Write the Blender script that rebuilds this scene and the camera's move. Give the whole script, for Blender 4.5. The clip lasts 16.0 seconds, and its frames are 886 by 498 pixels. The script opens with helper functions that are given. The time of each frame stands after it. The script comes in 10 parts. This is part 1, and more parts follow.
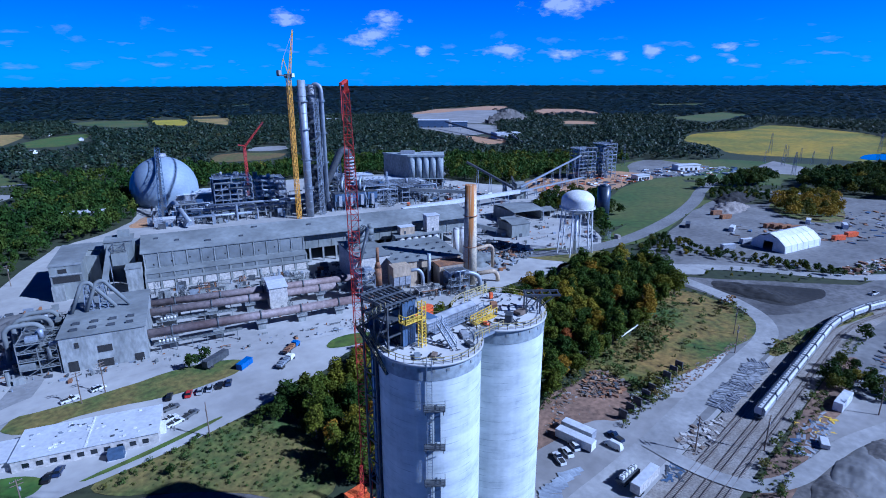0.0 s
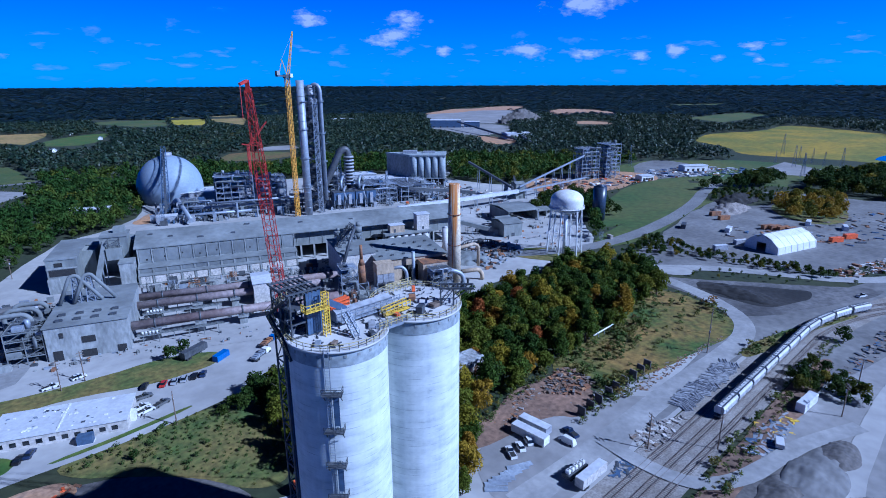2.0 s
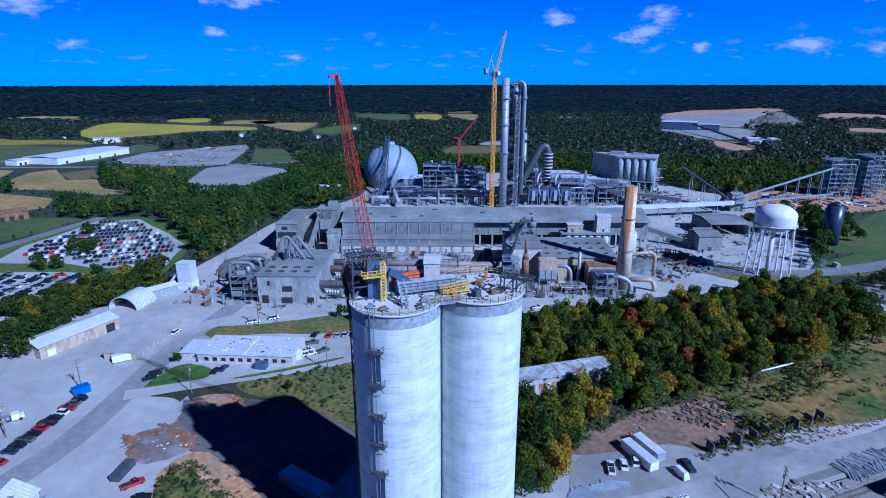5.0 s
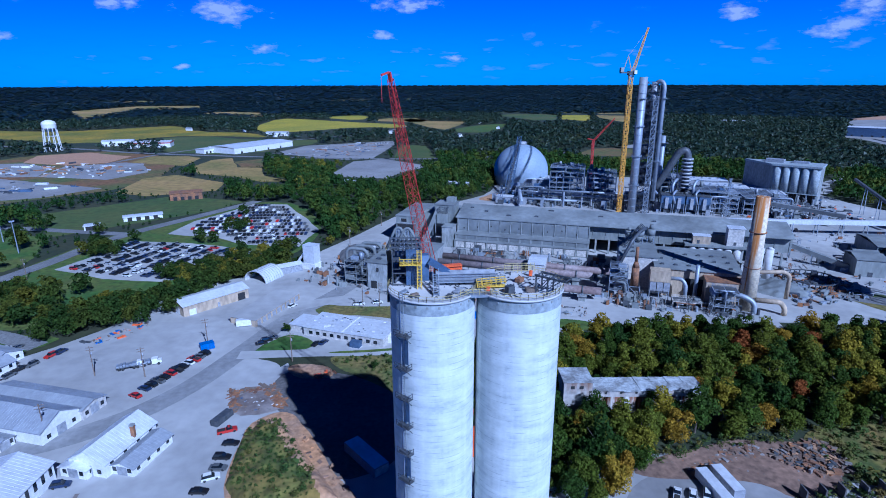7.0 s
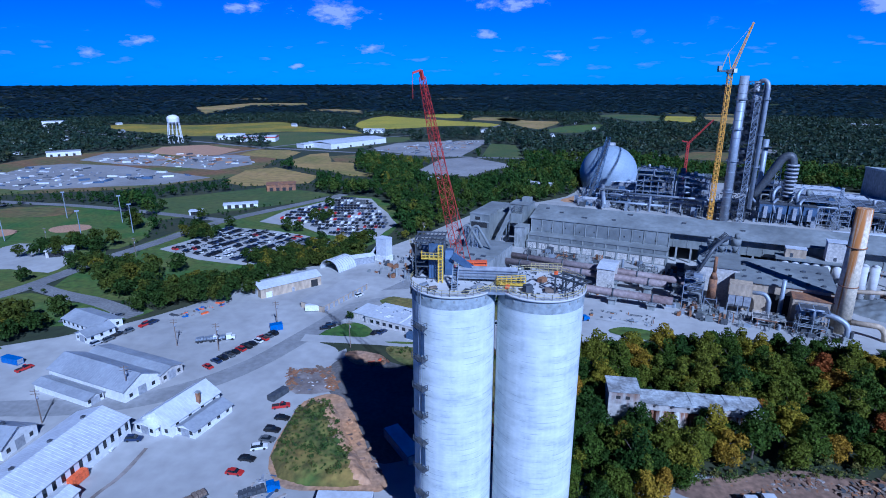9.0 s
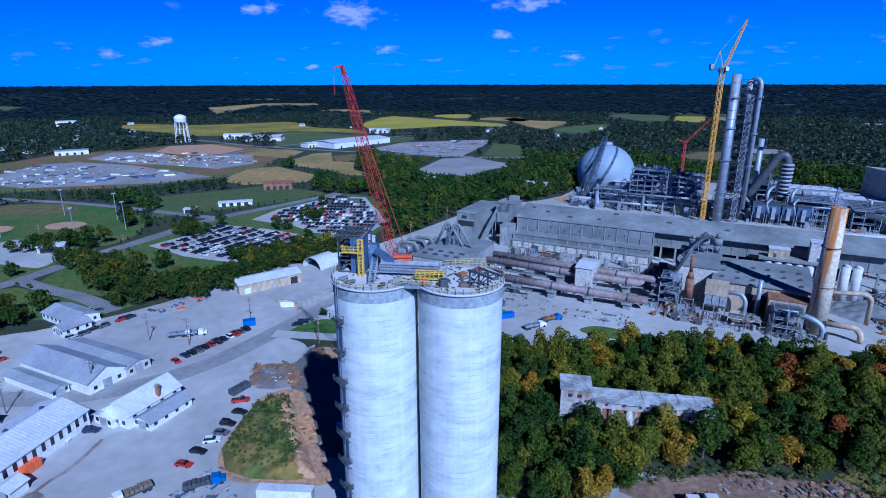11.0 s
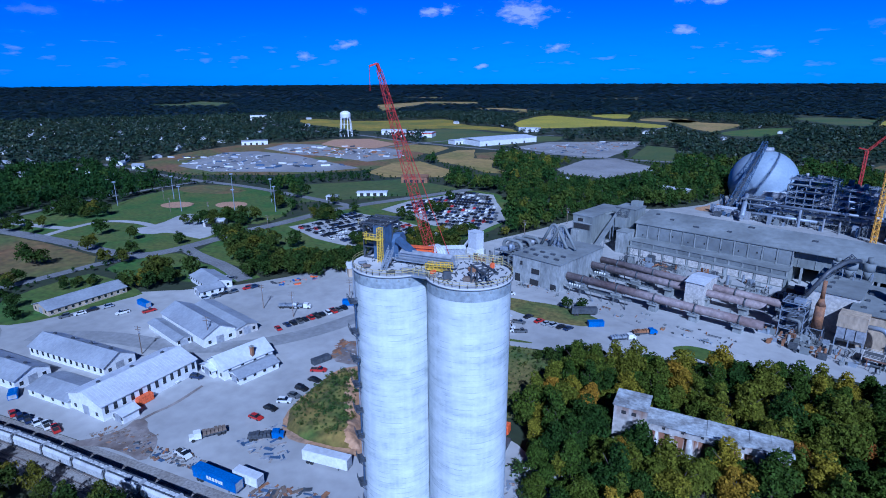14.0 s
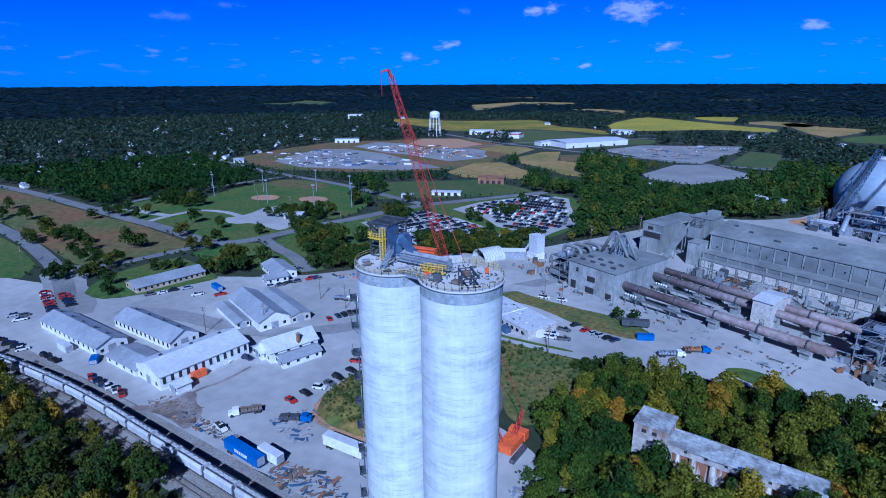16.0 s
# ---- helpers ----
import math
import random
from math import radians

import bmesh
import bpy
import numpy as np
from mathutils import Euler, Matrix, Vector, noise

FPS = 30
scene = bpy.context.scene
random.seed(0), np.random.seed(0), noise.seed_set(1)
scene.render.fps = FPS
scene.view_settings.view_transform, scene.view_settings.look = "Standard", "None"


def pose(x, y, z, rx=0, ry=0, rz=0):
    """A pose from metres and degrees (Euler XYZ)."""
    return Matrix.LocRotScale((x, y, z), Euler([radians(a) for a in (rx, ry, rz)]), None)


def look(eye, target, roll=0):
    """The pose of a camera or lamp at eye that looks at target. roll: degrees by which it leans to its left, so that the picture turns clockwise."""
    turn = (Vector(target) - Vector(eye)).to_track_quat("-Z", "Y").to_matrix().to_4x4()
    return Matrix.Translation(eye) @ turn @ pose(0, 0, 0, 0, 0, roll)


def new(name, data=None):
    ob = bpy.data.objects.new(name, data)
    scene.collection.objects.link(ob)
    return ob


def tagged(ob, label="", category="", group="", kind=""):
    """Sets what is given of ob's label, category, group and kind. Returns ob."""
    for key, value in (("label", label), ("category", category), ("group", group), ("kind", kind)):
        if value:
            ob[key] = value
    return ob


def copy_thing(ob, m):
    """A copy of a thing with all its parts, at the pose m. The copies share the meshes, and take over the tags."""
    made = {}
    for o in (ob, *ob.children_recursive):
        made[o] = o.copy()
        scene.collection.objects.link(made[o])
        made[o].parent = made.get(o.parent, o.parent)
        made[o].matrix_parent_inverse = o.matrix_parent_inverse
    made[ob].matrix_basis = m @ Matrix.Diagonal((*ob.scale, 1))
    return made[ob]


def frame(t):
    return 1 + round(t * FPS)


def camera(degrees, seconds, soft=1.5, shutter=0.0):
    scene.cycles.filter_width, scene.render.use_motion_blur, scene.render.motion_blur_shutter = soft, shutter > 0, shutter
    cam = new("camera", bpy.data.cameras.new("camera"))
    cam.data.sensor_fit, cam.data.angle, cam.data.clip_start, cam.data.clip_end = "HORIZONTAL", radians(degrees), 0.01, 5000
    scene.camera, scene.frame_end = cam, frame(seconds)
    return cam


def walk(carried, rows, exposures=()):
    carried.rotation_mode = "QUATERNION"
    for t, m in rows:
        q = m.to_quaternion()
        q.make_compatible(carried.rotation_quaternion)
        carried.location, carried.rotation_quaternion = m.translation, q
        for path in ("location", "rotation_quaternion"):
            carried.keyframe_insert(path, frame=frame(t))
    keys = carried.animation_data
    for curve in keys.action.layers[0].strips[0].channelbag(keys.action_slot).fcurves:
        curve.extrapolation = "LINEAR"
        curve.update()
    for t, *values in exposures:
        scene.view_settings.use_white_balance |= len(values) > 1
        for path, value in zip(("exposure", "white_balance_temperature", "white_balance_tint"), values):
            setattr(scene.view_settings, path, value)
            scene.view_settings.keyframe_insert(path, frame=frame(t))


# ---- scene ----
cam = camera(77.3, 16.0, soft=0.95)
METRES, EYE, TILT, LEAN, TURN = 140.25, 100.0, 0.0, 0.0, -44.7
ROWS = [
    (0.0, 0.0, 0.0, 0.0, -0.04, -16.8, 0.13),
    (0.5, 0.0322, -0.0072, 0.001, -0.04, -16.78, 0.16),
    (1.0, 0.0656, -0.0137, 0.0014, -0.11, -16.77, 0.17),
    (1.5, 0.0943, -0.0183, 0.0006, 0.42, -16.78, 0.16),
    (2.0, 0.1266, -0.023, -0.0005, 1.98, -16.78, 0.2),
    (2.5, 0.1582, -0.0267, -0.0012, 4.06, -16.84, 0.18),
    (3.0, 0.1924, -0.0285, -0.0004, 6.76, -16.87, 0.19),
    (3.5, 0.2244, -0.0286, 0.0, 10.63, -16.86, 0.18),
    (4.0, 0.2571, -0.0261, -0.0006, 15.54, -16.88, 0.17),
    (4.5, 0.2892, -0.021, -0.0033, 20.7, -16.86, 0.14),
    (5.0, 0.3223, -0.014, -0.0067, 25.57, -16.85, 0.07),
    (7.5, 0.4672, 0.0564, -0.0111, 43.26, -16.83, -0.0),
    (8.0, 0.4833, 0.0688, -0.0123, 45.47, -16.91, -0.18),
    (8.5, 0.4977, 0.0802, -0.0127, 48.93, -16.91, -0.06),
    (9.0, 0.5187, 0.0988, -0.0122, 50.88, -16.88, 0.04),
    (9.5, 0.539, 0.1209, -0.0143, 51.28, -16.85, 0.07),
    (12.0, 0.6382, 0.2402, -0.0197, 55.9, -16.83, 0.27),
    (12.5, 0.656, 0.2634, -0.0185, 59.18, -16.85, 0.31),
    (13.0, 0.6744, 0.2902, -0.0199, 62.63, -16.86, 0.33),
    (13.5, 0.6915, 0.3171, -0.0223, 65.93, -16.86, 0.27),
    (14.0, 0.7077, 0.3468, -0.0226, 68.75, -16.88, 0.25),
    (14.5, 0.7221, 0.3756, -0.0204, 71.28, -16.88, 0.25),
    (15.0, 0.7355, 0.4067, -0.0181, 73.93, -16.84, 0.24),
    (15.5, 0.7467, 0.4369, -0.0163, 76.46, -16.84, 0.25),
    (16.0, 0.7577, 0.469, -0.0153, 78.65, -16.85, 0.24),
]
walk(cam, [(t, pose(0, 0, EYE, TILT, LEAN, TURN) @ pose(METRES * x, METRES * y, METRES * z, 90 + pitch, roll, yaw)) for t, x, y, z, yaw, pitch, roll in ROWS],
     exposures=[(0.0, 0.2, 4240, 17), (5.0, 0.1, 4200, 17), (16.0, -0.08, 4120, 17)])
# ---- light ----
SUN = Vector((0.469 * 0.793, -0.883 * 0.793, 0.609))
sun = new("sun", bpy.data.lights.new("sun", "SUN"))
sun.data.energy, sun.data.angle, sun.data.color = 5.0, radians(0.55), (1.0, 0.95, 0.87)
sun.matrix_world = look(SUN * 400, (0, 0, 0))

world = bpy.data.worlds.new("sky")
scene.world = world
world.use_nodes = True
wn, wl = world.node_tree.nodes, world.node_tree.links
wn.clear()


def wnode(kind, **inputs):
    n = wn.new(kind)
    for key, value in inputs.items():
        n.inputs[int(key[1:])].default_value = value
    return n


def wmath(op, a, b=None, c=None):
    n = wn.new("ShaderNodeMath")
    n.operation = op
    for i, v in enumerate((a, b, c)):
        if v is None:
            continue
        if isinstance(v, (int, float)):
            n.inputs[i].default_value = v
        else:
            wl.new(v, n.inputs[i])
    return n.outputs[0]


sky = wn.new("ShaderNodeTexSky")
sky.sky_type, sky.sun_disc = "NISHITA", False
sky.sun_elevation, sky.sun_rotation = radians(37.5), radians(152.0)
sky.altitude, sky.air_density, sky.dust_density, sky.ozone_density = 300, 0.75, 0.15, 3.5
deep = wn.new("ShaderNodeMix")
deep.data_type, deep.blend_type = "RGBA", "MULTIPLY"
deep.inputs[0].default_value = 1.0
deep.inputs[7].default_value = (0.11, 0.41, 1.2, 1)
wl.new(sky.outputs[0], deep.inputs[6])
# fair-weather clouds: compass bearing, height above the horizon, half width, half height (degrees)
CLOUDS = [
    (56.1, 6.7, 3.1, 0.86), (39.2, 5.6, 2.1, 0.79), (37.8, 4.1, 2.4, 0.81), (30.0, 5.8, 1.6, 0.67), (64.2, 2.7, 1.0, 0.49), (61.3, 2.2, 1.1, 0.45),
    (67.9, 2.0, 0.6, 0.34), (70.5, 2.9, 1.0, 0.37), (71.2, 1.7, 0.5, 0.25), (56.6, 2.4, 1.5, 0.51), (42.7, 2.9, 0.8, 0.46), (50.9, 2.9, 1.9, 0.72),
    (-16.5, 6.2, 3.2, 1.03), (-13.3, 3.0, 1.3, 0.5), (4.8, 2.2, 1.2, 0.42), (-2.1, 4.2, 1.4, 0.51), (-20.2, 1.4, 0.6, 0.29), (-23.5, 6.4, 1.1, 0.54),
    (0.1, 7.0, 3.2, 0.68), (-37.4, 2.2, 0.9, 0.41), (-33.5, 3.3, 1.3, 0.46), (-20.6, 1.3, 0.7, 0.26), (-25.1, 6.3, 1.1, 0.49),
]
SHADED_CLOUDS = [
    (12.0, 4.3, 1.5, 0.85), (12.8, 3.4, 1.7, 0.39), (18.0, 5.0, 0.9, 0.63), (19.8, 2.3, 1.6, 0.47), (32.7, 2.9, 1.2, 0.4), (50.1, 4.3, 1.3, 0.5),
    (54.9, 3.7, 1.5, 0.45), (22.1, 6.3, 1.3, 0.27), (9.0, 1.2, 1.3, 0.26), (-32.7, 3.3, 1.3, 0.38), (-58.3, 5.6, 2.6, 0.65), (-53.6, 6.6, 2.3, 0.45),
    (-40.6, 3.1, 1.6, 0.3), (-32.1, 6.4, 1.2, 0.34), (-46.1, 1.9, 1.0, 0.3),
]
tc = wn.new("ShaderNodeTexCoord")
sep = wn.new("ShaderNodeSeparateXYZ")
wl.new(tc.outputs["Generated"], sep.inputs[0])
azim = wmath("MULTIPLY", wmath("ARCTAN2", sep.outputs[0], sep.outputs[1]), 57.2958)
elev = wmath("MULTIPLY", wmath("ARCSINE", sep.outputs[2]), 57.2958)
ae = wn.new("ShaderNodeCombineXYZ")
wl.new(azim, ae.inputs[0])
wl.new(wmath("MULTIPLY", elev, 2.2), ae.inputs[1])
puff = wn.new("ShaderNodeTexNoise")
puff.inputs["Scale"].default_value, puff.inputs["Detail"].default_value = 0.55, 6
puff.inputs["Roughness"].default_value = 0.62
wl.new(ae.outputs[0], puff.inputs["Vector"])


def cloud_bank(clouds):
    most = None
    for a0, e0, wa, we in clouds:
        dx = wmath("DIVIDE", wmath("SUBTRACT", azim, a0), wa * 1.5)
        dy = wmath("DIVIDE", wmath("SUBTRACT", elev, e0), we * 1.6)
        d2 = wmath("ADD", wmath("MULTIPLY", dx, dx), wmath("MULTIPLY", dy, dy))
        near = wmath("SUBTRACT", 1.0, wmath("SQRT", d2))
        most = near if most is None else wmath("MAXIMUM", most, near)
    return most


most, shaded = cloud_bank(CLOUDS), cloud_bank(SHADED_CLOUDS)
# small scattered flecks that thicken towards the horizon
fleck = wn.new("ShaderNodeTexNoise")
fleck.inputs["Scale"].default_value, fleck.inputs["Detail"].default_value = 0.42, 5
fm = wn.new("ShaderNodeCombineXYZ")
wl.new(azim, fm.inputs[0])
wl.new(wmath("MULTIPLY", elev, 4.0), fm.inputs[1])
fm.inputs[2].default_value = 7.7
wl.new(fm.outputs[0], fleck.inputs["Vector"])
low = wmath("SUBTRACT", 1.0, wmath("MULTIPLY", wmath("ABSOLUTE", wmath("SUBTRACT", elev, 2.4)), 0.24))
flecks = wmath("MULTIPLY", wmath("SUBTRACT", fleck.outputs[0], 0.5), wmath("MAXIMUM", low, 0.0))
flecks = wmath("MULTIPLY", flecks, 3.2)
body = wmath("ADD", most, wmath("MULTIPLY", wmath("SUBTRACT", puff.outputs[0], 0.55), 2.4))
veil = wmath("ADD", shaded, wmath("MULTIPLY", wmath("SUBTRACT", puff.outputs[0], 0.55), 2.4))
veil = wmath("MULTIPLY", wmath("MINIMUM", wmath("MAXIMUM", veil, 0.0), 1.0), 0.55)
cover = wmath("MAXIMUM", wmath("MAXIMUM", wmath("MULTIPLY", body, 1.35), veil), flecks)
covc = wn.new("ShaderNodeClamp")
wl.new(cover, covc.inputs[0])
soft = wmath("MULTIPLY", wmath("POWER", covc.outputs[0], 1.3), 0.8)
cloudmix = wn.new("ShaderNodeMix")
cloudmix.data_type = "RGBA"
cloudcol = wn.new("ShaderNodeMix")
cloudcol.data_type = "RGBA"
cloudcol.inputs[6].default_value, cloudcol.inputs[7].default_value = (1.9, 2.1, 3.7, 1), (6.8, 7.0, 8.0, 1)
wl.new(covc.outputs[0], cloudcol.inputs[0])
wl.new(cloudcol.outputs[2], cloudmix.inputs[7])
wl.new(soft, cloudmix.inputs[0])
# the clear autumn sky deepens towards the zenith
fade = wn.new("ShaderNodeMapRange")
fade.inputs[1].default_value, fade.inputs[2].default_value = 4.0, 36.0
wl.new(elev, fade.inputs[0])
zenith = wn.new("ShaderNodeMix")
zenith.data_type = "RGBA"
zenith.inputs[6].default_value, zenith.inputs[7].default_value = (1, 1, 1, 1), (0.025, 0.06, 0.13, 1)
wl.new(fade.outputs[0], zenith.inputs[0])
# brighter and paler on the side of the sun
side = wn.new("ShaderNodeMapRange")
side.inputs[1].default_value, side.inputs[2].default_value = -50.0, 75.0
wl.new(azim, side.inputs[0])
pale = wn.new("ShaderNodeMix")
pale.data_type = "RGBA"
pale.inputs[6].default_value, pale.inputs[7].default_value = (1, 1, 1, 1), (1.5, 1.62, 1.22, 1)
wl.new(side.outputs[0], pale.inputs[0])
sunward = wn.new("ShaderNodeMix")
sunward.data_type, sunward.blend_type = "RGBA", "MULTIPLY"
sunward.inputs[0].default_value = 1.0
wl.new(deep.outputs[2], sunward.inputs[6])
wl.new(pale.outputs[2], sunward.inputs[7])
dark_top = wn.new("ShaderNodeMix")
dark_top.data_type, dark_top.blend_type = "RGBA", "MULTIPLY"
dark_top.inputs[0].default_value = 1.0
wl.new(sunward.outputs[2], dark_top.inputs[6])
wl.new(zenith.outputs[2], dark_top.inputs[7])
wl.new(dark_top.outputs[2], cloudmix.inputs[6])
back = wnode("ShaderNodeBackground", _1=0.066)
wl.new(cloudmix.outputs[2], back.inputs[0])
wout = wn.new("ShaderNodeOutputWorld")
wl.new(back.outputs[0], wout.inputs[0])

# ---- materials ----
def material(name, col, col2=None, big=0.05, fine=1.2, rough=0.85, metal=0.0, bump=0.3, depth=0.05, spread=0.0, stretch=(1, 1, 1), contrast=1.0, grit=0.25, rand=0.0):
    """Two colours mixed by wide stains, with fine grain over them; all in metres."""
    m = bpy.data.materials.new(name)
    m.use_nodes = True
    nt = m.node_tree
    n, l = nt.nodes, nt.links
    bsdf = n["Principled BSDF"]
    geo = n.new("ShaderNodeNewGeometry")
    vm = n.new("ShaderNodeVectorMath")
    vm.operation = "MULTIPLY"
    vm.inputs[1].default_value = stretch
    l.new(geo.outputs["Position"], vm.inputs[0])
    wide, grain = n.new("ShaderNodeTexNoise"), n.new("ShaderNodeTexNoise")
    wide.inputs["Scale"].default_value, wide.inputs["Detail"].default_value, wide.inputs["Roughness"].default_value = big, 5, 0.6
    grain.inputs["Scale"].default_value, grain.inputs["Detail"].default_value = fine, 3
    l.new(vm.outputs[0], wide.inputs["Vector"])
    l.new(vm.outputs[0], grain.inputs["Vector"])
    ramp = n.new("ShaderNodeMapRange")
    ramp.inputs[1].default_value, ramp.inputs[2].default_value = 0.5 - 0.2 / contrast, 0.5 + 0.2 / contrast
    l.new(wide.outputs[0], ramp.inputs[0])
    mix = n.new("ShaderNodeMix")
    mix.data_type = "RGBA"
    mix.inputs[6].default_value = (*col, 1)
    mix.inputs[7].default_value = (*(col2 or tuple(c * 0.75 for c in col)), 1)
    l.new(ramp.outputs[0], mix.inputs[0])
    gr = n.new("ShaderNodeMapRange")
    gr.inputs[1].default_value, gr.inputs[2].default_value = 0.3, 0.7
    gr.inputs[3].default_value, gr.inputs[4].default_value = 1 - grit, 1 + grit
    l.new(grain.outputs[0], gr.inputs[0])
    value = gr.outputs[0]
    if rand:
        info = n.new("ShaderNodeObjectInfo")
        rr = n.new("ShaderNodeMapRange")
        rr.inputs[3].default_value, rr.inputs[4].default_value = 1 - rand, 1 + rand
        l.new(info.outputs["Random"], rr.inputs[0])
        mm = n.new("ShaderNodeMath")
        mm.operation = "MULTIPLY"
        l.new(value, mm.inputs[0])
        l.new(rr.outputs[0], mm.inputs[1])
        value = mm.outputs[0]
    hsv = n.new("ShaderNodeHueSaturation")
    l.new(mix.outputs[2], hsv.inputs["Color"])
    l.new(value, hsv.inputs["Value"])
    l.new(hsv.outputs[0], bsdf.inputs["Base Color"])
    bsdf.inputs["Roughness"].default_value, bsdf.inputs["Metallic"].default_value = rough, metal
    if bump:
        b = n.new("ShaderNodeBump")
        b.inputs["Strength"].default_value, b.inputs["Distance"].default_value = bump, depth
        l.new(grain.outputs[0], b.inputs["Height"])
        l.new(b.outputs[0], bsdf.inputs["Normal"])
    return m


def foliage(name, tints, attribute, spread=(0.55, 1.5), gloss=0.25, rough=0.75):
    """Leaves: a hue for each tree (by object, or by the tree's own number), lighter and darker leaves within it."""
    m = bpy.data.materials.new(name)
    m.use_nodes = True
    n, l = m.node_tree.nodes, m.node_tree.links
    bsdf = n["Principled BSDF"]
    ramp = n.new("ShaderNodeValToRGB")
    ramp.color_ramp.interpolation = "LINEAR"
    els = ramp.color_ramp.elements
    while len(els) < len(tints):
        els.new(0.5)
    for e, (p, c) in zip(els, tints):
        e.position, e.color = p, (*c, 1)
    if attribute:
        src = n.new("ShaderNodeAttribute")
        src.attribute_name = "tint"
        l.new(src.outputs["Fac"], ramp.inputs[0])
    else:
        src = n.new("ShaderNodeObjectInfo")
        l.new(src.outputs["Random"], ramp.inputs[0])
    geo = n.new("ShaderNodeNewGeometry")
    mr = n.new("ShaderNodeMapRange")
    mr.inputs[3].default_value, mr.inputs[4].default_value = spread
    l.new(geo.outputs["Random Per Island"], mr.inputs[0])
    hsv = n.new("ShaderNodeHueSaturation")
    l.new(ramp.outputs[0], hsv.inputs["Color"])
    l.new(mr.outputs[0], hsv.inputs["Value"])
    l.new(hsv.outputs[0], bsdf.inputs["Base Color"])
    bsdf.inputs["Roughness"].default_value = rough
    bsdf.inputs["Specular IOR Level"].default_value = gloss
    tr = n.new("ShaderNodeBsdfTranslucent")
    l.new(hsv.outputs[0], tr.inputs[0])
    ms = n.new("ShaderNodeMixShader")
    ms.inputs[0].default_value = 0.22
    l.new(bsdf.outputs[0], ms.inputs[1])
    l.new(tr.outputs[0], ms.inputs[2])
    l.new(ms.outputs[0], n["Material Output"].inputs[0])
    return m


GREENS = [(0.0, (0.024, 0.05, 0.007)), (0.4, (0.056, 0.088, 0.008)), (0.74, (0.125, 0.13, 0.009)), (0.9, (0.23, 0.185, 0.009)), (0.97, (0.26, 0.15, 0.01)), (1.0, (0.22, 0.07, 0.015))]
MIDGREENS = [(0.0, (0.016, 0.042, 0.009)), (0.45, (0.034, 0.07, 0.011)), (0.75, (0.075, 0.1, 0.012)), (0.92, (0.17, 0.15, 0.014)), (1.0, (0.18, 0.1, 0.02))]
PARKGREENS = [(0.0, (0.015, 0.034, 0.006)), (0.45, (0.032, 0.056, 0.008)), (0.7, (0.07, 0.08, 0.009)), (0.86, (0.17, 0.14, 0.01)), (0.95, (0.27, 0.19, 0.012)), (1.0, (0.2, 0.08, 0.015))]
# distance haze mixed into the leaf colours: bluer in these two ramps
SKYLINE_HAZE = [(0.0, (0.012, 0.027, 0.026)), (0.5, (0.019, 0.037, 0.034)), (0.9, (0.032, 0.05, 0.036)), (1.0, (0.06, 0.06, 0.03))]
FARGREENS_HAZE = [(0.0, (0.014, 0.03, 0.02)), (0.5, (0.025, 0.046, 0.024)), (0.85, (0.045, 0.058, 0.022)), (1.0, (0.09, 0.075, 0.02))]
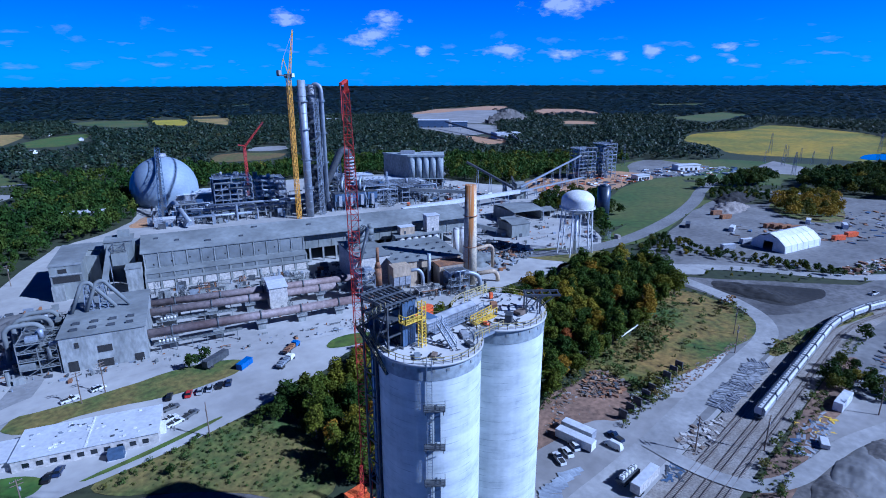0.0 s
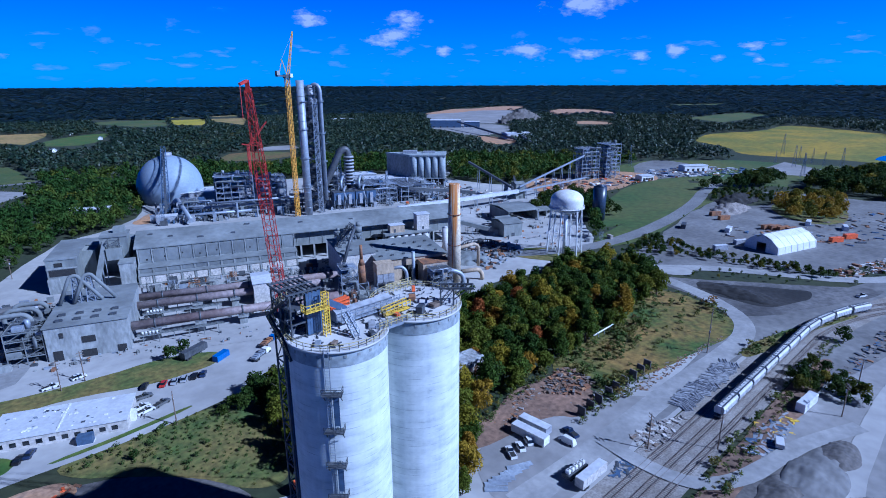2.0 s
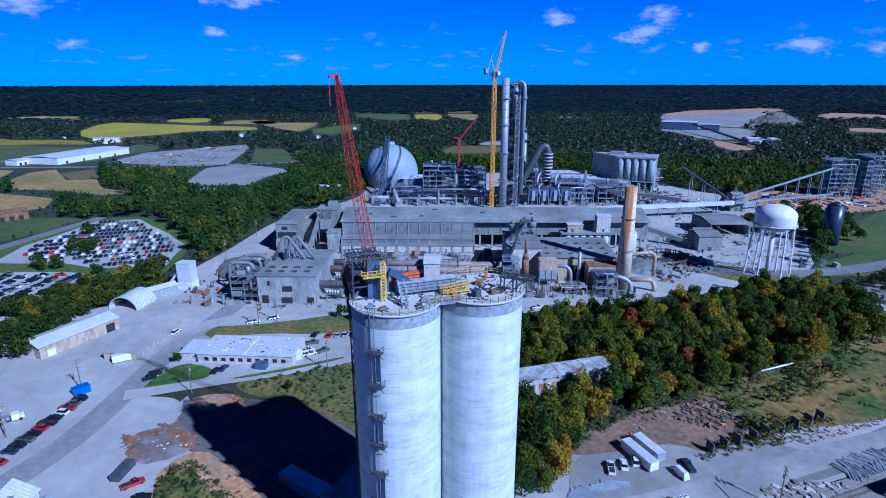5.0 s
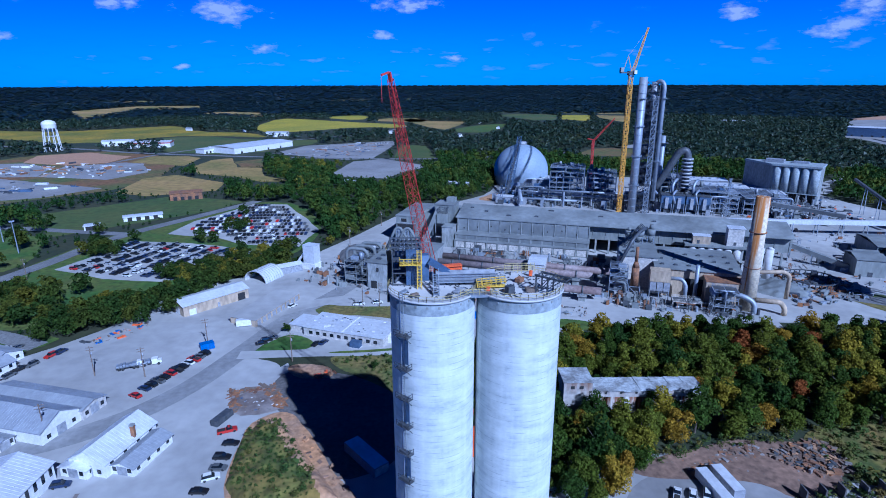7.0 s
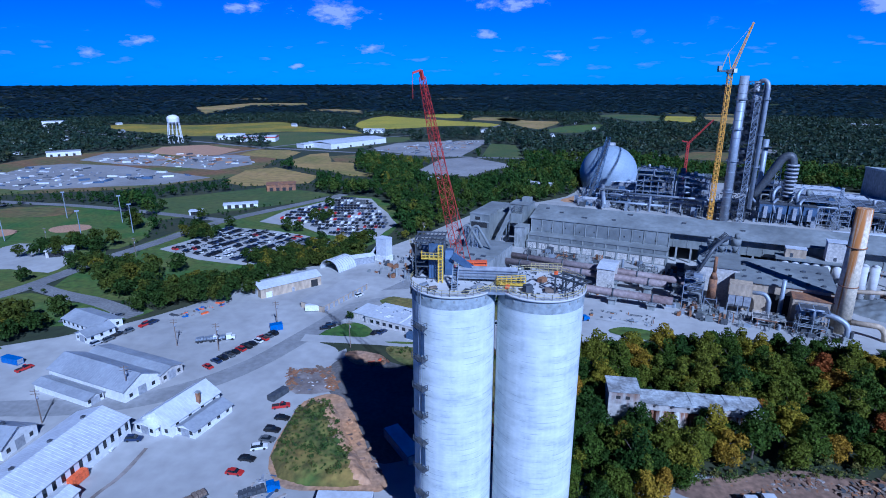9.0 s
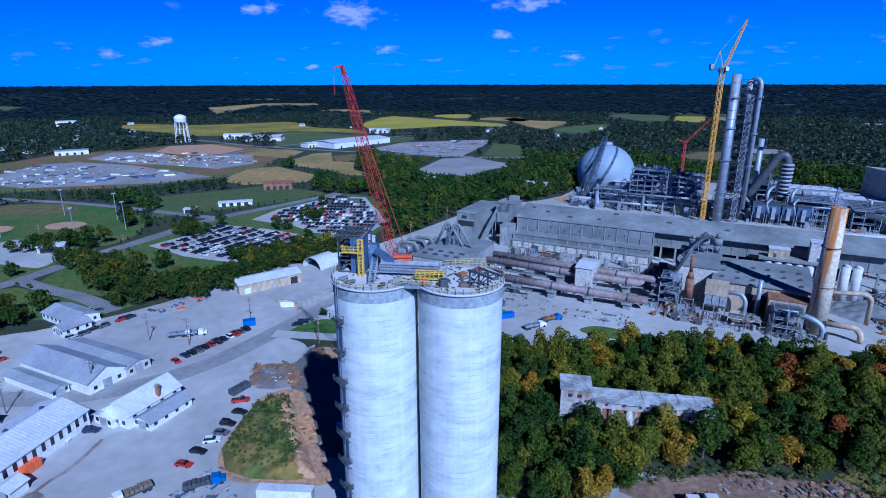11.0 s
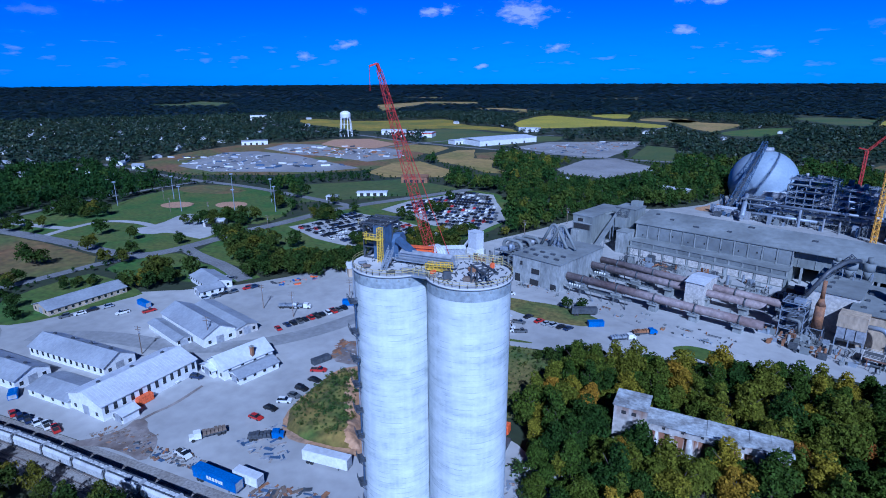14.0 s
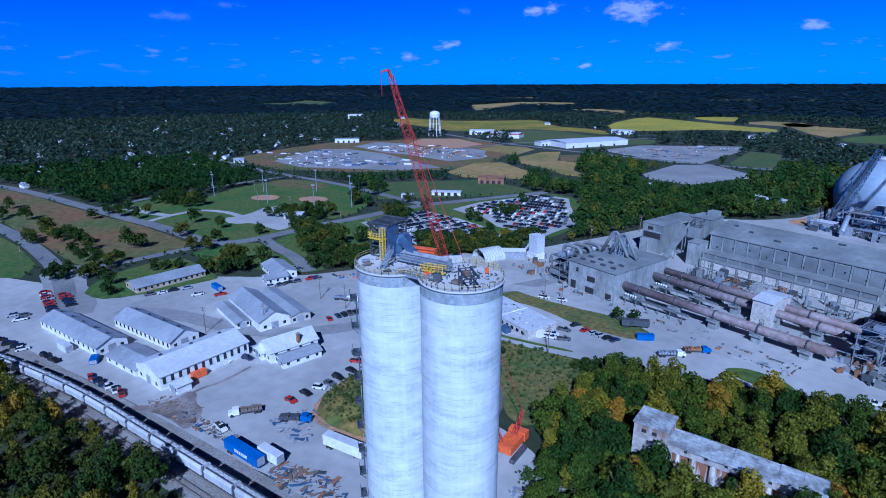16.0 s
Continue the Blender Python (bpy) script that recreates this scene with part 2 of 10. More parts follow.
M = dict(
    ground=material("wood_floor", (0.02, 0.032, 0.012), (0.036, 0.04, 0.015), 0.02, 0.25, 0.95, bump=0.5, depth=0.6, contrast=1.5),
    rough_grass=material("dry_grass", (0.065, 0.098, 0.018), (0.16, 0.125, 0.032), 0.06, 0.5, 0.95, bump=0.6, depth=0.4, contrast=1.6, grit=0.4),
    lawn=material("worn_lawn", (0.042, 0.1, 0.01), (0.09, 0.108, 0.015), 0.035, 0.35, 0.95, bump=0.5, depth=0.25, contrast=1.6, grit=0.35),
    yard=material("yard_gravel", (0.2, 0.197, 0.195), (0.125, 0.122, 0.122), 0.03, 0.3, 0.95, contrast=1.5, grit=0.2),
    olive_field=material("ripening_crop", (0.29, 0.205, 0.008), (0.13, 0.135, 0.01), 0.011, 0.12, 0.95, contrast=1.6, grit=0.25),
    site_road=material("dusty_road", (0.34, 0.335, 0.33), (0.23, 0.228, 0.228), 0.06, 0.5, 0.95, contrast=1.4, grit=0.12),
    worn_track=material("worn_track", (0.2, 0.2, 0.205), (0.28, 0.28, 0.283), 0.05, 0.5, 0.95, contrast=1.3, grit=0.14),
    fines=material("grey_fines", (0.06, 0.058, 0.06), (0.15, 0.145, 0.145), 0.04, 0.4, 0.95, contrast=1.6, grit=0.3),
    hill_grass=material("hill_grass", (0.05, 0.085, 0.012), (0.2, 0.13, 0.03), 0.045, 0.4, 0.95, bump=0.6, depth=0.5, contrast=1.5, grit=0.45),
    sleeper=material("weathered_sleeper", (0.19, 0.165, 0.145), (0.13, 0.115, 0.1), 0.3, 2.0, 0.95),
    mud=material("wet_mud", (0.13, 0.1, 0.085), (0.29, 0.255, 0.235), 0.12, 0.5, 0.7, contrast=1.5, grit=0.15),
    cream=material("weathered_rail_paint", (0.55, 0.45, 0.16), (0.42, 0.36, 0.2), 0.5, 2.0, 0.6, bump=0.05),
    gravel=material("pale_gravel", (0.42, 0.413, 0.402), (0.275, 0.27, 0.266), 0.02, 0.22, 0.95, contrast=1.25, grit=0.09),
    # darkened to carry the silos' cast shadow; dark heaps and slabs share it
    gravel_shadow_dark=material("dark_and_shadow_gravel", (0.085, 0.08, 0.078), (0.14, 0.128, 0.12), 0.05, 0.8, 0.95, contrast=1.4),
    dirt=material("brown_earth", (0.24, 0.15, 0.1), (0.13, 0.085, 0.06), 0.06, 0.6, 0.95, contrast=1.5, grit=0.35),
    clay=material("orange_clay", (0.44, 0.24, 0.11), (0.3, 0.2, 0.13), 0.08, 0.7, 0.95, contrast=1.4, grit=0.3),
    lot=material("grey_lot", (0.29, 0.283, 0.28), (0.2, 0.193, 0.19), 0.02, 0.3, 0.95, contrast=1.3, grit=0.12),
    asphalt=material("worn_asphalt", (0.2, 0.2, 0.2), (0.14, 0.14, 0.145), 0.05, 0.9, 0.9, contrast=1.3),
    coal=material("black_fines", (0.012, 0.012, 0.013), (0.032, 0.03, 0.03), 0.05, 0.5, 0.95, contrast=1.4, grit=0.4),
    ballast=material("rail_ballast", (0.27, 0.255, 0.24), (0.19, 0.17, 0.15), 0.12, 1.5, 0.95, contrast=1.4, grit=0.3),
    yellow_field=material("yellow_crop", (0.4, 0.31, 0.012), (0.24, 0.23, 0.014), 0.008, 0.15, 0.95, contrast=1.3),
    tan_field=material("cut_stubble", (0.34, 0.22, 0.07), (0.17, 0.15, 0.03), 0.01, 0.15, 0.95, contrast=1.4),
    brown_field=material("ploughed_earth", (0.17, 0.09, 0.035), (0.085, 0.105, 0.022), 0.014, 0.2, 0.95, contrast=1.7, grit=0.35),
    green_field=material("green_pasture", (0.04, 0.08, 0.014), (0.095, 0.1, 0.022), 0.012, 0.2, 0.95, contrast=1.2),
    sand=material("infield_clay", (0.42, 0.25, 0.14), (0.34, 0.2, 0.12), 0.1, 0.8, 0.95),
    concrete=material("slipformed_concrete", (0.6, 0.59, 0.58), (0.44, 0.435, 0.43), 0.2, 1.6, 0.85, stretch=(0.3, 0.3, 1.7), contrast=1.0, grit=0.1, bump=0.15),
    concrete_dark=material("stained_concrete", (0.195, 0.205, 0.203), (0.32, 0.33, 0.322), 0.12, 0.9, 0.9, contrast=1.3, stretch=(1, 1, 0.4)),
    dusty=material("cement_dusted_sheet", (0.15, 0.163, 0.16), (0.275, 0.288, 0.275), 0.09, 0.6, 0.85, contrast=1.2, stretch=(1, 1, 0.35), grit=0.14),
    dusty_roof=material("cement_dusted_roof", (0.235, 0.25, 0.252), (0.14, 0.15, 0.153), 0.05, 0.4, 0.9, contrast=1.5, grit=0.2),
    kiln=material("kiln_shell", (0.3, 0.25, 0.245), (0.17, 0.12, 0.112), 0.05, 0.7, 0.7, 0.2, contrast=1.4),
    steel=material("galvanised_steel", (0.35, 0.385, 0.44), (0.24, 0.265, 0.315), 0.2, 1.0, 0.5, 0.3, bump=0.1, grit=0.12),
    dark_steel=material("dark_steel", (0.062, 0.069, 0.081), (0.1, 0.105, 0.115), 0.3, 1.0, 0.55, 0.2, bump=0.1),
    enamel=material("dark_blue_enamel", (0.02, 0.032, 0.06), (0.035, 0.05, 0.085), 0.2, 0.8, 0.35, bump=0.05),
    blue_steel=material("blue_sheet", (0.085, 0.13, 0.22), (0.06, 0.095, 0.17), 0.2, 1.0, 0.55, 0.1, bump=0.1),
    grey_sheet=material("grey_sheet", (0.36, 0.37, 0.4), (0.29, 0.3, 0.33), 0.15, 1.0, 0.6, 0.2, bump=0.1),
    white_paint=material("white_paint", (0.74, 0.74, 0.73), (0.6, 0.6, 0.59), 0.25, 1.2, 0.55, bump=0.1, grit=0.1),
    white_roof=material("white_metal_roof", (0.66, 0.68, 0.7), (0.52, 0.53, 0.56), 0.12, 0.8, 0.5, 0.15, bump=0.1, grit=0.1),
    grey_roof=material("grey_metal_roof", (0.34, 0.36, 0.4), (0.25, 0.265, 0.295), 0.1, 0.9, 0.55, 0.1, bump=0.1, grit=0.1, stretch=(1, 1, 1), contrast=1.3),
    tan_wall=material("tan_sheet", (0.45, 0.36, 0.25), (0.35, 0.28, 0.2), 0.15, 0.8, 0.8, stretch=(1, 1, 0.4)),
    pale_wall=material("pale_block_wall", (0.52, 0.49, 0.45), (0.42, 0.4, 0.37), 0.2, 1.0, 0.85),
    dome_shell=material("dome_membrane", (0.27, 0.325, 0.4), (0.225, 0.275, 0.345), 0.05, 0.6, 0.6, grit=0.08, bump=0.05),
    ring=material("fresh_concrete", (0.335, 0.37, 0.385), (0.25, 0.28, 0.3), 0.3, 1.0, 0.85),
    rust=material("rusted_steel", (0.32, 0.15, 0.06), (0.16, 0.09, 0.06), 0.25, 1.2, 0.85, 0.1, contrast=1.4),
    yellow=material("safety_yellow", (0.72, 0.5, 0.04), (0.6, 0.4, 0.04), 0.4, 2.0, 0.5, bump=0.05),
    orange=material("safety_orange", (0.75, 0.14, 0.03), (0.6, 0.11, 0.03), 0.4, 2.0, 0.5, bump=0.05),
    red=material("crane_red", (0.5, 0.045, 0.03), (0.36, 0.035, 0.03), 0.3, 2.0, 0.5, bump=0.05),
    amber=material("crane_yellow", (0.7, 0.36, 0.03), (0.55, 0.28, 0.03), 0.3, 2.0, 0.5, bump=0.05),
    blue=material("container_blue", (0.03, 0.13, 0.42), (0.025, 0.1, 0.34), 0.3, 2.0, 0.5, bump=0.05),
    dark=material("dark_opening", (0.02, 0.02, 0.022), (0.03, 0.03, 0.03), 0.5, 2.0, 0.9),
    timber=material("weathered_timber", (0.2, 0.15, 0.11), (0.13, 0.1, 0.08), 0.3, 3.0, 0.9, stretch=(1, 1, 0.2)),
    bark=material("bark", (0.11, 0.085, 0.065), (0.07, 0.055, 0.045), 0.5, 4.0, 0.95),
    tyre=material("tyre_rubber", (0.02, 0.02, 0.02), (0.03, 0.03, 0.03), 1.0, 5.0, 0.9, bump=0),
    rail=material("rail_steel", (0.3, 0.25, 0.22), (0.2, 0.16, 0.14), 0.3, 2.0, 0.5, 0.6, bump=0),
    hopper=material("hopper_car_paint", (0.55, 0.56, 0.57), (0.4, 0.4, 0.41), 0.3, 1.2, 0.6, 0.1, grit=0.15, rand=0.18, stretch=(1, 1, 0.3)),
    stone=material("broken_stone", (0.3, 0.27, 0.25), (0.2, 0.18, 0.165), 0.3, 1.5, 0.9, grit=0.3, rand=0.25),
    water=material("pond_water", (0.02, 0.05, 0.08), (0.02, 0.05, 0.09), 0.05, 0.3, 0.08, bump=0.02),
    leaf=foliage("leaves", GREENS, False, (0.5, 1.5), 0.12),
    leaf_far=foliage("hazed_far_leaves", FARGREENS_HAZE, True, (0.75, 1.25), 0.4, 0.55),
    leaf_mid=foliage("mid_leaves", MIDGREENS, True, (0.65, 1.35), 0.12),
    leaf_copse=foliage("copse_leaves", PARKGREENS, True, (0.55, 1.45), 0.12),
    leaf_skyline=foliage("hazed_skyline_leaves", SKYLINE_HAZE, True, (0.8, 1.2), 0.5, 0.45),
    bush=foliage("brush", [(0.0, (0.03, 0.065, 0.012)), (0.5, (0.075, 0.105, 0.018)), (0.8, (0.13, 0.115, 0.022)), (1.0, (0.16, 0.075, 0.025))], True),
)
g = bpy.data.materials.new("window_glass")
g.use_nodes = True
gb = g.node_tree.nodes["Principled BSDF"]
gb.inputs["Base Color"].default_value, gb.inputs["Roughness"].default_value, gb.inputs["Specular IOR Level"].default_value = (0.012, 0.016, 0.022, 1), 0.08, 0.8
M["glass"] = g


def streaked(name, pale, stain, z0, z1, harsh=1.0):
    """Pale concrete with rust running down in streaks from the top."""
    m = material(name, pale, tuple(c * 0.82 for c in pale), 0.15, 0.9, 0.85)
    n, l = m.node_tree.nodes, m.node_tree.links
    bsdf = n["Principled BSDF"]
    base = bsdf.inputs["Base Color"].links[0].from_socket
    geo = n.new("ShaderNodeNewGeometry")
    sp = n.new("ShaderNodeSeparateXYZ")
    l.new(geo.outputs["Position"], sp.inputs[0])
    run = n.new("ShaderNodeMapRange")
    run.inputs[1].default_value, run.inputs[2].default_value = z0, z1
    l.new(sp.outputs[2], run.inputs[0])
    vm = n.new("ShaderNodeVectorMath")
    vm.operation = "MULTIPLY"
    vm.inputs[1].default_value = (1.0, 1.0, 0.03)
    l.new(geo.outputs["Position"], vm.inputs[0])
    st = n.new("ShaderNodeTexNoise")
    st.inputs["Scale"].default_value, st.inputs["Detail"].default_value = 0.6, 4
    l.new(vm.outputs[0], st.inputs["Vector"])
    h = n.new("ShaderNodeMapRange")
    h.clamp = False
    h.inputs[3].default_value, h.inputs[4].default_value = 0.5 - 0.5 * harsh, 0.5 + 0.5 * harsh
    l.new(st.outputs[0], h.inputs[0])
    a = n.new("ShaderNodeMath")
    a.operation = "ADD"
    l.new(run.outputs[0], a.inputs[0])
    l.new(h.outputs[0], a.inputs[1])
    c = n.new("ShaderNodeMapRange")
    c.inputs[1].default_value, c.inputs[2].default_value = 0.8, 1.15
    l.new(a.outputs[0], c.inputs[0])
    mix = n.new("ShaderNodeMix")
    mix.data_type = "RGBA"
    mix.inputs[7].default_value = (*stain, 1)
    l.new(c.outputs[0], mix.inputs[0])
    l.new(base, mix.inputs[6])
    l.new(mix.outputs[2], bsdf.inputs["Base Color"])
    return m


def slipform(name):
    """Slipformed concrete: horizontal lifts of differing tone, faint upright seams, patchy bloom and run marks."""
    m = bpy.data.materials.new(name)
    m.use_nodes = True
    n, l = m.node_tree.nodes, m.node_tree.links
    bsdf = n["Principled BSDF"]
    geo = n.new("ShaderNodeNewGeometry")
    total = None
    for stretch, scale, detail, weight in (((0.04, 0.04, 0.35), 1.0, 4, 0.24), ((0.16, 0.16, 1.6), 1.0, 4, 0.12), ((1.0, 1.0, 0.03), 1.0, 4, 0.14), ((0.28, 0.28, 0.45), 1.0, 7, 0.36), ((1.6, 1.6, 2.4), 1.0, 3, 0.12)):
        vm = n.new("ShaderNodeVectorMath")
        vm.operation = "MULTIPLY"
        vm.inputs[1].default_value = stretch
        l.new(geo.outputs["Position"], vm.inputs[0])
        t = n.new("ShaderNodeTexNoise")
        t.inputs["Scale"].default_value, t.inputs["Detail"].default_value = scale, detail
        l.new(vm.outputs[0], t.inputs["Vector"])
        k = n.new("ShaderNodeMath")
        k.operation = "MULTIPLY_ADD"
        k.inputs[1].default_value = weight
        l.new(t.outputs[0], k.inputs[0])
        if total is None:
            k.inputs[2].default_value = 0.0
        else:
            l.new(total, k.inputs[2])
        total = k.outputs[0]
    sp = n.new("ShaderNodeSeparateXYZ")
    l.new(geo.outputs["Position"], sp.inputs[0])

    def op(kind, a, b, c=None):
        k = n.new("ShaderNodeMath")
        k.operation = kind
        for i, v in enumerate((a, b, c)):
            if v is None:
                continue
            if isinstance(v, float):
                k.inputs[i].default_value = v
            else:
                l.new(v, k.inputs[i])
        return k.outputs[0]

    # slip lines every 1.22 m, broken along their length
    step = op("FRACT", op("MULTIPLY", sp.outputs[2], 0.82), 0.0)
    line = op("LESS_THAN", step, 0.09)
    wear = n.new("ShaderNodeTexNoise")
    wear.inputs["Scale"].default_value, wear.inputs["Detail"].default_value = 0.35, 3
    l.new(geo.outputs["Position"], wear.inputs["Vector"])
    gone = op("MULTIPLY", op("MAXIMUM", op("SUBTRACT", wear.outputs[0], 0.44), 0.0), 0.75)
    total = op("SUBTRACT", total, op("MULTIPLY", line, gone))
    r = n.new("ShaderNodeValToRGB")
    els = r.color_ramp.elements
    els[0].position, els[0].color = 0.35, (0.35, 0.39, 0.4, 1)
    els[1].position, els[1].color = 0.58, (0.655, 0.685, 0.675, 1)
    e = els.new(0.45)
    e.color = (0.515, 0.55, 0.545, 1)
    l.new(total, r.inputs[0])
    l.new(r.outputs[0], bsdf.inputs["Base Color"])
    b = n.new("ShaderNodeBump")
    b.inputs["Strength"].default_value, b.inputs["Distance"].default_value = 0.25, 0.06
    l.new(total, b.inputs["Height"])
    l.new(b.outputs[0], bsdf.inputs["Normal"])
    bsdf.inputs["Roughness"].default_value = 0.85
    return m


M["stained_wall"] = streaked("rust_stained_wall", (0.42, 0.395, 0.37), (0.19, 0.1, 0.055), 4, 22)
M["slipform"] = slipform("slipformed_silo_concrete")
M["run_cell"] = streaked("rust_run_cell", (0.6, 0.59, 0.55), (0.16, 0.075, 0.04), -3, 13, 3.0)
M["old_roof"] = material("weathered_slab_roof", (0.4, 0.42, 0.43), (0.2, 0.2, 0.2), 0.25, 1.2, 0.95, contrast=2.0, grit=0.3)
M["stained_shaft"] = streaked("stained_shaft", (0.62, 0.54, 0.4), (0.4, 0.16, 0.03), 8, 78, 2.6)


# ---- mesh tools ----
def part(name, bm, mat, parent=None, label=""):
    me = bpy.data.meshes.new(name)
    bm.to_mesh(me)
    bm.free()
    me.materials.append(mat)
    ob = new(name, me)
    ob.parent = parent
    if label:
        ob["label"] = label
    return ob


def thing(name, x, y, z=0.0, turn=0.0, label="", category="", group="", kind=""):
    ob = new(name)
    ob.empty_display_size = 0.5
    ob.matrix_basis = pose(x, y, z, 0, 0, turn)
    return tagged(ob, label, category, group, kind)


def box(bm, x0, x1, y0, y1, z0, z1):
    v = [bm.verts.new(p) for p in ((x0, y0, z0), (x1, y0, z0), (x1, y1, z0), (x0, y1, z0), (x0, y0, z1), (x1, y0, z1), (x1, y1, z1), (x0, y1, z1))]
    for f in ((3, 2, 1, 0), (4, 5, 6, 7), (0, 1, 5, 4), (1, 2, 6, 5), (2, 3, 7, 6), (3, 0, 4, 7)):
        bm.faces.new([v[i] for i in f])


def boxes(*rows):
    bm = bmesh.new()
    for r in rows:
        box(bm, *r)
    return bm


def prism(bm, profile, x0, x1):
    """A profile of (y, z) points, drawn out along x."""
    a = [bm.verts.new((x0, y, z)) for y, z in profile]
    b = [bm.verts.new((x1, y, z)) for y, z in profile]
    k = len(profile)
    bm.faces.new(a[::-1])
    bm.faces.new(b)
    for i in range(k):
        bm.faces.new((a[i], a[(i + 1) % k], b[(i + 1) % k], b[i]))
    bmesh.ops.recalc_face_normals(bm, faces=bm.faces)


def frame_of(a, b):
    d = (Vector(b) - Vector(a))
    n = d.length
    d.normalize()
    s = d.cross(Vector((0, 0, 1))) if abs(d.z) < 0.99 else Vector((1, 0, 0))
    s.normalize()
    return d, s, s.cross(d).normalized(), n


def beam(bm, a, b, w, h=None):
    d, s, u, n = frame_of(a, b)
    h = h or w
    v = []
    for p in (Vector(a), Vector(b)):
        for i, j in ((-1, -1), (1, -1), (1, 1), (-1, 1)):
            v.append(bm.verts.new(p + s * (i * w / 2) + u * (j * h / 2)))
    for f in ((3, 2, 1, 0), (4, 5, 6, 7), (0, 1, 5, 4), (1, 2, 6, 5), (2, 3, 7, 6), (3, 0, 4, 7)):
        bm.faces.new([v[i] for i in f])


def tube(bm, a, b, r0, r1=None, n=12, cap=True):
    d, s, u, _ = frame_of(a, b)
    r1 = r0 if r1 is None else r1
    rings = []
    for p, r in ((Vector(a), r0), (Vector(b), r1)):
        rings.append([bm.verts.new(p + (s * math.cos(k * 2 * math.pi / n) + u * math.sin(k * 2 * math.pi / n)) * max(r, 0.01)) for k in range(n)])
    for k in range(n):
        f = bm.faces.new((rings[0][k], rings[0][(k + 1) % n], rings[1][(k + 1) % n], rings[1][k]))
        f.smooth = n > 8
    if cap:
        bm.faces.new(rings[0][::-1])
        bm.faces.new(rings[1])


def pipe(bm, pts, r, n=12):
    """One continuous pipe through the points, its corners turned in easy bends."""
    pts = [Vector(p) for p in pts]
    line = [pts[0]]
    for a, b, c in zip(pts, pts[1:], pts[2:]):
        k = min(2.5 * r, 0.45 * (a - b).length, 0.45 * (c - b).length)
        p, q = b + (a - b).normalized() * k, b + (c - b).normalized() * k
        line += [p.lerp(b, f).lerp(b.lerp(q, f), f) for f in (0, 0.25, 0.5, 0.75, 1)]
    line.append(pts[-1])
    rings, side = [], None
    for i, p in enumerate(line):
        d = (line[min(i + 1, len(line) - 1)] - line[max(i - 1, 0)]).normalized()
        if side is None:
            side = d.cross(Vector((0, 0, 1))) if abs(d.z) < 0.99 else Vector((1, 0, 0))
        side = (side - d * side.dot(d)).normalized()
        up = side.cross(d)
        rings.append([bm.verts.new(p + (side * math.cos(k * 2 * math.pi / n) + up * math.sin(k * 2 * math.pi / n)) * r) for k in range(n)])
    for a, b in zip(rings, rings[1:]):
        for k in range(n):
            bm.faces.new((a[k], a[(k + 1) % n], b[(k + 1) % n], b[k])).smooth = True
    bm.faces.new(rings[0][::-1])
    bm.faces.new(rings[-1])
    bmesh.ops.recalc_face_normals(bm, faces=bm.faces)


def lattice(bm, a, b, w0, w1, bays, t):
    """A square lattice mast or boom between a and b."""
    d, s, u, n = frame_of(a, b)
    last = None
    for k in range(bays + 1):
        f = k / bays
        c, w = Vector(a).lerp(Vector(b), f), (w0 + (w1 - w0) * f) / 2
        ring = [c + s * w + u * w, c - s * w + u * w, c - s * w - u * w, c + s * w - u * w]
        for i in range(4):
            beam(bm, ring[i], ring[(i + 1) % 4], t * 0.7)
            if last:
                beam(bm, last[i], ring[i], t)
                beam(bm, last[i], ring[(i + 1) % 4] if k % 2 else ring[i - 1], t * 0.7)
        last = ring


def railing(bm, pts, h=1.1, gap=2.0, t=0.07, closed=False):
    pts = [Vector(p) for p in pts]
    for a, b in zip(pts, pts[1:] + (pts[:1] if closed else [])):
        n = max(1, round((b - a).length / gap))
        for z in (0.55, 1.0):
            beam(bm, a + Vector((0, 0, h * z)), b + Vector((0, 0, h * z)), t)
        for k in range(n + 1):
            p = a.lerp(b, k / n)
            beam(bm, p, p + Vector((0, 0, h)), t)


def ribbed_sheet(bm, x0, x1, a, b, pitch=1.0, h=0.035, t=0.16):
    """A ribbed sheet from the ridge a=(y, z) down to the eave b, running from x0 to x1; one closed skin."""
    xs = [(x0, 0.0)]
    k = max(1, int((x1 - x0) / pitch))
    for i in range(k):
        c = x0 + (i + 0.5) * (x1 - x0) / k
        xs += [(c - 0.09, 0.0), (c - 0.05, h), (c + 0.05, h), (c + 0.09, 0.0)]
    xs.append((x1, 0.0))
    rows = [[bm.verts.new((x, y, z + (dz if top else -t))) for x, dz in xs] for top in (True, False) for y, z in (a, b)]
    for i in range(len(xs) - 1):
        bm.faces.new((rows[0][i], rows[0][i + 1], rows[1][i + 1], rows[1][i]))
        bm.faces.new((rows[3][i], rows[3][i + 1], rows[2][i + 1], rows[2][i]))
        bm.faces.new((rows[1][i], rows[1][i + 1], rows[3][i + 1], rows[3][i]))
        bm.faces.new((rows[2][i], rows[2][i + 1], rows[0][i + 1], rows[0][i]))
    for i in (0, -1):
        bm.faces.new((rows[0][i], rows[1][i], rows[3][i], rows[2][i]))
    bmesh.ops.recalc_face_normals(bm, faces=bm.faces)


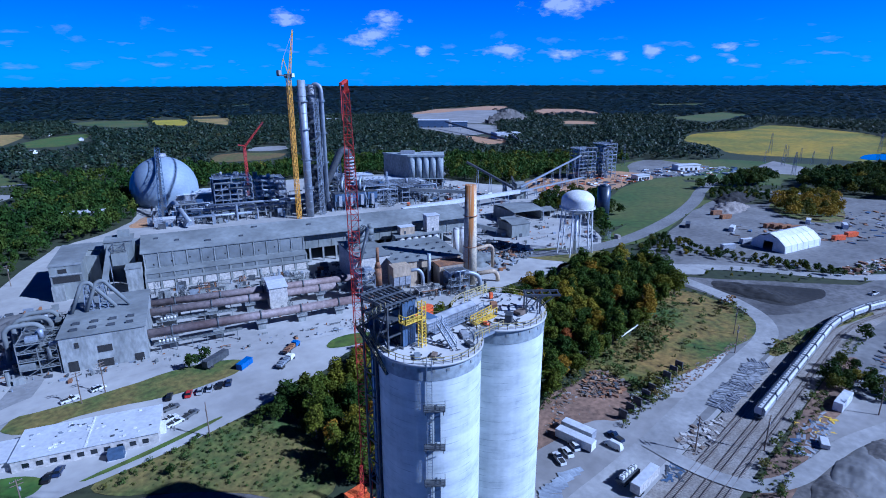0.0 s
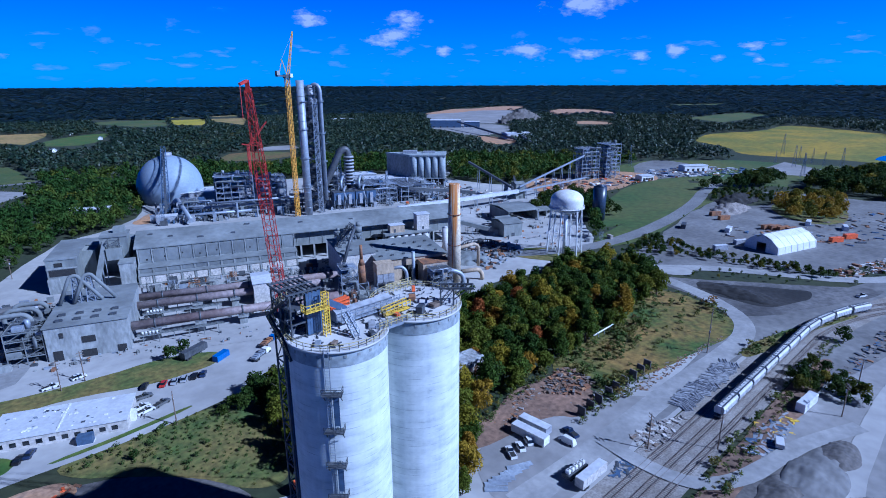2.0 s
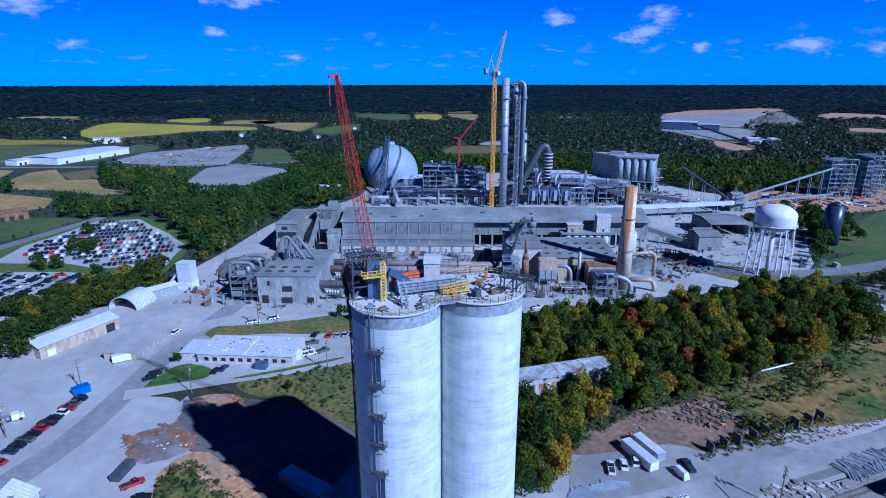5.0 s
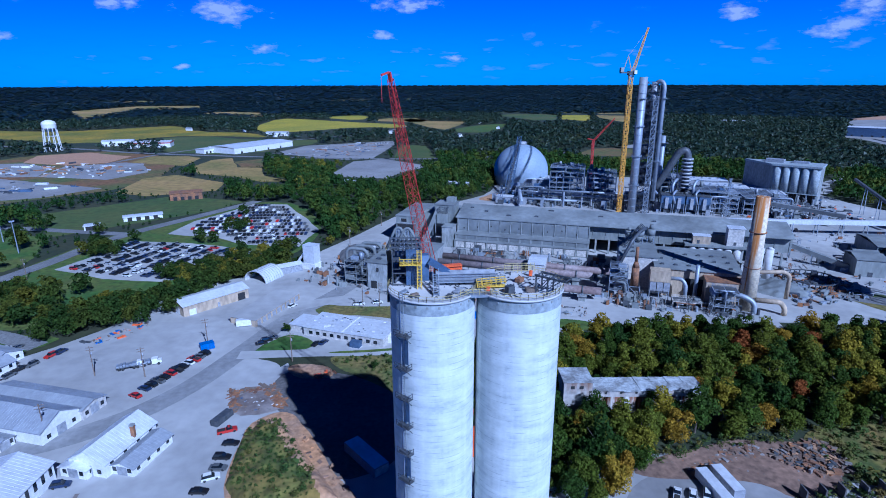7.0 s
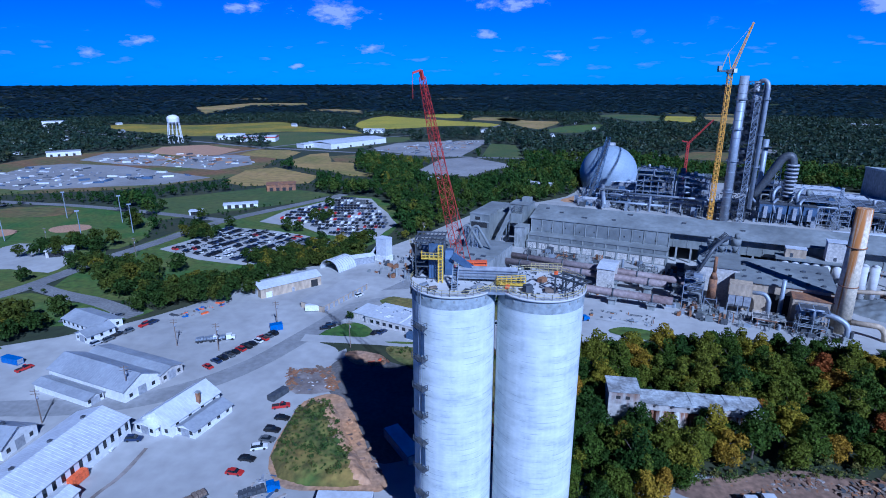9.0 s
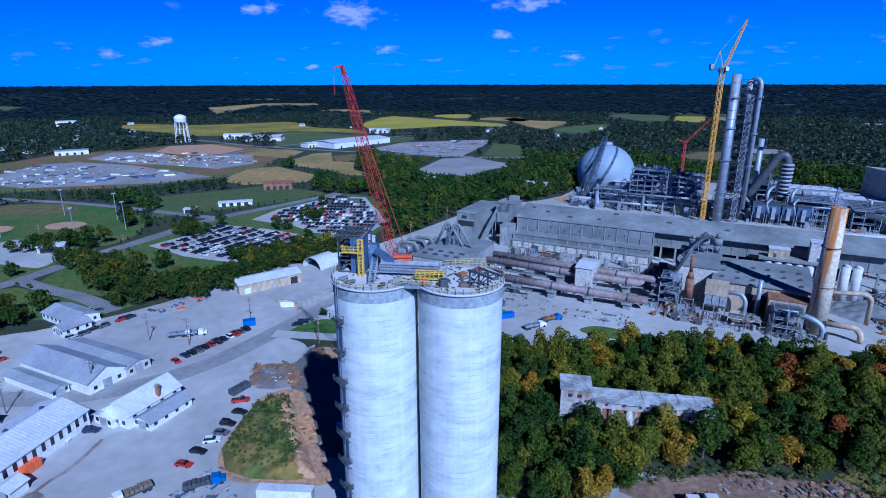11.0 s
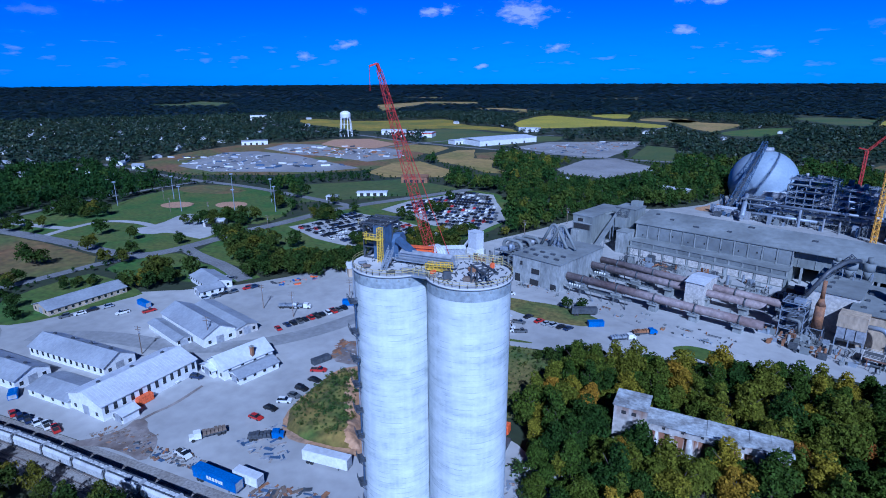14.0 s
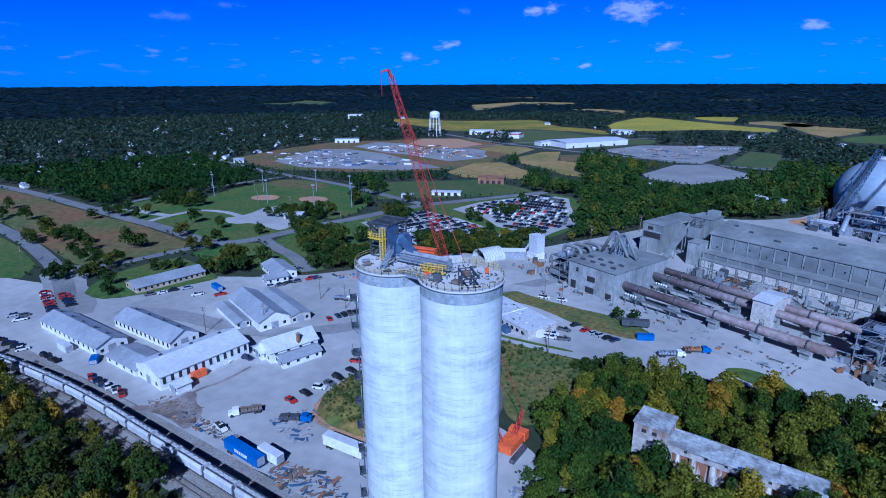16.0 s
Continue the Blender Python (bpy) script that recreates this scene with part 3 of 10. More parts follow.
def ribbed_box(bm, L, W, z0, z1, pitch=1.2, d=0.05):
    """A container shell whose long sides are pressed into ribs; one closed skin."""
    side = [-L / 2]
    out = []
    k = int(L / pitch)
    for s in (-1, 1):
        row = [(-L / 2, s * W / 2)]
        for i in range(k):
            c = -L / 2 + (i + 0.5) * L / k
            row += [(c - 0.1, s * W / 2), (c - 0.06, s * (W / 2 + d)), (c + 0.06, s * (W / 2 + d)), (c + 0.1, s * W / 2)]
        row.append((L / 2, s * W / 2))
        out += row if s < 0 else row[::-1]
    lo, hi = [bm.verts.new((x, y, z0)) for x, y in out], [bm.verts.new((x, y, z1)) for x, y in out]
    bm.faces.new(lo[::-1])
    bm.faces.new(hi)
    for i in range(len(out)):
        bm.faces.new((lo[i], lo[(i + 1) % len(out)], hi[(i + 1) % len(out)], hi[i]))


def mesh_np(name, verts, nside, mat, tint=None):
    """A mesh of loose quads or triangles from numpy arrays."""
    me = bpy.data.meshes.new(name)
    nv = len(verts)
    nf = nv // nside
    me.vertices.add(nv)
    me.vertices.foreach_set("co", np.asarray(verts, dtype=np.float32).ravel())
    me.loops.add(nv)
    me.loops.foreach_set("vertex_index", np.arange(nv, dtype=np.int32))
    me.polygons.add(nf)
    me.polygons.foreach_set("loop_start", np.arange(0, nv, nside, dtype=np.int32))
    me.update(calc_edges=True)
    if tint is not None:
        at = me.attributes.new("tint", "FLOAT", "POINT")
        at.data.foreach_set("value", np.asarray(tint, dtype=np.float32))
    me.materials.append(mat)
    return me


# ---- the lie of the land: level to 1700 m, then rising gently to a wooded skyline ----
HX, HY, FLAT, FAR, RISE = 60.0, -10.0, 1700.0, 4850.0, 66.0


def land_z(d):
    k = np.clip((np.asarray(d, dtype=float) - FLAT) / (FAR - FLAT), 0, 1)
    return RISE * k ** 1.15


def land(x, y):
    """The place on the rising ground that stands for a far place on the level plan."""
    dx, dy = x - HX, y - HY
    big = math.hypot(dx, dy)
    if big <= FLAT:
        return x, y, 0.0
    lo, hi = FLAT, FAR
    for _ in range(40):
        mid = (lo + hi) / 2
        if (100 - float(land_z(mid))) / mid > 100 / big:
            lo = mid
        else:
            hi = mid
    return HX + dx * lo / big, HY + dy * lo / big, float(land_z(lo))


def inside(poly, xs, ys):
    xs, ys = np.asarray(xs), np.asarray(ys)
    hit = np.zeros(xs.shape, bool)
    for (x0, y0), (x1, y1) in zip(poly, poly[1:] + poly[:1]):
        if y0 == y1:
            continue
        hit ^= ((y0 > ys) != (y1 > ys)) & (xs < (x1 - x0) * (ys - y0) / (y1 - y0) + x0)
    return hit


CLEAR = []


def cleared_scalar(x, y):
    return any(bool(inside(r, [x], [y])[0]) for r in CLEAR)


def smooth_ring(pts, rounds, wob):
    if rounds == 0:
        out = []
        for (x0, y0), (x1, y1) in zip(pts, pts[1:] + pts[:1]):
            k = max(1, int(math.hypot(x1 - x0, y1 - y0) / 14))
            out += [(x0 + (x1 - x0) * i / k, y0 + (y1 - y0) * i / k) for i in range(k)]
        pts = out
    for _ in range(rounds):
        out = []
        for (x0, y0), (x1, y1) in zip(pts, pts[1:] + pts[:1]):
            out += [(x0 * 0.75 + x1 * 0.25, y0 * 0.75 + y1 * 0.25), (x0 * 0.25 + x1 * 0.75, y0 * 0.25 + y1 * 0.75)]
        pts = out
    return [(x + wob * noise.noise((x * 0.09, y * 0.09, 3)), y + wob * noise.noise((x * 0.09, y * 0.09, 8))) for x, y in pts]


def patch(name, pts, z, mat, rounds=2, wob=1.5, clear=True, label="", category=""):
    """A sheet of ground with an outline in plan, draped over the land."""
    ring = smooth_ring(pts, rounds, wob)
    if clear:
        CLEAR.append(ring)
    bm = bmesh.new()
    vs = []
    for x, y in ring:
        lx, ly, lz = land(x, y)
        vs.append(bm.verts.new((lx, ly, lz + z)))
    f = bm.faces.new(vs)
    if f.normal.z < 0 or sum(a[0] * b[1] - b[0] * a[1] for a, b in zip(ring, ring[1:] + ring[:1])) < 0:
        f.normal_flip()
    bmesh.ops.triangulate(bm, faces=[f])
    return tagged(part(name, bm, mat), label, category, kind="structure")


def strip(name, pts, width, z, mat, clear=True, label="", category="road"):
    """A road or path of one width along a line in plan."""
    for _ in range(2):
        out = [pts[0]]
        for (x0, y0), (x1, y1) in zip(pts, pts[1:]):
            out += [(x0 * 0.75 + x1 * 0.25, y0 * 0.75 + y1 * 0.25), (x0 * 0.25 + x1 * 0.75, y0 * 0.25 + y1 * 0.75)]
        pts = out + [pts[-1]]
    left, right = [], []
    for i, p in enumerate(pts):
        a, b = Vector(pts[max(i - 1, 0)]), Vector(pts[min(i + 1, len(pts) - 1)])
        d = (b - a).normalized()
        w = width / 2 + 0.25 * noise.noise((p[0] * 0.1, p[1] * 0.1, 1))
        left.append((p[0] - d.y * w, p[1] + d.x * w))
        right.append((p[0] + d.y * w, p[1] - d.x * w))
    bm = bmesh.new()
    va = [bm.verts.new((*land(*p)[:2], land(*p)[2] + z)) for p in left]
    vb = [bm.verts.new((*land(*p)[:2], land(*p)[2] + z)) for p in right]
    for i in range(len(pts) - 1):
        bm.faces.new((va[i], vb[i], vb[i + 1], va[i + 1]))
    if clear:
        CLEAR.append(left + right[::-1])
    return tagged(part(name, bm, mat), label, category, kind="structure")


def uv(u, v):
    """The works stand turned by 20 degrees: places along and across their long axis."""
    return 0.9397 * u + 0.342 * v, -0.342 * u + 0.9397 * v


TURNED = -20.0

# ---- ground ----
bm = bmesh.new()
rings = []
for d in (0, 60, 150, 300, 600, 1000, 1400, 1700, 1900, 2150, 2400, 2700, 3000, 3300, 3600, 3900, 4200, 4500, 4850, 4900):
    ring = []
    for k in range(96):
        a = k * 2 * math.pi / 96
        roll = 5.0 * noise.noise((math.cos(a) * d * 0.0015, math.sin(a) * d * 0.0015, 5)) * min(1, max(0, (d - 1900) / 900))
        z = float(land_z(d)) + roll if d <= FAR else RISE - 60
        ring.append(bm.verts.new((HX + d * math.sin(a), HY + d * math.cos(a), z)) if d else None)
    rings.append(ring)
hub = bm.verts.new((HX, HY, 0))
for k in range(96):
    bm.faces.new((rings[1][(k + 1) % 96], rings[1][k], hub))
for r0, r1 in zip(rings[1:], rings[2:]):
    for k in range(96):
        bm.faces.new((r0[k], r0[(k + 1) % 96], r1[(k + 1) % 96], r1[k]))
bmesh.ops.recalc_face_normals(bm, faces=bm.faces)
if sum(f.normal.z for f in bm.faces) < 0:
    bmesh.ops.reverse_faces(bm, faces=bm.faces)
tagged(part("ground", bm, M["ground"]), "dark green wooded country running to the horizon", "ground", kind="structure")

# the works and its yards
patch("ground_works_yard", [(-16, 157), (40, 152), (90, 155), (110, 164), (150, 172), (205, 168), (240, 160), (262, 168), (275, 160), (300, 165), (330, 180), (350, 204), (400, 240), (450, 292), (480, 340), (420, 350), (420, 470), (330, 530), (230, 545), (158, 545), (136, 500), (122, 455), (92, 424), (64, 412), (45, 385), (-2, 290), (-16, 262), (-22, 200)], 0.05, M["gravel"], label="pale dusty gravel yard round the cement works", category="yard")
patch("ground_south_yard", [(-13, 152), (3, 146), (0, 132), (-5, 120), (-4, 104), (0, 86), (16, 74), (30, 66), (45, 46), (-90, 44), (-260, 34), (-270, 60), (-190, 78), (-150, 98), (-140, 128), (-118, 140), (-92, 160), (-72, 190), (-66, 222), (-40, 242), (-6, 268), (-16, 205)], 0.06, M["gravel"], label="wide pale gravel yard between the sheds", category="yard")
patch("ground_silo_pad", [(10, 48), (22, 76), (38, 84), (42, 100), (60, 98), (84, 84), (110, 88), (138, 82), (160, 70), (190, 66), (222, 72), (250, 74), (262, 56), (250, 46), (165, 47), (40, 45)], 0.07, M["gravel"], label="pale gravel pad round the twin silos", category="yard")
patch("ground_coal_yard", [(286, 118), (289, 103), (312, 73), (331, 47), (350, 24), (329, 27), (287, 46.6), (272, 52), (264, 59), (261, 67), (270, 86), (276, 110)], 0.09, M["fines"], 2, 1.5, label="dark fines spread over a yard", category="yard")
patch("ground_coal_core", [(288, 95), (306, 70), (322, 48), (300, 48), (282, 55), (277, 68), (279, 90)], 0.11, M["coal"], 2, 2.5, label="wet black fines in the middle of the yard", category="yard")
patch("ground_pale_spoil", [(295, 119), (305, 116), (308, 103), (297, 101), (289, 113)], 0.18, M["gravel"], 2, 1.0, label="low spread of pale stone", category="earth")
patch("ground_heap_yard", [(136, 26), (153, 21), (174, 15), (190, 5), (176, 0), (150, -6), (128, 0)], 0.11, M["gravel_shadow_dark"], 2, 1.5, label="dark gravel under the heaps of fines", category="yard")
patch("ground_rail_apron", [(150, 48), (200, 48), (240, 47), (300, 36), (420, -6), (430, 6), (340, 40), (290, 50), (262, 62), (240, 62), (200, 58), (150, 58)], 0.085, M["yard"], 1, 1.0, label="grey gravel apron beside the track", category="yard")
patch("ground_east_yard", [(345, 148), (312, 142), (300, 112), (350, 58), (440, 12), (640, -60), (720, 20), (560, 176), (450, 168)], 0.06, M["yard"], 0, 2.0, label="grey gravel storage yard with stacked materials", category="yard")
patch("ground_far_yard", [(656, 336), (728, 336), (712, 285), (690, 240), (632, 240), (572, 262), (552, 282), (600, 300)], 0.06, M["yard"], 1, 2.0, label="grey gravel laydown yard beyond the works", category="yard")
patch("ground_southeast_yard", [(120, 8), (150, 27), (247, 20), (330, 12), (420, -20), (420, -90), (160, -80), (116, -30)], 0.06, M["lot"], 0, 2.0, label="gravel yard south of the railway", category="yard")
strip("ground_railway", [(-420, 10), (-260, 28), (-110, 34), (0, 38), (170, 38), (260, 37), (330, 24), (430, -14)], 17, 0.08, M["ballast"], label="brown-grey ballast under the sidings", category="railway")
patch("ground_office_lawn", [(-15, 155), (-7, 163), (-1.5, 171), (10, 165), (11.5, 157.5), (-0.6, 152.4), (-10.6, 151)], 0.12, M["lawn"], 2, 0.6, label="mown lawn beside the low office", category="lawn")
patch("ground_drive_strip", [(16.7, 153.2), (36.7, 154.2), (56.6, 156.2), (57, 154.6), (38.8, 152.2), (18.9, 151.6)], 0.2, M["lawn"], 1, 0.4, label="thin grass strip along the gravel drive", category="grass")
patch("ground_shade_clay", [(3.4, 143), (11, 145), (21, 141), (22, 134), (15, 133), (7.8, 135)], 0.16, M["clay"], 2, 0.8, label="pale orange earth at the edge of the yard", category="earth")
patch("ground_verge", [(3, 203), (17.7, 199), (36.6, 196), (60.6, 197), (80, 188), (74, 178), (56, 178), (46, 180), (34, 186), (22, 188), (9, 187)], 0.12, M["rough_grass"], 2, 0.8, label="worn brown-green verge between office and works road", category="grass")
patch("ground_oval_verge", [(104, 172), (118, 165), (130, 166), (126, 174), (112, 178)], 0.12, M["lawn"], 2, 0.6, label="oval patch of grass in the yard", category="grass")
patch("ground_bank", [(14, 150), (40, 151), (64, 152), (72, 130), (66, 104), (56, 102), (46, 120), (26, 138)], 0.1, M["rough_grass"], 2, 1.5, label="rough dry grass bank behind the silos", category="grass")
patch("ground_mud", [(-46, 43.5), (-39, 49), (-37, 54), (-38.5, 58.5), (-35, 59.5), (-31, 56.5), (-25.5, 56), (-21, 51), (-19, 45.5), (-27, 46.5), (-35, 46), (-44, 42)], 0.1, M["mud"], 1, 0.8, label="brown wet mud stain on the gravel", category="earth")
strip("ground_mud_run", [(-36.8, 58), (-36.6, 63), (-34.6, 69.2), (-35.3, 81)], 1.3, 0.11, M["mud"], label="thin wet run of mud along the shop", category="earth")
# the silos' shadow is partly put into this yard's dark colour
patch("ground_sunken_yard", [(2, 142), (26, 138), (46, 120), (56, 102), (40, 84), (28, 80), (12, 108), (2, 120)], 0.075, M["gravel_shadow_dark"], 2, 1.0, label="gravel yard in the silos' shadow, coloured darker to deepen it", category="yard")
patch("ground_mound_gravel", [(-9, 72), (-9, 128), (4, 146), (14, 120), (22, 98), (36, 76), (40, 66), (4, 64)], 0.05, M["gravel"], 0, 0.5, label="pale gravel round the earth mound", category="yard")
patch("ground_bank_clay", [(-1, 104), (4, 114), (13, 113), (17, 105), (25, 91), (31, 80), (36, 73), (28, 69.5), (10, 69), (0, 76)], 0.14, M["clay"], 2, 1.4, label="orange clay along the foot of the mound", category="earth")
patch("ground_scrap_yard", [(-12, 128), (2, 131), (9, 118), (4, 113), (-7, 113)], 0.15, M["mud"], 1, 0.8, label="muddy ground under the scrap frames", category="earth")
patch("ground_hill", [(200, 104), (226, 112), (264, 108), (270, 90), (256, 65), (246, 57.5), (220, 58), (190, 64), (164, 70), (158, 78), (160, 92), (180, 98)], 0.1, M["hill_grass"], 2, 2.0, label="rough green slope with ochre patches beside the dirt road", category="grass")
patch("ground_debris", [(104, 80), (132, 90), (158, 90), (162, 80), (156, 68), (142, 66), (138, 74), (112, 76)], 0.13, M["dirt"], 2, 2.0, label="red-brown earth strewn with scrap and rubble", category="earth")
patch("ground_yard_trees", [(512, 134), (565, 132), (592, 104), (520, 76), (476, 76), (474, 108)], 0.12, M["rough_grass"], 2, 1.5, label="grass under the yellow trees in the storage yard", category="grass")
patch("ground_tower_lawn", [(252, 200), (262, 166), (284, 152), (302, 160), (290, 182), (270, 198)], 0.11, M["rough_grass"], 2, 1.0, label="grass under the water tower", category="grass")
patch("ground_silo_lawn", [(345, 184), (420, 186), (500, 196), (600, 236), (596, 258), (540, 262), (500, 258), (462, 246), (420, 232), (380, 212)], 0.11, M["green_field"], 2, 1.0, label="green slope round the dark silo", category="grass")
patch("ground_east_verge", [(300, 166), (345, 150), (440, 168), (560, 178), (600, 200), (560, 250), (500, 210), (430, 190), (340, 182)], 0.045, M["green_field"], 1, 1.0, label="grass along the haul road", category="grass")
patch("ground_hard_standing", [(96, 60), (104, 76), (126, 82), (140, 74), (168, 62), (170, 54), (136, 48), (100, 48)], 0.12, M["lot"], 2, 1.2, label="grey hard standing round the site cabins", category="yard")
patch("ground_clay_site", [(425, 290), (450, 268), (505, 258), (545, 272), (565, 256), (606, 276), (590, 332), (520, 352), (440, 345)], 0.12, M["clay"], 2, 3.0, label="orange earth of a building site", category="earth")
patch("ground_rail_verge", [(222, 50), (250, 47), (300, 30), (298, 26), (250, 41), (222, 44)], 0.14, M["rough_grass"], 2, 1.0, label="dry weeds beside the track", category="grass")
patch("ground_track_side", [(225, 28), (262, 32), (300, 23), (420, -18), (424, -40), (330, 0), (250, 12), (225, 18)], 0.07, M["yard"], 1, 1.0, label="grey gravel beside the curving track", category="yard")
patch("ground_rail_bank", [(126, 27), (170, 29), (240, 28), (244, 22), (200, 20), (160, 22), (130, 18)], 0.14, M["dirt"], 2, 1.5, label="brown weedy bank beside the track", category="earth")
strip("road_dirt", [(100, 56), (138, 54), (177, 55), (215, 53), (240, 53), (258, 60), (272, 78), (282, 104), (288, 130), (284, 146)], 8, 0.16, M["site_road"], label="pale haul road of packed gravel")
strip("road_crossing", [(138, 56), (136.6, 45), (137, 35.5), (139.5, 28), (149, 21.5), (165, 18), (178, 15.5), (200, 6)], 5, 0.34, M["site_road"], label="packed gravel crossing over the sidings")
strip("road_south", [(130, -8), (162, 1.5), (195, 3.2), (225, 4), (262, 1), (330, -20)], 6, 0.15, M["gravel"], label="pale dusty road south of the railway")
strip("road_yard", [(288, 134), (300, 118), (316, 102), (330, 80), (352, 34), (420, -2), (600, -80)], 9, 0.165, M["site_road"], label="pale haul road along the black yard")
strip("road_east", [(246, 200), (290, 172), (323, 165), (364, 164), (419, 169), (470, 178), (507, 187), (540, 198), (600, 206)], 11, 0.16, M["asphalt"], label="grey haul road curving past the water tower")
patch("ground_dark_slope", [(500, 178), (545, 194), (575, 180), (580, 150), (530, 130), (500, 146)], 0.13, M["ground"], 2, 2, label="dark overgrown slope behind the rock heap", category="earth")
patch("ground_east_wood", [(600, 140), (640, 160), (700, 140), (830, 104), (760, 30), (600, 50)], 0.1, M["ground"], 2, 2, label="dark wood floor beyond the storage yard", category="earth")
strip("road_site", [(-128, 82), (-100, 94), (-70, 97), (-46, 106), (-27, 127), (-15, 157), (-3, 190), (14, 214), (30, 250)], 9, 0.14, M["worn_track"], label="worn darker road through the pale yard")
strip("road_office", [(-16, 153), (10, 153), (40, 152), (64, 154), (92, 160)], 6, 0.17, M["gravel"], label="pale gravel drive")
strip("road_works", [(-14, 190), (8, 206), (40, 209), (70, 203), (100, 188), (150, 178), (205, 166)], 9, 0.15, M["gravel"], label="pale works road in front of the mill")
strip("road_forest_edge", [(-14, 250), (6, 295), (23, 325), (36, 352), (52, 384), (66, 412)], 7, 0.13, M["gravel"], label="pale track along the wood")
patch("ground_dome_earth", [(108, 432), (122, 452), (134, 462), (146, 452), (140, 436), (122, 424)], 0.12, M["clay"], 2, 1.5, label="orange earth beside the dome", category="earth")
strip("road_quarry_track", [(385, 400), (410, 430), (440, 440), (460, 480), (520, 520)], 8, 0.15, M["gravel"], label="pale winding track into the wood")

# car parks, roads and playing fields beyond
patch("ground_park_verge", [(-170, 196), (-160, 300), (-146, 345), (-110, 395), (-80, 440), (-40, 425), (-10, 350), (-14, 296), (-30, 262), (-70, 228), (-96, 184), (-124, 182)], 0.03, M["lawn"], 1, 1.5, label="mown grass round the car parks", category="grass")
patch("ground_car_park", [(-145, 262), (-138, 282), (-131, 318), (-92, 311), (-68, 302), (-38, 285), (-38, 262), (-64, 250), (-77, 237), (-112, 245)], 0.08, M["gravel"], 0, 2.0, label="pale car park with rows of cars", category="car park")
patch("ground_upper_car_park", [(-114, 334), (-108, 370), (-92, 402), (-80, 430), (-52, 424), (-27, 372), (-13, 338), (-20, 297), (-58, 305), (-79, 324)], 0.09, M["gravel"], 0, 2.0, label="pale upper car park crowded with cars", category="car park")
strip("road_town", [(-900, 160), (-586, 171), (-526, 180), (-430, 180), (-325, 176), (-246, 175), (-203, 170), (-180, 175), (-173, 190), (-170, 207), (-166, 240), (-156, 274), (-150, 308), (-140, 340), (-112, 385), (-80, 440)], 10, 0.17, M["asphalt"], label="straight grey road towards the town")
strip("road_side_lane", [(-456, 182), (-452, 203), (-450, 240)], 5, 0.16, M["asphalt"], label="narrow lane off the town road")
strip("road_park_link", [(-357, 178), (-360, 203), (-363, 245), (-361, 278), (-359, 328), (-351, 366), (-344, 376)], 6, 0.16, M["asphalt"], label="grey road beside the ball field")
strip("road_fields", [(-560, 420), (-420, 386), (-344, 376), (-290, 372), (-233, 360), (-181, 346), (-143, 336)], 8, 0.165, M["asphalt"], label="grey road behind the ball field")
strip("road_park_drive", [(-279, 178), (-284, 198), (-283, 222), (-259, 230), (-232, 226)], 6, 0.16, M["gravel"], label="pale park drive")
strip("road_park_loop", [(-354, 193), (-328, 193), (-302, 195), (-284, 198)], 7, 0.155, M["gravel"], label="pale gravel loop in the park")
patch("ground_park_lobe", [(-356, 192), (-352, 204), (-322, 200), (-326, 190)], 0.15, M["gravel"], 2, 0.6, label="pale gravel turning place", category="car park")
strip("road_clinic", [(-172, 196), (-145, 185), (-124, 180), (-96, 166)], 8, 0.16, M["asphalt"], label="grey road past the clinic")
strip("road_motel", [(-212, 93), (-197, 113), (-192, 143), (-190, 156), (-178, 176)], 7, 0.165, M["asphalt"], label="grey street past the low brick block")
patch("ground_junction", [(-218, 84), (-216, 102), (-196, 103), (-181, 90), (-150, 84), (-130, 70), (-160, 66), (-190, 76)], 0.1, M["lot"], 1, 0.8, label="wide worn grey junction", category="road")
patch("ground_motel_lawn", [(-168, 84), (-182, 104), (-182, 140), (-170, 142), (-128, 134), (-128, 126), (-140, 92), (-150, 82)], 0.135, M["lawn"], 1, 0.8, label="green lawn round the low brick block", category="lawn")
patch("ground_clinic_lawn", [(-184, 150), (-174, 190), (-134, 178), (-128, 168), (-140, 148), (-160, 146)], 0.11, M["lawn"], 1, 0.8, label="green lawn between street and clinic", category="lawn")
patch("ground_field_lawn", [(-162, 200), (-158, 252), (-134, 256), (-92, 230), (-76, 226), (-92, 184), (-124, 184)], 0.07, M["lawn"], 1, 1.0, label="green lawn beside the car park", category="lawn")
patch("ground_brown_strip", [(-344, 338), (-330, 366), (-270, 360), (-268, 338), (-309, 323)], 0.12, M["brown_field"], 1, 1.0, label="brown bare strip behind the ball field", category="earth")
strip("road_lane", [(-620, 122), (-353, 112), (-289, 106), (-231, 96), (-200, 88), (-165, 76), (-140, 62)], 9, 0.15, M["asphalt"], label="grey lane past the field")
patch("ground_ball_field", [(-295, 219), (-325, 254), (-345, 316), (-330, 366), (-273, 368), (-198, 340), (-172, 293), (-168, 262), (-180, 256), (-219, 264), (-233, 232)], 0.08, M["lawn"], 1, 1.0, label="dark green mown ball field", category="playing field")
patch("ground_park_lawn", [(-354, 176), (-356, 250), (-325, 256), (-295, 222), (-232, 234), (-180, 262), (-166, 240), (-174, 180), (-204, 174)], 0.06, M["lawn"], 1, 1.0, label="green park lawn between roads", category="lawn")
patch("ground_park_yard", [(-242, 214), (-235, 230), (-248, 264), (-222, 264), (-182, 236), (-176, 214), (-188, 215), (-210, 219), (-220, 207)], 0.12, M["gravel"], 1, 0.8, label="pale car park at the ball field", category="car park")
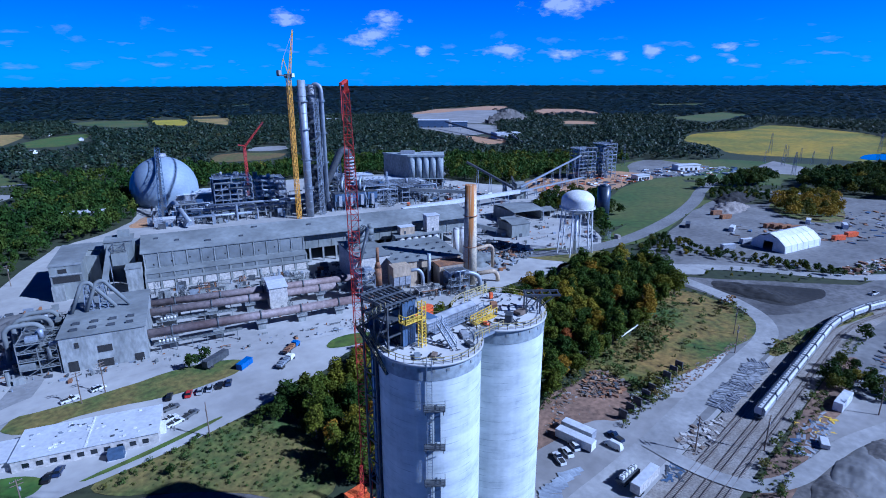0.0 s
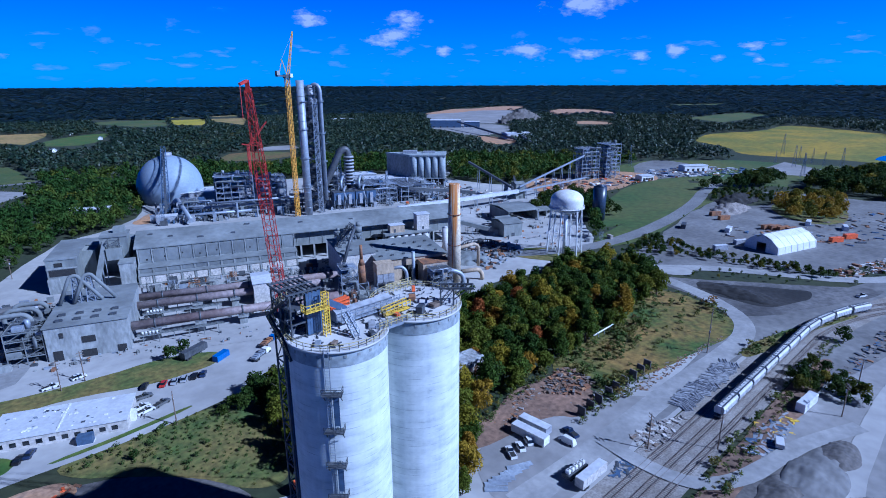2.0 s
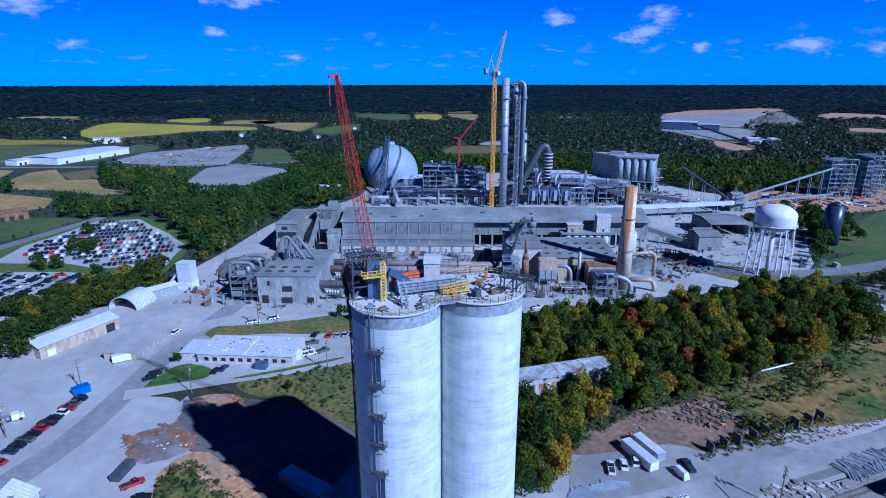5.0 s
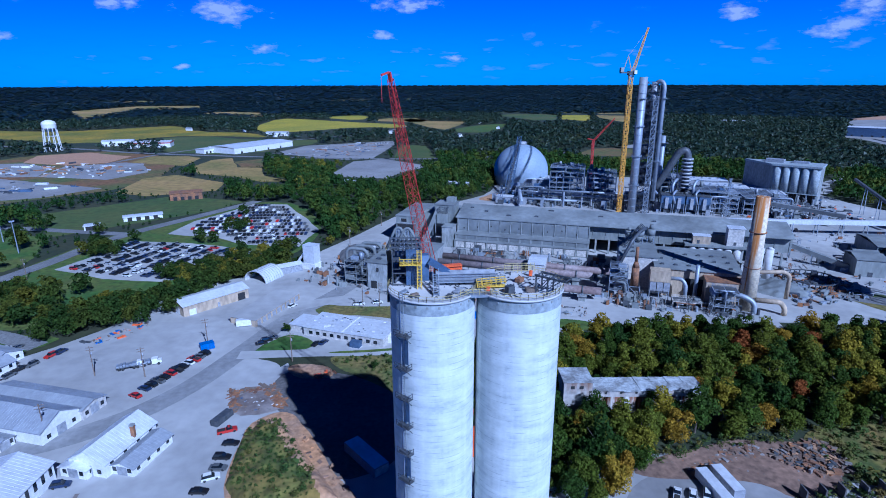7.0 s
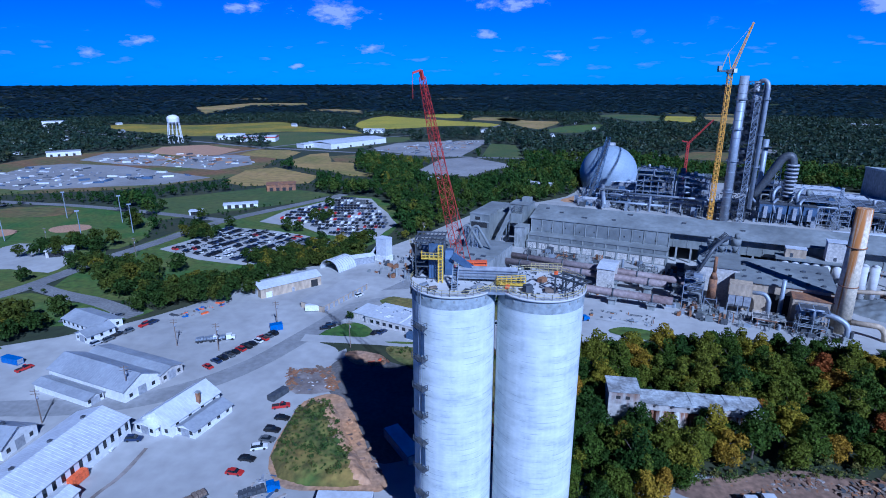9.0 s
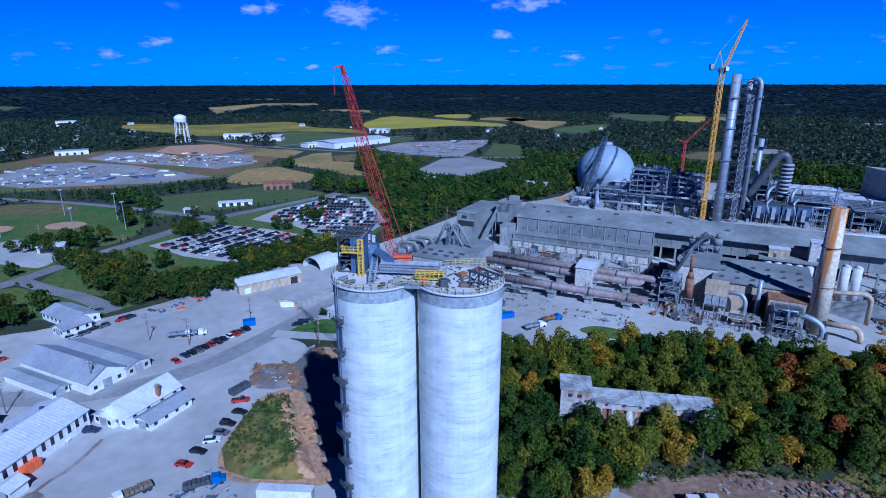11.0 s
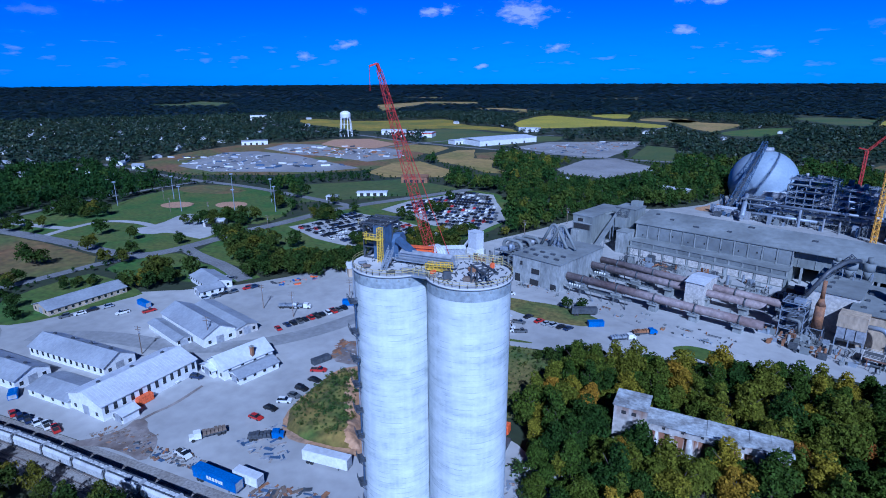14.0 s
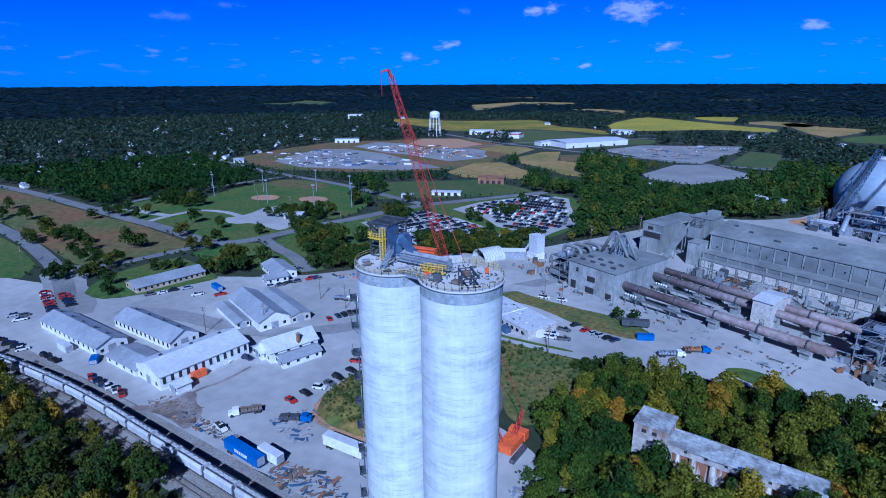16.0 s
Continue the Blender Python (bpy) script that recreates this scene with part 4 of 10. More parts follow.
for cx, cy in ((-278, 284), (-237, 302)):
    patch("ground_infield", [(cx + 15 * math.cos(a * 0.7854), cy + 12 * math.sin(a * 0.7854)) for a in range(8)], 0.14, M["sand"], 2, 0.5, False, label="round reddish clay infield", category="infield")
patch("ground_brown_field", [(-640, 160), (-530, 172), (-468, 174), (-340, 170), (-265, 169), (-205, 163), (-190, 150), (-198, 118), (-207, 104), (-219, 102), (-301, 112), (-361, 117), (-500, 120), (-640, 126)], 0.09, M["brown_field"], 0, 2.0, label="brown ploughed field with green edges", category="field")
patch("ground_lane_lawn", [(-520, 112), (-366, 106), (-290, 99), (-232, 89), (-214, 76), (-250, 50), (-420, 54)], 0.08, M["lawn"], 0, 2.0, label="striped mown lawn beside the lane", category="lawn")
patch("ground_office_two_lawn", [(-146, 150), (-128, 150), (-96, 162), (-90, 176), (-126, 178), (-146, 176)], 0.1, M["lawn"], 1, 0.6, label="lawn round the low clinic", category="lawn")
patch("ground_house_lawn", [(-190, 330), (-110, 402), (-90, 440), (-160, 470), (-240, 400)], 0.08, M["green_field"], 0, 2.0, label="green meadow by the road", category="grass")
patch("ground_gravel_lot", [(-460, 444), (-481, 487), (-506, 568), (-476, 596), (-391, 582), (-247, 514), (-277, 470), (-389, 427)], 0.12, M["lot"], 0, 2.0, label="pale bare lot cleared for building", category="lot")
patch("ground_second_lot", [(-486, 625), (-501, 694), (-438, 701), (-378, 660), (-354, 590), (-389, 589)], 0.12, M["lot"], 0, 2.0, label="pale bare lot with machines and trailers", category="lot")
patch("ground_east_lot", [(-354, 590), (-369, 667), (-311, 700), (-282, 686), (-246, 614), (-267, 564)], 0.12, M["lot"], 0, 2.0, label="pale bare lot beside the sand lot", category="lot")
patch("ground_lot_earth", [(-530, 430), (-560, 560), (-560, 680), (-500, 720), (-470, 790), (-400, 826), (-300, 770), (-240, 690), (-215, 560), (-235, 500), (-300, 440), (-400, 400)], 0.06, M["brown_field"], 0, 2.0, label="bare brown earth round the cleared lots", category="earth")
patch("ground_third_lot", [(-442, 706), (-468, 779), (-416, 814), (-331, 759), (-333, 696), (-376, 679)], 0.1, M["sand"], 0, 2.0, label="orange earth lot", category="lot")
patch("ground_laydown", [(-144, 777), (-112, 876), (26, 940), (32, 881), (3, 706), (-35, 703), (-100, 750)], 0.1, M["lot"], 0, 2.0, label="pale laydown yard", category="lot")
patch("ground_laydown_near", [(-34, 591), (-20, 684), (20, 707), (77, 636), (44, 591), (27, 548), (-18, 562)], 0.1, M["lot"], 0, 2.0, label="pale laydown yard beside the wood", category="lot")
patch("ground_laydown_grass", [(32, 720), (40, 880), (80, 860), (90, 690)], 0.08, M["green_field"], 0, 2.0, label="green strip beside the laydown yard", category="grass")
patch("ground_stubble", [(-212, 649), (-207, 715), (-187, 732), (-155, 644), (-125, 640), (-108, 578), (-68, 539), (-103, 539), (-135, 572), (-184, 597)], 0.1, M["tan_field"], 0, 2.0, label="tan stubble field", category="field")
patch("ground_near_stubble", [(-223, 490), (-233, 568), (-208, 592), (-172, 564), (-137, 535), (-132, 493), (-187, 470)], 0.1, M["tan_field"], 0, 2.0, label="tan stubble field beside the brick store", category="field")
patch("ground_lot_stubble", [(-306, 700), (-303, 759), (-256, 759), (-229, 737), (-224, 662)], 0.11, M["tan_field"], 0, 2.0, label="tan stubble strip beside the lots", category="field")
patch("ground_tan_patch", [(-174, 696), (-144, 720), (-124, 646), (-148, 641)], 0.14, M["brown_field"], 0, 2.0, label="brown bare patch in the stubble", category="field")
patch("ground_trading_estate", [(-398, 1033), (-328, 1062), (-252, 1000), (-155, 976), (-100, 966), (-106, 898), (-150, 860), (-161, 800), (-229, 780), (-309, 811)], 0.08, M["green_field"], 0, 2.0, label="green plots round the warehouses", category="grass")
strip("road_highway", [(-1000, 1090), (-912, 1072), (-792, 1013), (-692, 956), (-607, 909), (-507, 885), (-422, 846), (-352, 803), (-262, 773), (-194, 752), (-100, 728), (100, 690), (300, 760)], 10, 0.18, M["asphalt"], label="grey highway across the fields")
strip("road_estate", [(-330, 676), (-319, 732), (-296, 798), (-248, 880), (-120, 1000), (0, 1100), (60, 1300)], 8, 0.17, M["asphalt"], label="grey road between fields")
patch("ground_yellow_crop", [(-845, 1153), (-839, 1230), (-791, 1215), (-664, 1190), (-557, 1280), (-491, 1349), (-394, 1167), (-260, 1131), (-198, 1012), (-306, 1066), (-411, 1063), (-449, 963), (-536, 946), (-644, 1018), (-717, 1045)], 0.1, M["olive_field"], 1, 4.0, label="yellow ripening crop field", category="field")
patch("ground_crop_two", [(-302, 1272), (-307, 1601), (-217, 1542), (-111, 1440), (58, 1316), (52, 1218), (-61, 1260), (-144, 1170), (-228, 1120)], 0.12, M["yellow_field"], 1, 5.0, label="yellow ripening crop field", category="field")
patch("ground_crop_three", [(-187, 1620), (-140, 1720), (-55, 1697), (-69, 1473)], 0.12, M["yellow_field"], 1, 5.0, label="yellow crop field", category="field")
patch("ground_crop_four", [(-52, 1476), (20, 1601), (114, 1478), (82, 1392)], 0.12, M["tan_field"], 1, 5.0, label="pale ripe crop field", category="field")
patch("ground_crop_five", [(37, 1500), (78, 1562), (116, 1437), (190, 1411), (207, 1431), (181, 1304), (134, 1166), (100, 1240)], 0.12, M["tan_field"], 0, 2.0, label="tan stubble field beside a lane", category="field")
patch("ground_lane_pasture", [(146, 1154), (179, 1230), (252, 1315), (299, 1321), (268, 1222), (216, 1091), (158, 1098)], 0.12, M["lawn"], 1, 3.0, label="bright green pasture by the lane", category="field")
patch("ground_far_stubble", [(573, 1808), (642, 1734), (553, 1479), (518, 1411), (468, 1484)], 0.12, M["yellow_field"], 0, 2.0, label="yellow field among the woods", category="field")
patch("ground_wood_stubble", [(653, 1754), (754, 1775), (711, 1587), (597, 1348), (598, 1549)], 0.12, M["tan_field"], 0, 2.0, label="tan field among the woods", category="field")
patch("ground_wood_meadow", [(362, 1851), (516, 1686), (452, 1451), (391, 1449), (334, 1646)], 0.12, M["green_field"], 0, 2.0, label="dark green meadow among the woods", category="field")
patch("ground_brown_site", [(292, 742), (350, 815), (420, 751), (375, 696), (297, 716)], 0.12, M["brown_field"], 1, 3.0, label="brown stripped earth behind the works", category="earth")
patch("ground_site_rim", [(393, 830), (423, 852), (468, 838), (436, 780), (384, 800)], 0.12, M["lot"], 1, 2.0, label="pale spoil along the stripped earth", category="earth")
patch("ground_hill_stubble", [(-1137, 2074), (-1093, 2477), (-841, 2504), (-740, 2228), (-945, 2160), (-838, 1610), (-915, 1690)], 0.3, M["tan_field"], 0, 2.0, label="tan stubble field on a rise", category="field")
patch("ground_village_stubble", [(-663, 1904), (-544, 1970), (-432, 1906), (-369, 1671), (-514, 1777)], 0.3, M["tan_field"], 0, 2.0, label="tan stubble field by the village", category="field")
patch("ground_west_pasture", [(-2153, 1748), (-2046, 1856), (-2259, 2163), (-1812, 1988), (-1713, 1723), (-1855, 1623)], 0.3, M["green_field"], 0, 2.0, label="green pasture on a rise", category="field")
patch("ground_east_crop", [(1000, 416), (1090, 436), (1177, 445), (1291, 395), (1500, 420), (1482, 338), (1357, 168), (1120, 130), (888, 104), (884, 182), (862, 250), (867, 292), (930, 320)], 0.1, M["olive_field"], 1, 5.0, label="wide yellow-green crop field", category="field")
patch("ground_pylon_meadow", [(590, 345), (700, 340), (790, 260), (840, 90), (700, 60), (640, 120), (600, 200), (590, 260)], 0.04, M["green_field"], 0, 2.0, label="green meadow round the switchyard", category="grass")
patch("ground_switchyard", [(745, 210), (815, 212), (771, 156), (712, 150), (704, 178)], 0.16, M["lot"], 0, 1, label="pale fenced switchyard", category="yard")
patch("ground_northeast_crop", [(1500, 560), (1900, 560), (2000, 700), (1600, 700)], 0.3, M["green_field"], 0, 2.0, label="green field beyond the wood", category="field")
patch("pond", [(905, 140), (930, 100), (1010, 90), (1000, 140)], 0.2, M["water"], 2, 2, label="small blue farm pond", category="pond")
patch("ground_quarry", [(1202, 1382), (1002, 1084), (1020, 985), (1091, 910), (1692, 1392), (1612, 1616)], 0.3, M["lot"], 1, 8, label="pale stone floor of a quarry", category="quarry")
patch("ground_quarry_rim", [(1202, 1382), (1379, 1492), (1612, 1616), (1923, 1583), (1794, 1416), (1627, 1338), (1500, 1430), (1385, 1378), (1260, 1330)], 0.4, M["sand"], 1, 6, label="pale orange upper bench of the quarry", category="quarry")
patch("ground_quarry_bench", [(1775, 1301), (1870, 1200), (1734, 1000), (1597, 921), (1640, 1050), (1433, 1046)], 0.4, M["sand"], 1, 6, label="tan bench of the quarry", category="quarry")
patch("ground_quarry_plant", [(842, 948), (957, 1020), (1074, 896), (911, 754), (842, 740), (785, 746), (848, 883)], 0.14, M["lot"], 1, 3, label="pale gravel round the quarry plant", category="yard")
patch("ground_red_cut", [(1240, 832), (1316, 835), (1312, 755), (1245, 715), (1187, 777)], 0.14, M["clay"], 1, 3, label="orange cut in the wood", category="earth")
patch("ground_quarry_road", [(788, 743), (810, 707), (797, 644), (740, 597), (699, 615)], 0.15, M["clay"], 1, 4, label="orange haul track by the quarry plant", category="earth")
for pts, key in (([(2449, 1173), (2739, 1039), (2484, 959), (2310, 1087)], "green_field"), ([(-1500, 3050), (-1300, 3200), (-1250, 2950), (-1420, 2880)], "tan_field"), ([(-350, 3300), (-120, 3250), (-160, 3000), (-380, 3050)], "tan_field"), ([(900, 2500), (1150, 2350), (1250, 2550)], "green_field")):
    patch("ground_far_field", pts, 0.3, M[key], 0, 6, label="far field among the woods", category="field")

# ---- twin silos ----
SZ, SR = 62.2, 7.9


def silo(x, y, top):
    s = thing("concrete_silo", x, y, 0, 0, "tall pale slipformed concrete cement silo with streaked sides", "silo", "twin silos")
    bm = bmesh.new()
    tube(bm, (0, 0, 0), (0, 0, SZ - 2.6), SR, SR, 72, False)
    part("wall", bm, M["slipform"], s)
    bm = bmesh.new()
    tube(bm, (0, 0, SZ - 2.6), (0, 0, SZ), SR + 0.06, SR + 0.06, 72, False)
    part("ring_beam", bm, M["ring"], s, "greyer ring of fresh concrete under the roof")
    bm = bmesh.new()
    tube(bm, (0, 0, SZ - 0.35), (0, 0, SZ + 0.02), SR + 0.35, SR + 0.35, 72)
    part("roof_slab", bm, M["concrete"], s)
    bm = bmesh.new()
    pts = [((SR + 0.2) * math.cos(k * math.pi / 18), (SR + 0.2) * math.sin(k * math.pi / 18), SZ) for k in range(36)]
    railing(bm, pts, 1.1, 1.5, 0.07, True)
    part("guard_rail", bm, M["cream"], s, "dull yellow guard rail")
    for k in range(24):
        a = k * math.pi / 12 + 0.1
        bm = boxes((-0.2, 0.2, -0.06, 0.05, -0.22, 0.22))
        bmesh.ops.transform(bm, matrix=Matrix.Translation(((SR + 0.08) * math.cos(a), (SR + 0.08) * math.sin(a), SZ - 1.0)) @ Matrix.Rotation(a + math.pi / 2, 4, "Z"), verts=bm.verts)
        part("slot", bm, M["concrete_dark"], s)
    for z, key in ((8.0, "concrete_dark"), (5.2, "ring")):
        bm = bmesh.new()
        tube(bm, (0, 0, z), (0, 0, z + 0.22), SR + 0.03, SR + 0.03, 72, False)
        part("lift_joint", bm, M[key], s)
    return s


silo_west = silo(52.9, 56.4, SZ)
silo_east = silo(69.1, 56.3, SZ)

# ---- works: long hall ----
def place(name, u, v, label, category, group="", turn=0.0, z=0.0):
    x, y = uv(u, v)
    return thing(name, x, y, z, TURNED + turn, label, category, group)


hall = place("storage_hall", 0, 0, "long dusty grey sheet-clad clinker hall with stepped side walls", "hall")
bm = bmesh.new()
prism(bm, [(306, 0), (306, 17), (326, 21.5), (344, 17), (344, 0)], -26, 54)
part("wall", bm, M["dusty"], hall)
bm = bmesh.new()
prism(bm, [(305.5, 17.0), (326, 21.7), (344.5, 17.0), (344.5, 17.4), (326, 22.1), (305.5, 17.4)], -27.5, 161)
part("roof", bm, M["dusty_roof"], hall)
bm = bmesh.new()
prism(bm, [(309, 8.5), (309, 17), (326, 21.5), (344, 17), (344, 0), (340, 0), (340, 8.5)], 54, 160.5)
part("east_wall", bm, M["dusty"], hall)
bm = bmesh.new()
prism(bm, [(306, 8.6), (300, 7.8), (300, 0), (306, 0)], -26, 54.3)
part("side_aisle", bm, M["dusty"], hall)
bm = bmesh.new()
prism(bm, [(300.2, 5.0), (297.6, 4.6), (297.6, 0), (300.2, 0)], -26, 54.3)
part("lower_aisle", bm, M["dusty"], hall)
bm = bmesh.new()
prism(bm, [(306.2, 8.75), (299.6, 7.9), (299.6, 8.05), (306.2, 8.95)], -26.3, 54.6)
part("side_roof", bm, M["dusty_roof"], hall)
bm = bmesh.new()
prism(bm, [(300.2, 5.05), (297.2, 4.6), (297.2, 4.8), (300.2, 5.3)], -26.3, 54.6)
part("lower_roof", bm, M["dusty_roof"], hall)
for k in range(13):
    u = -26 + k * 6.66
    for v, z0, z1 in ((306, 8.7, 17), (300, 5, 7.8), (297.6, 0, 4.6)):
        part("pilaster", boxes((u - 0.25, u + 0.25, v - 0.35, v + 0.02, z0, z1)), M["concrete_dark"], hall)
for k in range(12):
    u = -26 + k * 6.66
    part("wall_panel", boxes((u + 0.6, u + 6.0, 305.86, 306.02, 9.6, 16.0)), M["dusty_roof"], hall)
for k in range(14):
    u = 58 + k * 7.6
    part("column", boxes((u - 0.5, u + 0.5, 309, 310, 0, 8.6)), M["concrete_dark"], hall)
part("clerestory", boxes((98, 160, 308.8, 309.05, 16.0, 16.7)), M["dark"], hall)
for k in range(15):
    u = 56 + k * 7.4
    part("wall_rib", boxes((u - 0.12, u + 0.12, 308.75, 309.02, 8.6, 15.9)), M["concrete_dark"], hall)
for k in range(9):
    u = -22 + k * 8.6
    part("smoke_hole", boxes((u - 0.35, u + 0.35, 305.8, 305.86, 10.4 + (k * 7 % 5) * 0.5, 11.3 + (k * 7 % 5) * 0.5)), M["dark"], hall)
for k in range(12):
    u = -22.6 + k * 6.66
    part("aisle_panel", boxes((u - 2.6, u + 2.6, 299.9, 300.02, 5.6, 7.4)), M["dusty_roof"], hall)
    part("base_panel", boxes((u - 2.6, u + 2.6, 297.5, 297.62, 0.6, 4.2)), M["pale_wall"], hall)
for u, v, w in ((-10, 316, 2), (5, 312, 3), (22, 313, 2), (30, 322, 3), (60, 318, 2.4), (-20, 320, 2), (90, 316, 2)):
    z = 17.4 + (v - 305.5) * 0.229
    part("roof_vent", boxes((u - w / 2, u + w / 2, v - 0.5, v + 0.5, z - 0.2, z + 0.7)), M["dark_steel"], hall)

block = place("hall_west_block", 0, 0, "grey sheet-clad end block of the hall with dark bays", "building")
part("wall", boxes((-65.5, -52.5, 301, 340, 0, 16.9)), M["dusty"], block)
part("rear_wall", boxes((-52.5, -26.5, 326, 340, 0, 16.9)), M["dusty"], block)
part("rear_roof", boxes((-52.4, -26.2, 325.6, 340.3, 16.9, 17.3)), M["dusty_roof"], block)
part("parapet", boxes((-65.8, -52.2, 300.7, 340.3, 16.9, 17.5)), M["dusty_roof"], block)
part("wall_band", boxes((-65.7, -52.4, 300.7, 301.0, 12.2, 12.8)), M["concrete_dark"], block)
part("opening", boxes((-62, -58.5, 300.85, 301.1, 13.4, 15.4)), M["dark"], block)
part("lower_opening", boxes((-64.6, -53.6, 300.85, 301.1, 8.6, 11.8)), M["dark"], block)
part("plinth_bay", boxes((-65.6, -60.5, 299.4, 301.0, 0, 7.6)), M["concrete_dark"], block)
part("side_block", boxes((-52.5, -46.5, 316, 326, 0, 16.4)), M["dusty"], block)
part("tower_bay", boxes((-34, -27.2, 297, 306, 0, 12.6)), M["concrete_dark"], block)
part("tower_cap", boxes((-34.3, -27, 296.7, 306.2, 12.6, 13)), M["dusty_roof"], block)
part("head_house", boxes((-43, -30.5, 312, 325.5, 9, 23.2)), M["dusty"], block)
part("head_roof", boxes((-43.4, -30.1, 311.6, 325.9, 23.2, 23.6)), M["dusty_roof"], block)
part("penthouse", boxes((-37.5, -32, 320, 325, 23.6, 26.4)), M["dusty"], block)
part("hopper_bay", boxes((-40, -33, 306, 312, 12.5, 18.5)), M["dusty"], block)
bm = bmesh.new()
lattice(bm, (-36.5, 310.5, 12), (-36.5, 310.5, 22.5), 6, 5, 4, 0.3)
part("head_frame", bm, M["dark_steel"], block)
bm = bmesh.new()
beam(bm, (-45, 292, 0.6), (-40.5, 313, 21.5), 2.0, 2.2)
part("inclined_gallery", bm, M["dusty_roof"], block)
bm = bmesh.new()
for f in (0.35, 0.7):
    p = Vector((-45, 292, 0.6)).lerp(Vector((-40.5, 313, 21.5)), f)
    for q in (-0.9, 0.9):
        beam(bm, (p.x + q, p.y, 0), (p.x + q, p.y, p.z - 0.8), 0.35)
part("gallery_trestle", bm, M["steel"], block)

mill = place("raw_mill_building", 0, 0, "square pale dusty mill building with dark doorways", "building")
part("wall", boxes((-49.3, -22, 218.2, 259, 0, 13.4)), M["concrete_dark"], mill)
part("roof", boxes((-49.8, -21.5, 217.7, 259.5, 13.4, 13.8)), M["dusty_roof"], mill)
for u, w, z0, z1 in ((-46, 3, 0, 4), (-35.5, 4.5, 6, 8.5), (-25, 3, 0, 3), (-44, 1.2, 9, 11), (-36, 5, 0, 3)):
    part("doorway", boxes((u - w / 2, u + w / 2, 217.95, 218.3, z0, z1)), M["dark"], mill)
for k in range(8):
    u, v = -45 + (k % 4) * 6, 223 + (k // 4) * 6
    part("roof_vent", boxes((u - 1.2, u + 1.2, v - 0.6, v + 0.6, 13.7, 14.6)), M["dark_steel"], mill)

# ---- kilns ----
def kiln(v0, v1, z0, z1, u0, u1, r, name_label):
    k = place("rotary_kiln", 0, 0, name_label, "kiln", "rotary kilns")
    bm = bmesh.new()
    tube(bm, (u0, v0, z0), (u1, v1, z1), r, r, 28)
    part("shell", bm, M["kiln"], k)
    n = 5
    for i in range(n):
        f = (i + 0.5) / n
        u, v, zz = u0 + f * (u1 - u0), v0 + f * (v1 - v0), z0 + f * (z1 - z0)
        bm = bmesh.new()
        tube(bm, (u - 0.35, v, zz), (u + 0.35, v, zz), r + 0.22, r + 0.22, 28)
        part("riding_ring", bm, M["dark_steel"], k)
        part("pier", boxes((u - 1.6, u + 1.6, v - r, v + r, 0, zz - r - 0.9)), M["concrete_dark"], k)
        part("roller_base", boxes((u - 2.2, u + 2.2, v - r - 0.8, v + r + 0.8, zz - r - 0.9, zz - r - 0.25)), M["concrete_dark"], k)
        bm = bmesh.new()
        railing(bm, [(u - 2.2, v - r - 0.8, zz - r - 0.25), (u + 2.2, v - r - 0.8, zz - r - 0.25)], 1.1, 1.4, 0.09)
        part("hand_rail", bm, M["steel"], k)
    bm = bmesh.new()
    v, zz = v0 - r - 2.2, z0 - r - 1.4
    beam(bm, (u0 + 2, v, zz), (u0 + 34, v + (v1 - v0) * 0.4, zz - 0.4), 1.6, 0.3)
    railing(bm, [(u0 + 2, v - 0.8, zz), (u0 + 34, v - 0.8 + (v1 - v0) * 0.4, zz - 0.4)], 1.1, 2.2, 0.1)
    for q in range(6):
        beam(bm, (u0 + 4 + q * 5.6, v, 0), (u0 + 4 + q * 5.6, v, zz), 0.3)
    part("service_walk", bm, M["dusty_roof"], k)
    for q in range(5):
        bm = bmesh.new()
        tube(bm, (u0 + 4 + q * 1.3, v, zz + 0.2), (u0 + 4 + q * 1.3, v, zz + 1.5), 0.4, 0.4, 10)
        part("cooling_fan", bm, M["white_paint"], k)
    return k


kiln(225.5, 231.0, 6.8, 5.0, -22, 62.5, 1.8, "long rusty lilac-grey rotary kiln on concrete piers")
kiln(249, 251, 6.6, 5.4, -22, 58, 1.7, "long dusty grey rotary kiln on concrete piers")
kiln(258.5, 258.5, 7.0, 5.6, -22, 72, 1.7, "long dusty grey rotary kiln on concrete piers")
kh = place("kiln_drive_house", 0, 0, "pale sheet-clad drive house astride two kilns", "building")
part("wall", boxes((26.4, 34.4, 245.5, 261.5, 0, 10.6)), M["pale_wall"], kh)
bm = bmesh.new()
prism(bm, [(245, 10.6), (253.5, 11.6), (262, 10.6), (262, 10.9), (253.5, 12), (245, 10.9)], 26, 34.8)
part("roof", bm, M["white_roof"], kh)

# ---- dome ----
dm = thing("storage_dome", 162.8, 507, 0, 0, "large pale blue-grey dome store with a conveyor frame over it", "dome")
bm = bmesh.new()
bmesh.ops.create_uvsphere(bm, u_segments=64, v_segments=32, radius=26.9, matrix=Matrix.Translation((0, 0, 12.5)))
bmesh.ops.delete(bm, geom=[v for v in bm.verts if v.co.z < -1], context="VERTS")
for f in bm.faces:
    f.smooth = True
part("shell", bm, M["dome_shell"], dm)
bm = bmesh.new()
tube(bm, (0, 0, 38.6), (0, 0, 42.0), 5, 4.4, 20)
part("cap", bm, M["grey_sheet"], dm)
bm = bmesh.new()
lattice(bm, (-27, -72, 0), (-3, -4, 46), 6, 3.6, 20, 0.32)
part("conveyor_tower", bm, M["blue_steel"], dm, "dark blue lattice conveyor leaning over the shell")
bm = bmesh.new()
beam(bm, (-28, -74, 2), (-3, -4, 44), 1.6, 1.2)
part("conveyor_belt", bm, M["dark_steel"], dm)
bm = bmesh.new()
